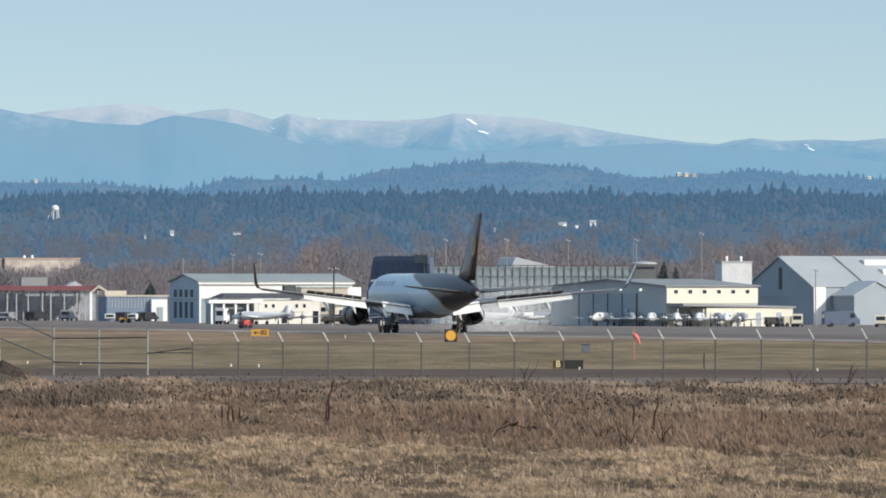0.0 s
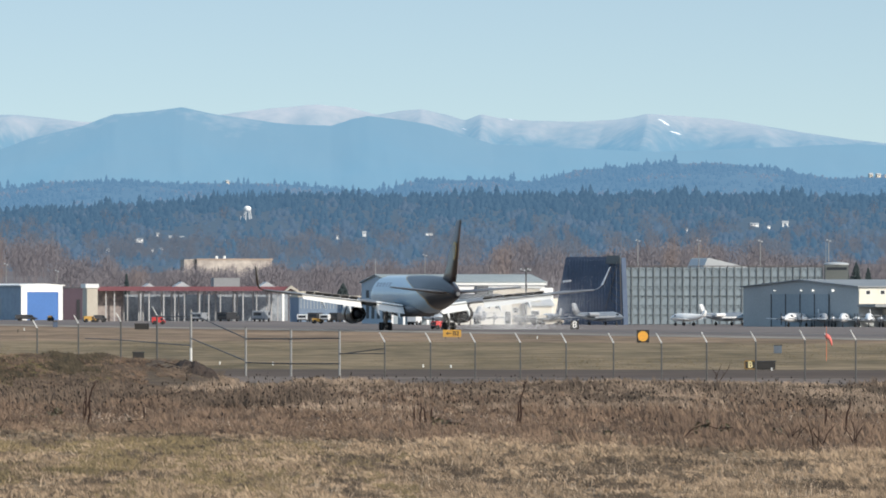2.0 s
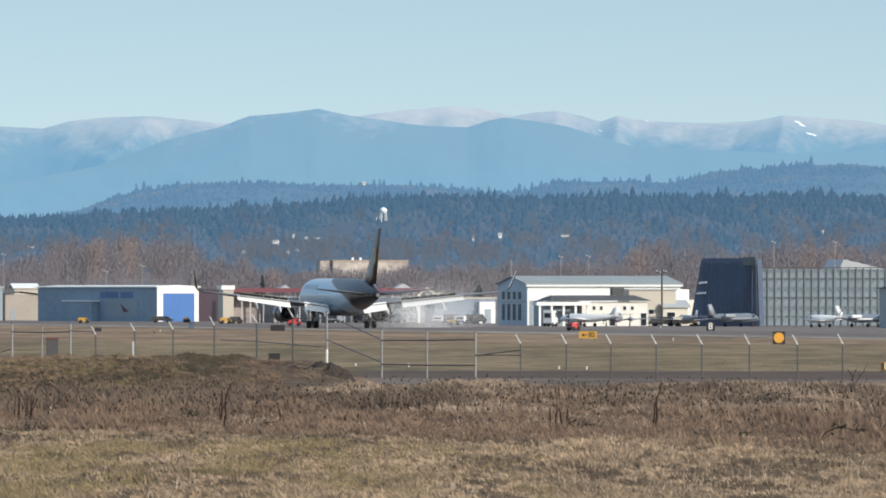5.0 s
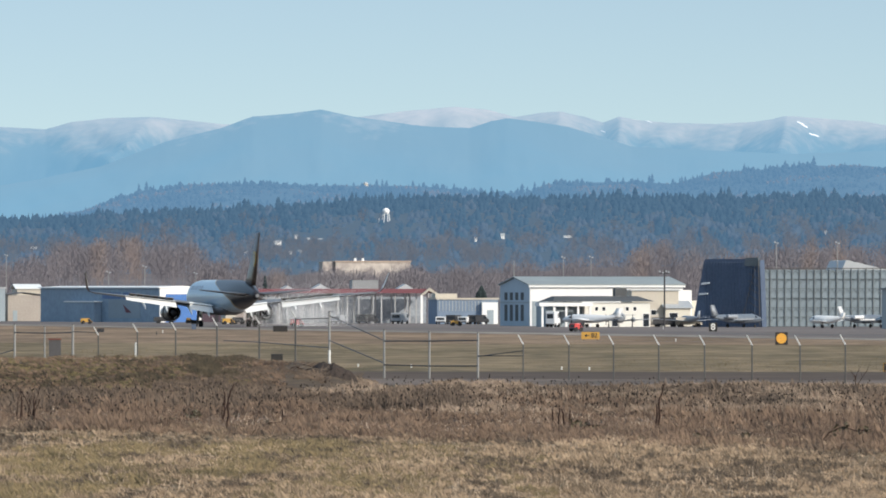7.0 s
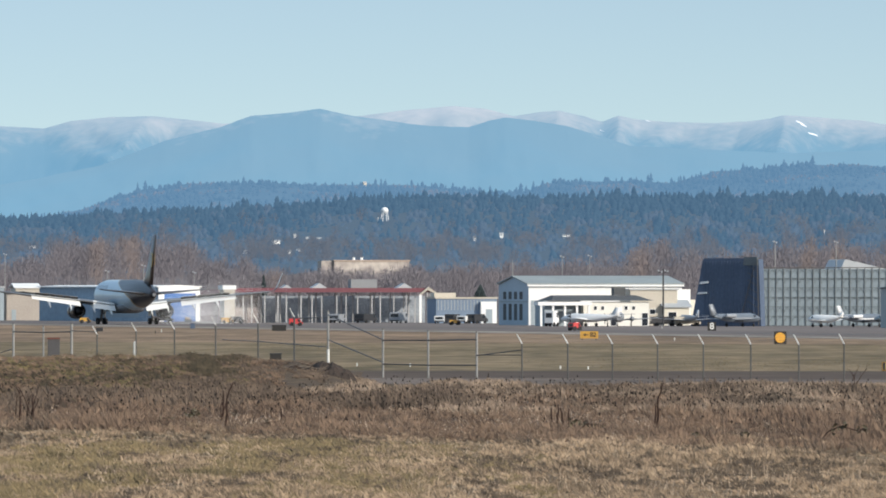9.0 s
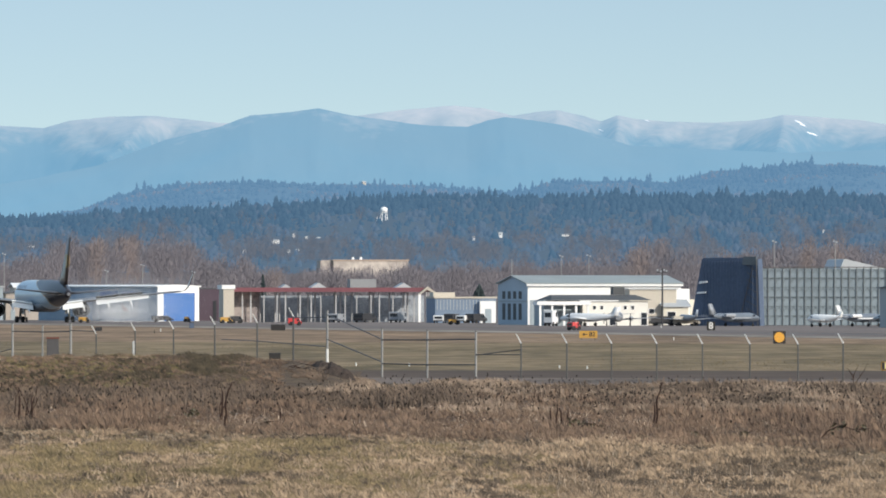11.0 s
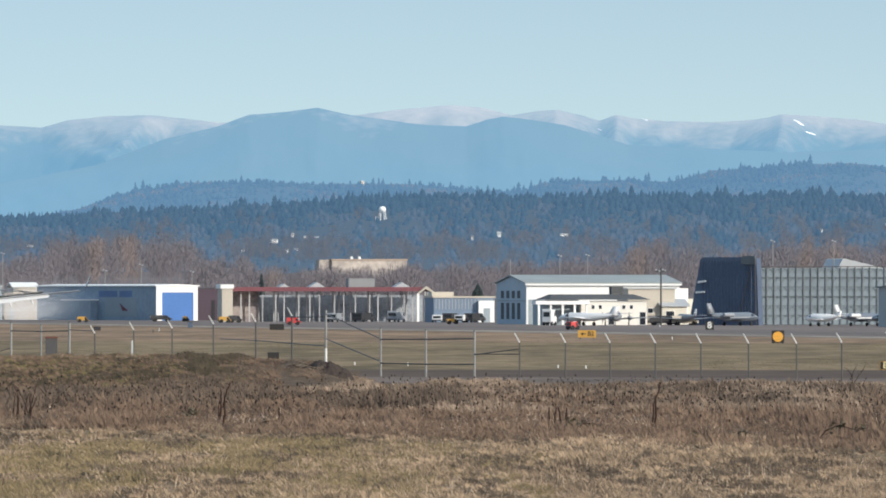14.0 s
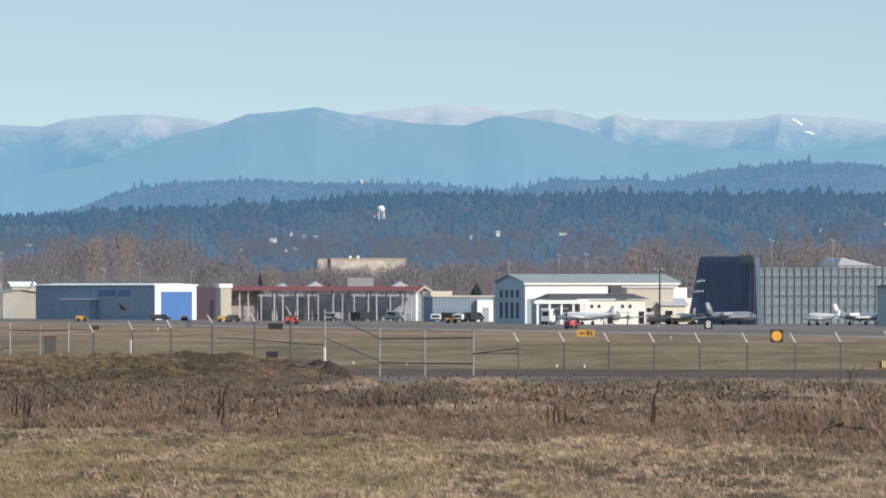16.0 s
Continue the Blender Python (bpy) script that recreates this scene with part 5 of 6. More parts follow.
strip("gravel_verge", (672, 694), (664, 676), 0.04, mat("dusty_gravel", (0.20, 0.16, 0.135, 1), 0.95, other=(0.10, 0.082, 0.07, 1), coarse=0.06, fine=0.6, contrast=1.4, squash=0.3), "dusty gravel verge between road and fence", "ground")

# ---- earth bank ----
BANK = [(-700, 637), (-100, 634), (60, 636), (200, 634), (330, 636), (420, 637), (490, 641), (545, 644), (590, 653), (625, 668), (700, 690), (1500, 720)]


def bank_height(x, y):
    """Height of the bank above the plain, 0 beyond its foot."""
    b = 784 + x * 19000 / y
    crest = max(0.0, height(float(np.interp(b, *zip(*BANK))), 690))
    if b > 640 or not 590 < y < 775:
        return 0.0
    t = (y - 590) / 100 if y < 690 else 1 - (y - 690) / 85
    s = max(0.0, min(1.0, t))
    rough = 0.16 * noise.fractal(Vector((x * 0.5, y * 0.06, 3)), 0.9, 2.0, 4) * min(1, s * 2)
    return max(0.0, crest * s * s * (3 - 2 * s) + rough * (crest > 0.2))


bm = bmesh.new()
grid = []
for j in range(56):
    y = 588 + j * 3.4
    grid.append([bm.verts.new((x, y, bank_height(x, y) + (0.03 if bank_height(x, y) > 0 else -0.25))) for x in np.arange(-52, -3.0, 0.35)])
for r0, r1 in zip(grid, grid[1:]):
    for k in range(len(r0) - 1):
        f = bm.faces.new((r0[k], r0[k + 1], r1[k + 1], r1[k]))
        f.smooth = True
M_BANK = mat("bank_earth_and_turf", (0.14, 0.10, 0.065, 1), 0.95, other=(0.06, 0.043, 0.032, 1), coarse=0.25, fine=1.4, bump=0.5)
tagged(new("earth_bank", mesh_of(bm, "earth_bank", M_BANK)), "low earth bank with rough turf and a bare soil end", "bank", kind="structure")


# ---- grass and weeds ----
def blades(n, band, h0, h1, width, lean, cut=None, clump=0.0, scale=(0.55, 0.05), on_bank=False, bs=(-80, 2230)):
    """Upright blades scattered over a band of levels; their height swells and sinks in clumps."""
    b = rng.uniform(bs[0], bs[1], n)
    t = rng.uniform(0, 1, n)
    near = np.interp(b, (-260, 2520), band[0])
    far = np.interp(b, (-260, 2520), band[1])
    d = EYE * 19000 / (near + (far - near) * t - 516)
    x = (b - 784) * d / 19000
    h = rng.uniform(h0, h1, n)
    if clump:
        c = np.array([noise.fractal(Vector((p * scale[0], q * scale[1], 1.7)), 0.9, 2.0, 3) for p, q in zip(x, d)])
        h *= np.clip(1 + clump * c, 0.25, 1.9)
        if cut is not None:
            keep = c > cut
            x, d, h = x[keep], d[keep], h[keep]
    n = len(x)
    z = np.array([bank_height(p, q) for p, q in zip(x, d)]) if on_bank else np.zeros(n)
    a = rng.uniform(0, math.tau, n)
    w = width * rng.uniform(0.5, 1.3, n)
    base = np.stack([x, d, z], 1)
    side = np.stack([np.cos(a) * 0.5 + 0.5, np.sin(a), np.zeros(n)], 1) * (w / 2)[:, None]
    bend = np.stack([rng.normal(0, lean, n) * h, rng.normal(0, lean, n) * h, h], 1)
    v = np.stack([base - side, base + side, base + bend], 1).reshape(-1, 3)
    return v, np.arange(3 * n).reshape(-1, 3)


def tussocks(n, band, h0, h1, reach_out, per, bs=(-80, 2230), width=0.03, clump=0.0, cut=None, scale=(0.3, 0.02), on_bank=False, taper=0):
    """Tussocks of blades that fan out of one root, so that each is one island."""
    b = rng.uniform(bs[0], bs[1], n)
    t = rng.uniform(0, 1, n)
    near, far = np.interp(b, (-260, 2520), band[0]), np.interp(b, (-260, 2520), band[1])
    d = EYE * 19000 / (near + (far - near) * t - 516)
    x = (b - 784) * d / 19000
    h = rng.uniform(h0, h1, n)
    if clump:
        c = np.array([noise.fractal(Vector((p * scale[0], q * scale[1], 5.7)), 0.9, 2.0, 3) for p, q in zip(x, d)])
        h *= np.clip(1 + clump * c, 0.4, 1.7)
        if cut is not None:
            x, d, h = x[c > cut], d[c > cut], h[c > cut]
    if taper:
        inside = np.clip(np.minimum(784 + x * 19000 / d - bs[0], bs[1] - 784 - x * 19000 / d) / taper, 0, 1)
        keep = rng.uniform(0, 1, len(x)) < inside
        x, d, h = x[keep], d[keep], h[keep] * (0.4 + 0.6 * inside[keep])
    n = len(x)
    z = np.array([bank_height(p, q) for p, q in zip(x, d)]) if on_bank else np.zeros(n)
    root = np.stack([x, d, z], 1)
    v = np.zeros((n, 1 + 2 * per, 3))
    v[:, 0] = root
    for k in range(per):
        a = rng.uniform(0, math.tau, n)
        out = reach_out * rng.uniform(0.1, 1.0, n)
        up = h * rng.uniform(0.55, 1.0, n)
        tip = root + np.stack([np.cos(a) * out, np.sin(a) * out, up], 1)
        mid = root + np.stack([np.cos(a) * out * 0.35 + width * rng.uniform(0.6, 1.4, n), np.sin(a) * out * 0.35, up * 0.55], 1)
        v[:, 1 + 2 * k], v[:, 2 + 2 * k] = mid, tip
    tri = np.array([(0, 1 + 2 * k, 2 + 2 * k) for k in range(per)])
    f = (np.arange(n)[:, None, None] * (1 + 2 * per) + tri[None]).reshape(-1, 3)
    return v.reshape(-1, 3), f


def straw(name, a, b, **k):
    return mat(name, a, 0.8, other=b, island=0.75, coarse=0.4, fine=0.1, contrast=1.7, squash=0.35, **k)


M_BLADE = straw("straw_blades", (0.435, 0.317, 0.21, 1), (0.102, 0.073, 0.049, 1))
M_TUSSOCK = straw("straw_tussocks", (0.56, 0.415, 0.283, 1), (0.122, 0.087, 0.057, 1))
# darker than the straw, to imitate shade in the hollows
M_HOLLOW = straw("hollow_shade_growth", (0.175, 0.132, 0.096, 1), (0.056, 0.043, 0.032, 1))
M_GREENBLADE = straw("olive_blades", (0.322, 0.246, 0.133, 1), (0.114, 0.091, 0.050, 1))
M_WEEDBLADE = straw("brown_weed_stalks", (0.293, 0.200, 0.138, 1), (0.079, 0.052, 0.038, 1))
M_DARKBLADE = straw("dark_dock_stalks", (0.215, 0.157, 0.116, 1), (0.056, 0.042, 0.032, 1))
M_PALEBLADE = straw("pale_fence_grass", (0.47, 0.36, 0.268, 1), (0.135, 0.098, 0.072, 1))
M_SEED = mat("dark_seed_heads", (0.035, 0.027, 0.024, 1), 0.9)
fill_mesh("dry_grass", *blades(141099, ((930, 930), (738, 813)), 0.06, 0.22, 0.014, 0.6, clump=1.2, scale=(0.5, 0.03)), M_BLADE, "dry straw grass with darker hollows", "grass")
fill_mesh("grass_tussocks", *tussocks(16931, ((930, 930), (738, 813)), 0.08, 0.25, 0.24, 16, clump=1.3, scale=(0.33, 0.04), width=0.013), M_TUSSOCK, "pale straw tussocks", "grass")
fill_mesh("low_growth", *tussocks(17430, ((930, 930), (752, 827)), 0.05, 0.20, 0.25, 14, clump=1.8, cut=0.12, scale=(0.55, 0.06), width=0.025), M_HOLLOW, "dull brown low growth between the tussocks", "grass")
fill_mesh("olive_grass", *tussocks(8600, ((930, 930), (768, 842)), 0.06, 0.2, 0.3, 12, clump=1.3, cut=0.0, scale=(0.18, 0.012), width=0.016, bs=(-80, 1250), taper=300), M_GREENBLADE, "olive green grass among the straw", "grass")
fill_mesh("olive_sward", *tussocks(16000, ((930, 930), (760, 835)), 0.06, 0.22, 0.28, 12, clump=1.3, cut=-0.1, scale=(0.3, 0.03), width=0.016, bs=(-260, 900), taper=160), M_GREENBLADE, "olive grass where the field is damper", "grass")
fill_mesh("pale_stalks", *blades(12450, ((930, 930), (738, 813)), 0.12, 0.34, 0.026, 0.4, clump=0.6), straw("pale_stalks", (0.66, 0.53, 0.40, 1), (0.36, 0.265, 0.185, 1)), "single pale stalks above the grass", "grass")
# dark blades painted in for the shaded gaps between stems
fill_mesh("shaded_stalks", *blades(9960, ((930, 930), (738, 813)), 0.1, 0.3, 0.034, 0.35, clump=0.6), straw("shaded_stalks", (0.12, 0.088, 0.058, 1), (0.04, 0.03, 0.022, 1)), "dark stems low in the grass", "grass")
fill_mesh("weed_flecks", *blades(11000, ((742, 800), (684, 700)), 0.1, 0.34, 0.046, 0.6, clump=0.6), straw("bleached_weed", (0.74, 0.60, 0.46, 1), (0.32, 0.24, 0.17, 1)), "bleached bits of dead weed", "weeds")
# shadow specks between the weeds, built as near-black blades
fill_mesh("weed_shadows", *blades(9500, ((742, 800), (686, 702)), 0.1, 0.3, 0.042, 0.6, clump=0.6), M_SEED, "blackened bits of dead weed", "weeds")
fill_mesh("brown_weeds", *blades(107900, ((752, 827), (700, 712)), 0.10, 0.42, 0.018, 0.5, clump=0.9, scale=(0.35, 0.02)), M_WEEDBLADE, "brown dead weeds before the fence", "weeds")
fill_mesh("weed_tussocks", *tussocks(11620, ((752, 827), (700, 714)), 0.15, 0.50, 0.3, 13, clump=1.1, scale=(0.25, 0.02), width=0.016), M_WEEDBLADE, "clumps of brown dead weeds", "weeds")
fill_mesh("dark_weed_clumps", *tussocks(2158, ((755, 831), (705, 716)), 0.12, 0.40, 0.35, 13, clump=1.1, cut=-0.1, scale=(0.2, 0.02), width=0.03), M_DARKBLADE, "dark clumps among the brown weeds", "weeds")
fill_mesh("dock_weeds", *tussocks(7885, ((726, 730), (682, 696)), 0.2, 0.62, 0.4, 13, clump=1.1, cut=-0.2, scale=(0.16, 0.012), width=0.03), M_DARKBLADE, "dark dead dock and teasel stalks", "weeds")
M_THICKET = straw("dark_dock_thicket", (0.15, 0.116, 0.088, 1), (0.04, 0.033, 0.026, 1))
fill_mesh("dock_thicket", *tussocks(8000, ((722, 728), (688, 697)), 0.15, 0.42, 0.4, 13, clump=0.9, cut=-0.35, scale=(0.12, 0.012), width=0.035, bs=(860, 2230), taper=150), M_THICKET, "dark dead docks before the fence", "weeds")
fill_mesh("dock_straw", *tussocks(7000, ((728, 742), (679, 702)), 0.15, 0.5, 0.35, 12, clump=1.1, cut=-0.1, scale=(0.2, 0.015), width=0.03, bs=(480, 2230), taper=120), M_PALEBLADE, "pale stalks among the dark docks", "weeds")
fill_mesh("fence_grass", *tussocks(11500, ((696, 716), (665, 694)), 0.12, 0.38, 0.35, 12, clump=1.2, cut=-0.2, scale=(0.14, 0.012), width=0.03, bs=(500, 2230), taper=100), M_PALEBLADE, "pale dry grass along the fence", "grass")
fill_mesh("bank_turf", *tussocks(9500, ((716, 716), (667, 667)), 0.06, 0.22, 0.35, 12, clump=0.9, on_bank=True, scale=(0.3, 0.05), bs=(-260, 440), width=0.035), straw("bank_turf_blades", (0.25, 0.205, 0.095, 1), (0.085, 0.072, 0.036, 1)), "rough olive turf on the earth bank", "grass")
fill_mesh("bank_brush", *tussocks(4200, ((698, 698), (668, 668)), 0.08, 0.30, 0.5, 13, clump=1.0, cut=-0.05, on_bank=True, scale=(0.18, 0.05), bs=(270, 570), width=0.04), M_DARKBLADE, "dark brush on the earth bank", "weeds")
fill_mesh("bank_rim", *tussocks(1500, ((676, 676), (669, 669)), 0.06, 0.2, 0.35, 12, clump=1.2, cut=-0.05, on_bank=True, scale=(0.3, 0.05), bs=(-260, 480), width=0.03), M_PALEBLADE, "pale straw along the crest of the bank", "grass")
fill_mesh("bank_weeds", *tussocks(8000, ((712, 712), (652, 652)), 0.10, 0.36, 0.4, 12, on_bank=True, bs=(-260, 500), width=0.03), M_WEEDBLADE, "brown weeds on the foot of the bank", "weeds")

M_BRUSH = straw("dark_evergreen_brush", (0.115, 0.09, 0.056, 1), (0.032, 0.027, 0.019, 1))
fill_mesh("bank_thicket", *tussocks(3400, ((690, 690), (671, 671)), 0.10, 0.36, 0.42, 14, clump=1.6, cut=0.12, on_bank=True, scale=(0.35, 0.05), bs=(290, 455), width=0.06, taper=55), M_BRUSH, "dark tangled brush on the earth bank", "weeds")
fill_mesh("olive_moss", *tussocks(2600, ((706, 706), (669, 669)), 0.10, 0.3, 0.4, 12, clump=1.2, cut=0.05, on_bank=True, scale=(0.25, 0.06), bs=(-260, 300), width=0.05), M_BRUSH, "dark patches in the bank's turf", "weeds")

# bare soil heap at the bank's end
bm = bmesh.new()
grid = []
for j in range(26):
    row = []
    for i in range(44):
        u, w = i / 43 * 2 - 1, j / 25 * 2 - 1
        q = max(0.0, 1 - u * u - w * w)
        z = 1.34 * q ** 0.7 + 0.30 * q ** 0.4 * noise.fractal(Vector((u * 3.2, w * 3.2, 8)), 0.8, 2.1, 5) - (0.3 if q == 0 else 0.0)
        row.append(bm.verts.new((east(572, 664) + u * 2.0, 664 + w * 7, z)))
    grid.append(row)
for r0, r1 in zip(grid, grid[1:]):
    for k in range(len(r0) - 1):
        bm.faces.new((r0[k], r0[k + 1], r1[k + 1], r1[k]))
tagged(new("soil_mound", mesh_of(bm, "soil_mound", mat("dark_tipped_soil", (0.075, 0.056, 0.046, 1), 1.0, other=(0.03, 0.024, 0.021, 1), coarse=1.2, fine=5, bump=0.8))), "mound of dark tipped soil at the bank's end", "soil mound")


def seed_heads(n, band, h0, h1):
    v, f = blades(n, band, h0, h1, 0.016, 0.12)
    tip = v.reshape(-1, 3, 3)[:, 2]
    r = rng.uniform(0.02, 0.05, len(tip))[:, None]
    octa = np.array([(1, 0, 0), (0, 1, 0), (-1, 0, 0), (0, -1, 0), (0, 0, 1.9), (0, 0, -1.6)])
    head = (tip[:, None, :] + octa[None] * r[:, None, :]).reshape(-1, 3)
    tri = np.array([(0, 1, 4), (1, 2, 4), (2, 3, 4), (3, 0, 4), (1, 0, 5), (2, 1, 5), (3, 2, 5), (0, 3, 5)])
    g = (np.arange(len(tip))[:, None, None] * 6 + tri[None]).reshape(-1, 3) + len(v)
    return np.concatenate([v, head]), np.concatenate([f, g])


fill_mesh("seed_stalks", *seed_heads(2490, ((730, 744), (675, 698)), 0.3, 0.8), M_SEED, "dark seed heads on dead stalks", "weeds")
fill_mesh("scattered_seed_stalks", *seed_heads(215, ((764, 768), (735, 745)), 0.4, 1.0), M_SEED, "scattered dark seed heads", "weeds")
fill_mesh("infield_tufts", *blades(41500, ((653, 656), (592, 600)), 0.02, 0.07, 0.10, 0.8, clump=1.0, cut=-0.1, scale=(0.05, 0.006)), straw("infield_blades", (0.24, 0.175, 0.09, 1), (0.09, 0.07, 0.036, 1)), "low tufts in the infield grass", "grass")

M_TWIG = mat("reddish_bare_twig", (0.055, 0.034, 0.028, 1), 0.9)
M_PALETWIG = mat("weathered_pale_branch", (0.22, 0.18, 0.14, 1), 0.9)


def shrub(b, e, h, stems, spread, label, seed):
    """Bare stems from one root, each bent and forked."""
    g = random.Random(seed)
    p = spot(b, e)
    ob = thing("bare_shrub", pose(p.x, p.y, 0), label, "shrub", "bare shrubs in the weeds")
    for k in range(stems):
        bm = bmesh.new()
        a = Vector((g.uniform(-0.1, 0.1) * stems * 0.4, g.uniform(-0.2, 0.2), 0))
        way = Vector((g.uniform(-spread, spread), g.uniform(-0.3, 0.3), 1)).normalized()
        hh, r = h * g.uniform(0.6, 1.0), 0.036
        for s in range(5):
            c = a + way * hh / 5
            tube(bm, a, c, r, r * 0.8, 5, False)
            if s > 1:
                tube(bm, c, c + (way + Vector((g.uniform(-0.8, 0.8), 0, 0))).normalized() * hh * 0.18, r * 0.6, r * 0.3, 4, False)
            way = (way + Vector((g.uniform(-0.25, 0.25) + spread * 0.1 * (1 if way.x > 0 else -1), 0, -0.12 * spread))).normalized()
            a, r = c, r * 0.82
        part("stem", bm, M_TWIG, ob)


for b, e, h, n, sp, sd in ((390, 745, 1.9, 2, 0.2, 4), (1690, 800, 1.2, 4, 0.45, 5), (1750, 796, 1.1, 4, 0.5, 6), (50, 745, 1.7, 5, 0.15, 10), (30, 742, 1.5, 4, 0.1, 11),
                        (1640, 790, 1.0, 4, 0.9, 13), (2030, 790, 0.9, 4, 0.8, 14), (1510, 690, 1.6, 3, 0.3, 16), (2080, 690, 1.4, 4, 0.35, 17), (1990, 690, 1.3, 4, 0.4, 18)):
    shrub(b, e, h, n, sp, "bare reddish shrub among dead weeds", sd)


def cane(way, label, leafy=0, thick=0.04, seed=1, name="bramble", group="canes in the weeds"):
    """One bent cane rooted at the first bearing and level; the rest of its way is given in bearing and level."""
    g = random.Random(seed)
    p = spot(*way[0])
    ob = thing(name, pose(p.x, p.y, 0), label, "shrub", group)
    pts = [Vector((east(b, p.y) - p.x, g.uniform(-0.1, 0.1), height(e, p.y))) for b, e in way]
    fine = []
    for k, (a, c) in enumerate(zip(pts, pts[1:])):
        for q in range(4):
            fine.append(a.lerp(c, q / 4) + Vector((g.uniform(-0.025, 0.025), 0, g.uniform(-0.02, 0.02))))
    fine.append(pts[-1])
    bm = bmesh.new()
    rings = []
    for k, p0 in enumerate(fine):
        run = (fine[min(k + 1, len(fine) - 1)] - fine[max(k - 1, 0)]).normalized()
        u = run.cross(Vector((0, 1, 0))).normalized()
        w, f = run.cross(u), thick * (1 - 0.55 * k / len(fine))
        rings.append([p0 + (u * math.cos(q * math.tau / 6) + w * math.sin(q * math.tau / 6)) * f for q in range(6)])
    loft(bm, rings)
    stem = part("cane", bm, M_TWIG, ob)
    for k in range(leafy):
        c = fine[g.randrange(len(fine) // 4, len(fine))]
        bm = bmesh.new()
        for q in range(g.randrange(3, 7)):
            o = c + Vector((g.uniform(-0.2, 0.2), g.uniform(-0.1, 0.1), g.uniform(-0.14, 0.16)))
            u, w = Vector((g.uniform(-1, 1), g.uniform(-1, 1), g.uniform(-0.6, 0.6))).normalized() * 0.10, Vector((g.uniform(-0.4, 0.4), g.uniform(-0.6, 0.2), g.uniform(0.4, 1))).normalized() * 0.07
            vs = [bm.verts.new(o + x) for x in (-u, -w + u * 0.2, u, w + u * 0.2, Vector((0, 0.02, 0)) - w * 0.1)]
            for t3 in ((0, 1, 4), (1, 2, 4), (2, 3, 4), (3, 0, 4)):
                bm.faces.new([vs[t] for t in t3])
        part("foliage", bm, M_LEAF, stem, "small dark leaves")


M_LEAF = mat("dark_bramble_leaf", (0.12, 0.105, 0.06, 1), 0.45, other=(0.04, 0.034, 0.025, 1), coarse=0.8, fine=6, island=0.6)
STAKE = "straight dark bare stem among dead weeds"
for k, way in enumerate((((972, 760), (972, 721)), ((984, 764), (983, 740), (984, 719)), ((991, 765), (992, 740), (988, 721)), ((1003, 756), (1003, 722)), ((1156, 757), (1156, 712)), ((1161, 757), (1160, 715), (1163, 698), (1171, 676)),
                         ((394, 760), (398, 735), (397, 705), (408, 676)), ((390, 745), (392, 715), (391, 690)), ((493, 752), (494, 722)), ((56, 748), (53, 702)), ((30, 750), (33, 708)), ((1700, 770), (1702, 725)), ((1735, 778), (1738, 735), (1745, 712)), ((1930, 765), (1928, 728)))):
    cane(way, STAKE, 0, 0.05, k, "bare_sapling")
BRAMBLE = "arching reddish bramble with a few dark leaves"
for k, (way, leafy) in enumerate(((((1442, 784), (1460, 764), (1485, 753), (1510, 760), (1537, 758)), 6), (((1013, 766), (1034, 748), (1052, 750), (1085, 776)), 9), (((1046, 778), (1075, 772), (1110, 776), (1140, 779)), 7), (((1190, 778), (1215, 774), (1245, 772), (1275, 776)), 12),
                                  (((440, 760), (462, 748), (488, 744), (512, 756)), 2), (((1290, 780), (1310, 770), (1330, 776)), 5), (((1020, 768), (1012, 752), (1004, 745)), 3), (((325, 742), (333, 728), (345, 732)), 8), (((268, 752), (285, 738), (300, 744)), 3), (((1580, 782), (1605, 766), (1640, 772)), 6), (((1820, 786), (1850, 768), (1885, 776)), 6), (((2060, 782), (2085, 768), (2110, 778)), 6))):
    cane(way, BRAMBLE, leafy, 0.028, 40 + k)

# pile of cut branches on the bank's end
pile = thing("branch_pile", pose(east(534, 660), 660, 0), "pile of cut branches on the soil at the bank's end", "brush pile")
g = random.Random(77)
for k in range(46):
    x, a = g.gauss(0, 0.8), g.uniform(-1.2, 1.2)
    z = max(0.15, 1.15 - 0.3 * abs(x) + g.uniform(-0.45, 0.25))
    u = Vector((math.cos(a), g.uniform(-0.5, 0.5), 0.5 * math.sin(a))) * g.uniform(0.25, 0.7)
    bm = bmesh.new()
    c, y = Vector((x, g.uniform(-1.5, 0.5), z)), g.uniform(0.012, 0.035)
    tube(bm, c - u, c + u * 0.2, y, y * 0.8, 5, False)
    tube(bm, c + u * 0.2, c + u + Vector((0, 0, g.uniform(-0.15, 0.2))), y * 0.8, y * 0.4, 5, False)
    part("branch", bm, M_TWIG if k % 3 else M_PALETWIG, pile)


# ---- signs and markers ----
def legs(ob, xs, z, r=0.05):
    for x in xs:
        bm = bmesh.new()
        tube(bm, (x, 0, 0), (x, 0, z), r, r, 6)
        part("leg", bm, M_DARKSTEEL, ob)


def letters(text, size, m, parent, material, name="lettering"):
    cu = bpy.data.curves.new(name, "FONT")
    cu.body, cu.size, cu.align_x, cu.align_y, cu.extrude, cu.offset = text, size, "CENTER", "CENTER", 0.01, 0.02 * size
    tmp = new("tmp", cu)
    me = bpy.data.meshes.new_from_object(tmp.evaluated_get(bpy.context.evaluated_depsgraph_get()))
    bpy.data.objects.remove(tmp)
    me.materials.clear()
    me.materials.append(material)
    ob = new(name, me)
    ob.parent, ob.matrix_basis = parent, m
    return ob


def sign_at(name, b, e, label):
    p = spot(b, e)
    return thing(name, pose(p.x, p.y, 0), label, "sign", "airfield signs")


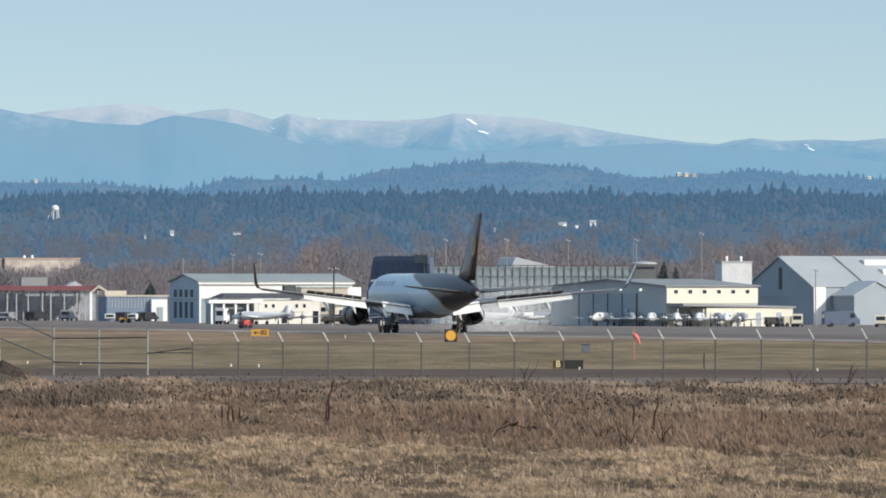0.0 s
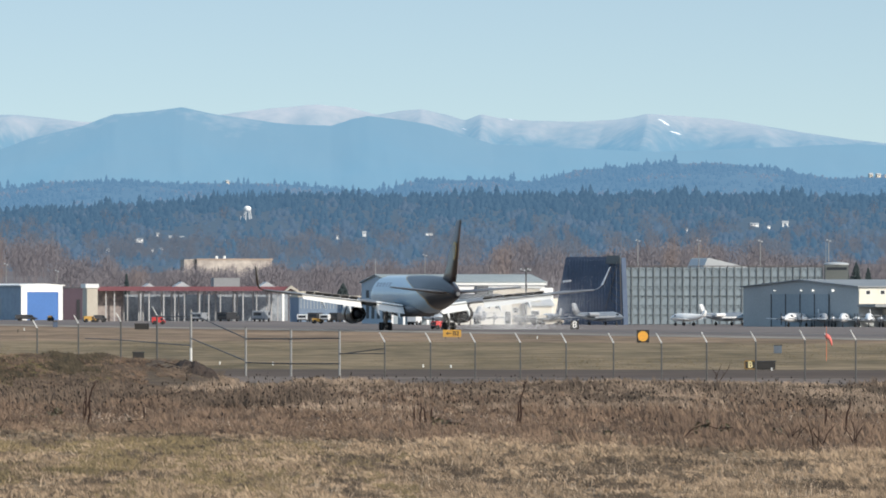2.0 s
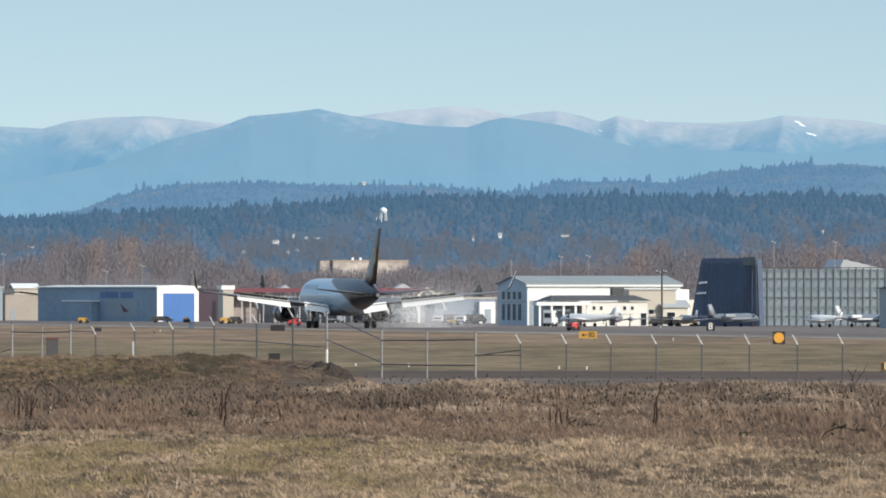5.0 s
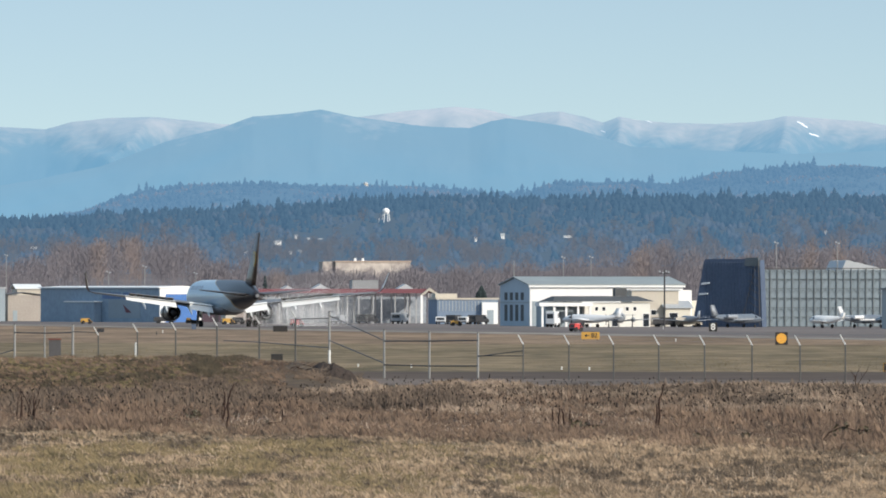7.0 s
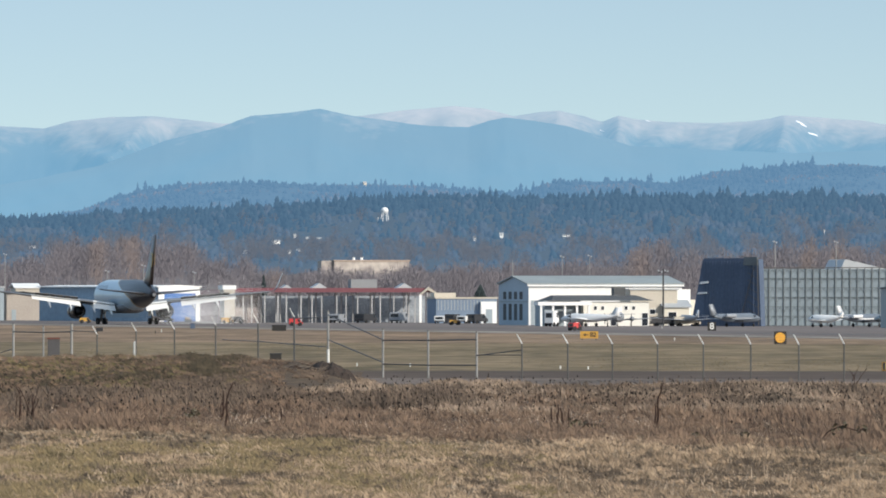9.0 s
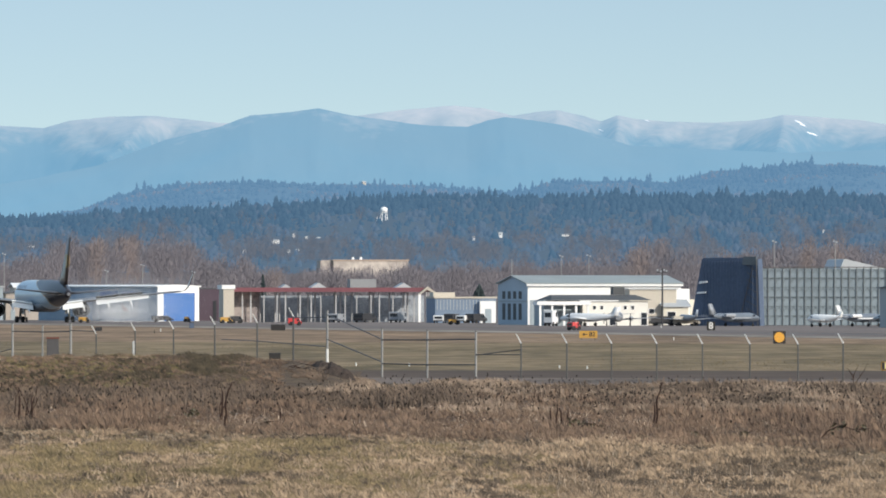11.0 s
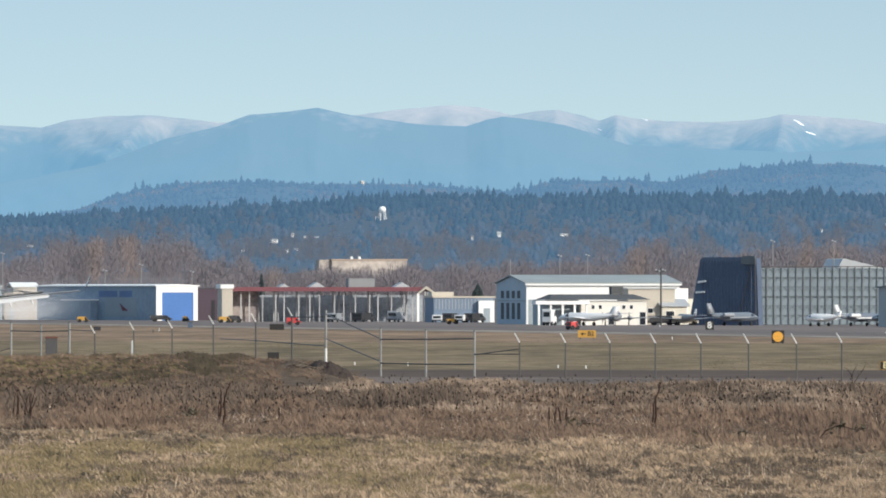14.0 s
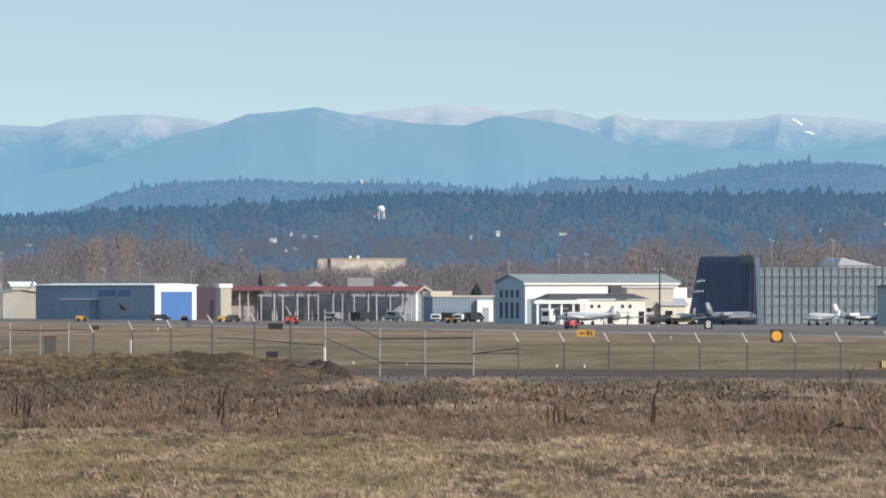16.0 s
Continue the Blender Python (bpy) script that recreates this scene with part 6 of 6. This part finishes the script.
s = sign_at("taxiway_sign", 1039, 601, "yellow taxiway sign with black arrow and letters on short legs")
part("board", block(-1.08, 1.08, -0.12, 0.12, 0.22, 1.08), M_YELLOW, s)
bm = bmesh.new()
prism(bm, [(-0.75, 0.65), (-0.45, 0.85), (-0.45, 0.7), (-0.1, 0.7), (-0.1, 0.6), (-0.45, 0.6), (-0.45, 0.45)], -0.15, -0.124)
part("arrow", bm, M_BLACK, s)
letters("B2", 0.72, pose(0.45, -0.13, 0.65, 90), s, M_BLACK)
legs(s, (-0.8, 0.8), 0.22)

s = sign_at("disc_marker", 1377, 609, "orange-yellow disc on a black square board")
part("board", block(-0.68, 0.68, -0.05, 0.05, 0.10, 1.46), M_BLACK, s)
bm = bmesh.new()
tube(bm, (0, -0.054, 0.78), (0, -0.09, 0.78), 0.56, 0.56, 24)
part("disc", bm, M_ORANGE, s, "orange-yellow disc")
legs(s, (-0.5, 0.5), 0.16)

s = sign_at("distance_marker", 1256, 585, "black distance board with a white number eight")
part("board", block(-0.62, 0.62, -0.1, 0.1, 0.1, 1.35), M_BLACK, s)
letters("8", 1.35, pose(0, -0.11, 0.72, 90), s, M_PAINT)
legs(s, (-0.4, 0.4), 0.1)

M_PALEYELLOW = mat("pale_yellow_lettering", (0.82, 0.70, 0.36, 1), 0.6)
s = sign_at("runway_sign", 1567, 657, "black sign with a yellow bordered letter")
part("board", block(-0.42, 0.42, -0.1, 0.1, 0.08, 0.72), M_BLACK, s)
letters("B", 0.62, pose(0.0, -0.11, 0.40, 90), s, M_PALEYELLOW)
for x0, x1, z0, z1 in ((-0.40, -0.37, 0.1, 0.7), (0.37, 0.40, 0.1, 0.7), (-0.365, 0.365, 0.67, 0.70), (-0.365, 0.365, 0.1, 0.13)):
    part("border", block(x0, x1, -0.125, -0.104, z0, z1), M_YELLOW, s)
legs(s, (-0.3, 0.3), 0.08)


M_RUST = mat("rusty_lid", (0.16, 0.06, 0.045, 1), 0.8)


def cabinet(name, b, e, w, h, material, label, depth=0.5):
    p = spot(b, e)
    ob = thing(name, pose(p.x, p.y, 0), label, "cabinet")
    part("body", block(-w / 2, w / 2, 0, depth, 0.08, h), material, ob)
    part("lid", block(-w / 2 - 0.04, w / 2 + 0.04, -0.04, depth + 0.04, h + 0.002, h + 0.14 if name == "equipment_cabinet" else h + 0.08), M_RUST if name == "equipment_cabinet" else M_DARKSTEEL, ob)
    part("plinth", block(-w / 2 + 0.05, w / 2 - 0.05, 0.05, depth - 0.05, 0, 0.078), M_RUNWAY, ob)
    part("door_panel", block(-w / 2 + 0.08, w / 2 - 0.08, -0.02, -0.003, 0.16, h - 0.1), material, ob)


cabinet("sign_back", 1595, 657, 1.35, 0.62, M_BLACK, "black back of a low airfield sign")
cabinet("sign_back", 490, 585, 2.1, 0.85, M_BLACK, "black back of a low airfield sign")
cabinet("sign_back", 484, 637, 0.95, 0.55, M_BLACK, "dark low box in the infield")
cabinet("equipment_cabinet", 91, 636, 1.0, 1.75, mat("dull_cabinet_paint", (0.085, 0.083, 0.088, 1), 0.7), "grey equipment cabinet with a rusty lid")
cabinet("sign_back", 1616, 628, 0.7, 0.75, mat("dull_blue_board", (0.12, 0.15, 0.19, 1), 0.6), "small blue-grey board in the infield")
cabinet("utility_bin", 337, 581, 0.7, 0.9, M_GREDARK, "blue-grey utility box on the grass")
cabinet("utility_bin", 172, 586, 1.0, 0.55, M_DARKSTEEL, "dark low utility box")


def stake(b, e, top, r, material, label):
    p = spot(b, e)
    h = height(top, p.y)
    ob = thing("marker_post", pose(p.x, p.y, 0), label, "marker", "marker posts")
    bm = bmesh.new()
    tube(bm, (0, 0, 0), (0, 0, h * 0.92), r, r, 8)
    part("shaft", bm, material, ob)
    bm = bmesh.new()
    tube(bm, (0, 0, h * 0.92), (0, 0, h), r * 1.05, r * 0.5, 8)
    part("cap", bm, material, ob)


stake(235, 636, 603, 0.14, M_PAINT, "thick white marker post behind the bank")
stake(1826, 656, 627, 0.05, M_BLACK, "thin dark stake with a pale foot")
for b, e in ((988, 652), (1037, 653), (628, 647), (722, 648), (1605, 658), (2027, 660), (1190, 602), (1168, 580), (271, 590), (282, 587)):
    stake(b, e, e - 6, 0.055, M_PAINT if b != 271 else M_BLACK, "small edge light on a stub")
bm = bmesh.new()
p0 = Vector((east(577, fence_d(577) - 0.12), fence_d(577) - 0.12, 0.9))
tube(bm, p0, p0 + Vector((0, 0, 0.9)), 0.09, 0.09, 8)
part("white_sleeve", bm, M_PAINT, fence, "white painted sleeve")

p = spot(1702, 641)
ws = thing("windsock", pose(p.x, p.y, 0), "limp orange windsock on an orange pole", "windsock")
bm = bmesh.new()
tube(bm, (0, 0, 0), (0, 0, 2.85), 0.022, 0.018, 8)
part("pole", bm, mat("orange_pole_paint", (0.75, 0.22, 0.10, 1), 0.6), ws)
bm = bmesh.new()
loft(bm, [[(x + r * 0.35 * math.sin(a), -0.05 + r * math.cos(a), z + r * math.sin(a)) for a in [k * math.tau / 10 for k in range(10)]] for x, z, r in ((-0.08, 2.12, 0.17), (0.06, 2.04, 0.19), (0.22, 1.92, 0.18), (0.34, 1.70, 0.17), (0.42, 1.46, 0.14), (0.46, 1.32, 0.09))])
part("sock", bm, M_SOCK, ws)
bm = bmesh.new()
tube(bm, (-0.02, -0.05, 1.93), (-0.14, -0.05, 2.31), 0.022, 0.022, 6)
part("hoop", bm, M_WHITE, ws)


# ---- parked aircraft and vehicles ----
def wheel_mesh(bm, x, y, z, r, w):
    return tube(bm, (x - w / 2, y, z), (x + w / 2, y, z), r, r, 12)


def light_plane(b, d, turn, length, span, paint, trim, label, twin=True, t_tail=False, jetlike=False, name="parked_airplane", line=None, fat=1.0):
    """A small aircraft on its wheels; its nose points along its own +y."""
    ob = thing(name, stand(b, d, turn, 0.04), label, "airplane", "parked aircraft")
    L, r = length, length * (0.05 if jetlike else 0.06) * fat
    zc = r + 0.75
    bm = bmesh.new()
    loft(bm, [[(r * k * math.cos(a), y * L, zc + dz * r + r * k * 1.1 * math.sin(a)) for a in [q * math.tau / 14 for q in range(14)]] for y, k, dz in ((0.5, 0.05, -0.3), (0.46, 0.45, -0.2), (0.38, 0.8, -0.05), (0.28, 1, 0.08), (0.0, 1, 0.0), (-0.15, 0.9, 0.05), (-0.35, 0.5, 0.3), (-0.5, 0.12, 0.5))])
    fu = part("fuselage", bm, paint, ob)
    bm = bmesh.new()
    loft(bm, [[(r * 1.02 * k * math.cos(a), y * L, zc + r * 0.35 + r * k * 0.5 * math.sin(a)) for a in [q * math.tau / 10 for q in range(10)]] for y, k in ((0.36, 0.78), (0.33, 0.95), (0.30, 1.0))], smooth=False)
    part("windscreen", bm, M_GLASS, fu)
    wz = zc - r * 0.6
    for s in (-1, 1):
        bm = bmesh.new()
        loft(bm, [foil(s * x, le, te, z, t) for x, le, te, z, t in ((r * 0.4, L * 0.10, -L * 0.08, wz, 0.25), (span / 2, L * (0.0 if jetlike else 0.07), -L * 0.06, wz + span * 0.03, 0.1))])
        part("wing", bm, paint, ob)
        bm = bmesh.new()
        tz = zc + (L * 0.16 if t_tail else r * 0.6)
        loft(bm, [foil(s * x, le, te, tz, 0.08) for x, le, te in ((0.05, -L * 0.42, -L * 0.51), (span * 0.17, -L * 0.46, -L * 0.51))])
        part("tailplane", bm, paint, ob)
        if jetlike:
            bm = bmesh.new()
            tube(bm, (s * r * 1.7, -L * 0.12, zc + r * 0.5), (s * r * 1.7, -L * 0.30, zc + r * 0.5), r * 0.5, r * 0.4, 12)
            part("engine", bm, trim, ob)
        elif twin:
            bm = bmesh.new()
            x = s * span * 0.17
            loft(bm, [[(x + k * 0.42 * math.cos(a), y, wz + 0.2 + k * 0.42 * math.sin(a)) for a in [q * math.tau / 10 for q in range(10)]] for y, k in ((L * 0.22, 0.3), (L * 0.19, 0.9), (L * 0.1, 1), (-L * 0.06, 0.3))])
            en = part("engine", bm, paint, ob)
            bm = bmesh.new()
            box(bm, x - 0.05, x + 0.05, L * 0.225, L * 0.24, wz - 0.7, wz + 1.1), box(bm, x - 0.9, x + 0.9, L * 0.228, L * 0.238, wz + 0.15, wz + 0.25)
            part("propeller", bm, M_DARKSTEEL, en)
        bm = bmesh.new()
        x = s * span * 0.15
        tube(bm, (x, -L * 0.02, 0.3), (x, -L * 0.02, wz), 0.06, 0.06, 6)
        gear = part("gear_leg", bm, M_STEEL, ob)
        bm = bmesh.new()
        part("wheel", wheel_mesh(bm, x, -L * 0.02, 0.3, 0.3, 0.18), M_RUBBER, gear)
    bm = bmesh.new()
    tube(bm, (0, L * 0.36, 0.25), (0, L * 0.36, zc - r * 0.5), 0.05, 0.05, 6)
    gear = part("gear_leg", bm, M_STEEL, ob)
    bm = bmesh.new()
    part("wheel", wheel_mesh(bm, 0, L * 0.36, 0.25, 0.25, 0.15), M_RUBBER, gear)
    bm = bmesh.new()
    loft(bm, [[(w, y, z) for y, w in ((le, 0), ((le + te) / 2, 0.07), (te, 0), ((le + te) / 2, -0.07))] for le, te, z in ((-L * 0.34, -L * 0.5, zc + r * 0.4), (-L * 0.44, -L * 0.53, zc + L * 0.16))])
    part("fin", bm, trim, ob)
    bm = bmesh.new()
    loft(bm, [[(r * 1.015 * k * math.cos(a), y * L, zc + r * 1.1 * k * math.sin(a)) for a in (-0.25, 0.05)] + [(r * 0.9 * k, y * L, zc)] for y, k in ((0.27, 1), (0.0, 1), (-0.14, 0.91))], smooth=False)
    part("cheat_line", bm, line or trim, fu)
    return ob


M_PALEGREY = mat("pale_grey_aircraft_paint", (0.31, 0.33, 0.36, 1), 0.4, spread=0.15)
M_JETGREY = mat("dull_blue_grey_aircraft_paint", (0.15, 0.18, 0.22, 1), 0.4, spread=0.15)
M_AIRWHITE = mat("white_aircraft_paint", (0.74, 0.75, 0.76, 1), 0.35, spread=0.08)
light_plane(1040, 1772, 60, 11, 12, M_AIRWHITE, M_AIRWHITE, "white twin propeller commuter plane with a red stripe", line=M_RED)
light_plane(1092, 1776, 175, 11, 13, M_PALEGREY, M_AIRWHITE, "pale twin propeller plane parked nose out", fat=1.2)
light_plane(1298, 1765, -38, 14, 11, M_JETGREY, M_PALEGREY, "dull blue-grey business jet before the dark wall", jetlike=True)
light_plane(1457, 1735, 52, 7.0, 9, M_WHITE, M_WHITE, "small white airplane on the apron", twin=False, fat=1.45)
light_plane(1522, 1750, -40, 13, 11, M_JETGREY, M_AIRWHITE, "dull blue-grey business jet with a white tail", jetlike=True)
light_plane(1590, 1745, 40, 13, 11, M_SLATE, M_PALEGREY, "blue-grey business jet on the apron", jetlike=True)
light_plane(1215, 1790, 20, 9, 11, M_PALEGREY, M_AIRWHITE, "small pale airplane beside the dark wall", twin=False)
for i, (b, d, turn) in enumerate(((1650, 1690, 150), (1694, 1685, 185), (1735, 1680, 170), (1757, 1690, 190), (1778, 1672, 175), (1798, 1685, 188), (1820, 1668, 170), (1845, 1680, 192), (1868, 1662, 172), (1892, 1678, 185))):
    light_plane(b, d, turn, 8.5, 10.5, M_PALEGREY if i % 2 else M_AIRWHITE, M_AIRWHITE, "small pale propeller airplane parked nose out", twin=i % 2 == 0, fat=1.3)


def van(b, d, turn, w, l, h, paint, label, cab=0.3, name="parked_van"):
    ob = thing(name, stand(b, d, turn, 0.04), label, "vehicle", "parked vehicles")
    bm = bmesh.new()
    prism(bm, [(0, 0.35), (l, 0.35), (l, h * 0.5), (l - cab * l * 0.25, h * 0.58), (l - cab * l * 0.6, h), (0.08, h), (0, h - 0.1)], 0, w)
    part("body", bm, paint, ob)
    part("side_window", block(l - cab * l * 0.95, l - cab * l * 0.5, -0.02, -0.003, h * 0.58, h * 0.88), M_GLASS, ob)
    part("rear_window", block(-0.02, -0.003, 0.2, w - 0.2, h * 0.55, h * 0.85), M_GLASS, ob)
    part("bumper", block(-0.08, -0.022, 0.05, w - 0.05, 0.35, 0.55), M_DARKSTEEL, ob)
    for x in (l * 0.2, l * 0.8):
        for y in (0.08, w - 0.08):
            bm = bmesh.new()
            tube(bm, (x, y - 0.1, 0.34), (x, y + 0.1, 0.34), 0.34, 0.34, 12)
            part("wheel", bm, M_RUBBER, ob)


van(2001, 1650, 86, 1.7, 4.5, 2.0, M_CREAM, "cream van on the apron")
van(2040, 1652, 8, 2.2, 5.6, 2.4, M_GREDARK, "dark blue truck by the big hangar")
van(1938, 1655, 12, 1.8, 2.4, 1.5, M_DARKSTEEL, "dark small car on the apron", 0.45, "parked_car")
van(1968, 1650, 20, 1.8, 2.8, 1.6, M_BEIGE, "tan small car on the apron", 0.45, "parked_car")
van(2150, 1640, 80, 1.8, 4.2, 1.9, M_CREAM, "cream van by the big hangar")
van(703, 1975, 70, 1.9, 4.6, 2.0, M_PALEGREY, "pale grey van under the red shelter")
van(640, 1985, 60, 2.0, 5, 1.7, M_DARKSTEEL, "dark van under the red shelter")
van(596, 1985, 75, 2.0, 5, 1.6, M_PALEGREY, "pale grey car under the red shelter")
for i, b in enumerate((782, 800, 820, 836)):
    van(b, 1945, 80 - 8 * i, 1.8, 4.4, 1.4 + 0.3 * (i % 2), (M_AIRWHITE, M_DARKSTEEL)[i % 2], "parked car before the low blue building", 0.45, "parked_car")
van(137, 1960, 5, 1.6, 2.1, 1.05, M_YELLOW, "low yellow baggage tug on the apron", 0.4, "airport_tug")
van(792, 1855, 8, 1.6, 2.0, 0.9, M_YELLOW, "low yellow baggage tug on the apron", 0.4, "airport_tug")
van(388, 1930, 10, 1.6, 2.2, 1.1, M_YELLOW, "yellow ground tractor by the beige block", 0.4, "airport_tug")
van(407, 1935, 10, 1.7, 2.2, 1.3, M_DARKSTEEL, "dark ground tractor beside a yellow one", 0.4, "airport_tug")
van(508, 1800, 5, 1.9, 2.3, 1.25, M_RED, "small red airfield vehicle beside the runway", 0.4, "airport_tug")
van(1011, 1580, 30, 1.5, 1.4, 1.2, M_RED, "small red airfield vehicle beside the runway", 0.4, "airport_tug")
van(268, 2010, 10, 1.8, 4.0, 1.2, M_DARKSTEEL, "dark car by the blue door", 0.45, "parked_car")
van(325, 2010, 10, 1.1, 1.0, 1.0, M_YELLOW, "small yellow cart by the blue door", 0.45, "airport_tug")
van(975, 1785, 60, 1.6, 2.0, 2.6, M_AIRWHITE, "white service cart by the canopy", 0.4, "airport_tug")
van(1150, 1790, 10, 1.8, 4.5, 1.6, M_DARKSTEEL, "dark car by the annex", 0.45, "parked_car")
van(1190, 1790, 10, 1.8, 4.5, 1.6, M_BEIGE, "tan car by the store shed", 0.45, "parked_car")


# ---- thin spray blown up by the engines ----
n = 80000
wide = rng.uniform(0, 1, n) < 0.45
cloud = np.stack([np.where(wide, 15, 12) + rng.normal(0, 1, n) * np.where(wide, 4.6, 3.6), rng.normal(0, 7, n), np.abs(rng.normal(0, 1, n) * np.where(wide, 1.9, 1.2) + np.where(wide, 3.4, 2.0)) + 0.1], 1)
a = rng.uniform(0, math.tau, n)
flake = 0.016 * rng.uniform(0.6, 1.3, n)[:, None]
side = np.stack([np.cos(a), np.sin(a) * 0.3, np.sin(a)], 1) * flake
rise = np.stack([-np.sin(a), 0.3 * np.cos(a), np.cos(a)], 1) * flake
mist = fill_mesh("exhaust_mist", np.stack([cloud - side, cloud + side, cloud + rise * 1.7], 1).reshape(-1, 3), np.arange(3 * n).reshape(-1, 3), mat("water_spray", (0.85, 0.87, 0.9, 1), 0.9), "thin white spray drifting behind the engines", "mist")


n = 30000
cloud = np.stack([rng.normal(0, 9, n), rng.normal(0, 60, n), np.abs(rng.normal(2.0, 2.2, n)) + 0.1], 1)
a = rng.uniform(0, math.tau, n)
flake = 0.011 * rng.uniform(0.6, 1.3, n)[:, None]
side = np.stack([np.cos(a), np.sin(a) * 0.3, np.sin(a)], 1) * flake
rise = np.stack([-np.sin(a), 0.3 * np.cos(a), np.cos(a)], 1) * flake
smoke = fill_mesh("tyre_smoke", np.stack([cloud - side, cloud + side, cloud + rise * 1.7], 1).reshape(-1, 3), np.arange(3 * n).reshape(-1, 3), mat("blue_grey_smoke", (0.42, 0.50, 0.58, 1), 0.9), "thin blue-grey tyre smoke drifting over the runway", "smoke")


# ---- what moves ----
def motions():
    """The jet rolls out along the runway, slowing, and straightens a little."""
    roll = [(0.0, 0.0, 1.4), (0.5, 34.0, 1.0), (1.0, 66.0, 0.65), (1.5, 96.6, 0.5), (2.0, 126.1, 0.2), (2.5, 154.8, 0.1), (3.0, 182.6, 0.1), (3.5, 209.6, 0.1), (4.0, 236.0, 0.5), (4.5, 260.3, 1.0), (5.7, 323.2, 1.2), (7.0, 391.2, 1.2), (7.5, 418.6, 1.1), (8.0, 443.1, 0.8), (8.5, 464.5, 0.5), (9.0, 486.0, 0.2), (10.3, 544.6, -0.1), (11.5, 593.5, -0.1), (12.0, 611.3, -0.1), (12.5, 629.4, -0.1), (13.0, 647.1, -0.1), (14.0, 685.2, -0.1), (14.5, 704.3, -0.1), (15.5, 735.9, -0.1), (16.0, 749.5, -0.1)]
    walk(jet, [(t, PATH @ pose(0, s, 0.05, 0, 0, turn)) for t, s, turn in roll])
    trail = [(0.0, 14.0), (1.0, 6.0), (2.0, 0.0), (4.0, -3.0), (16.0, -6.0)]
    walk(mist, [(t, PATH @ pose(0, s + float(np.interp(t, *zip(*trail))), 0.05, 0, 0, turn)) for t, s, turn in roll])
    walk(smoke, [(0.0, PATH @ pose(38, -130, 0)), (16.0, PATH @ pose(46, -146, 0))])


motions()
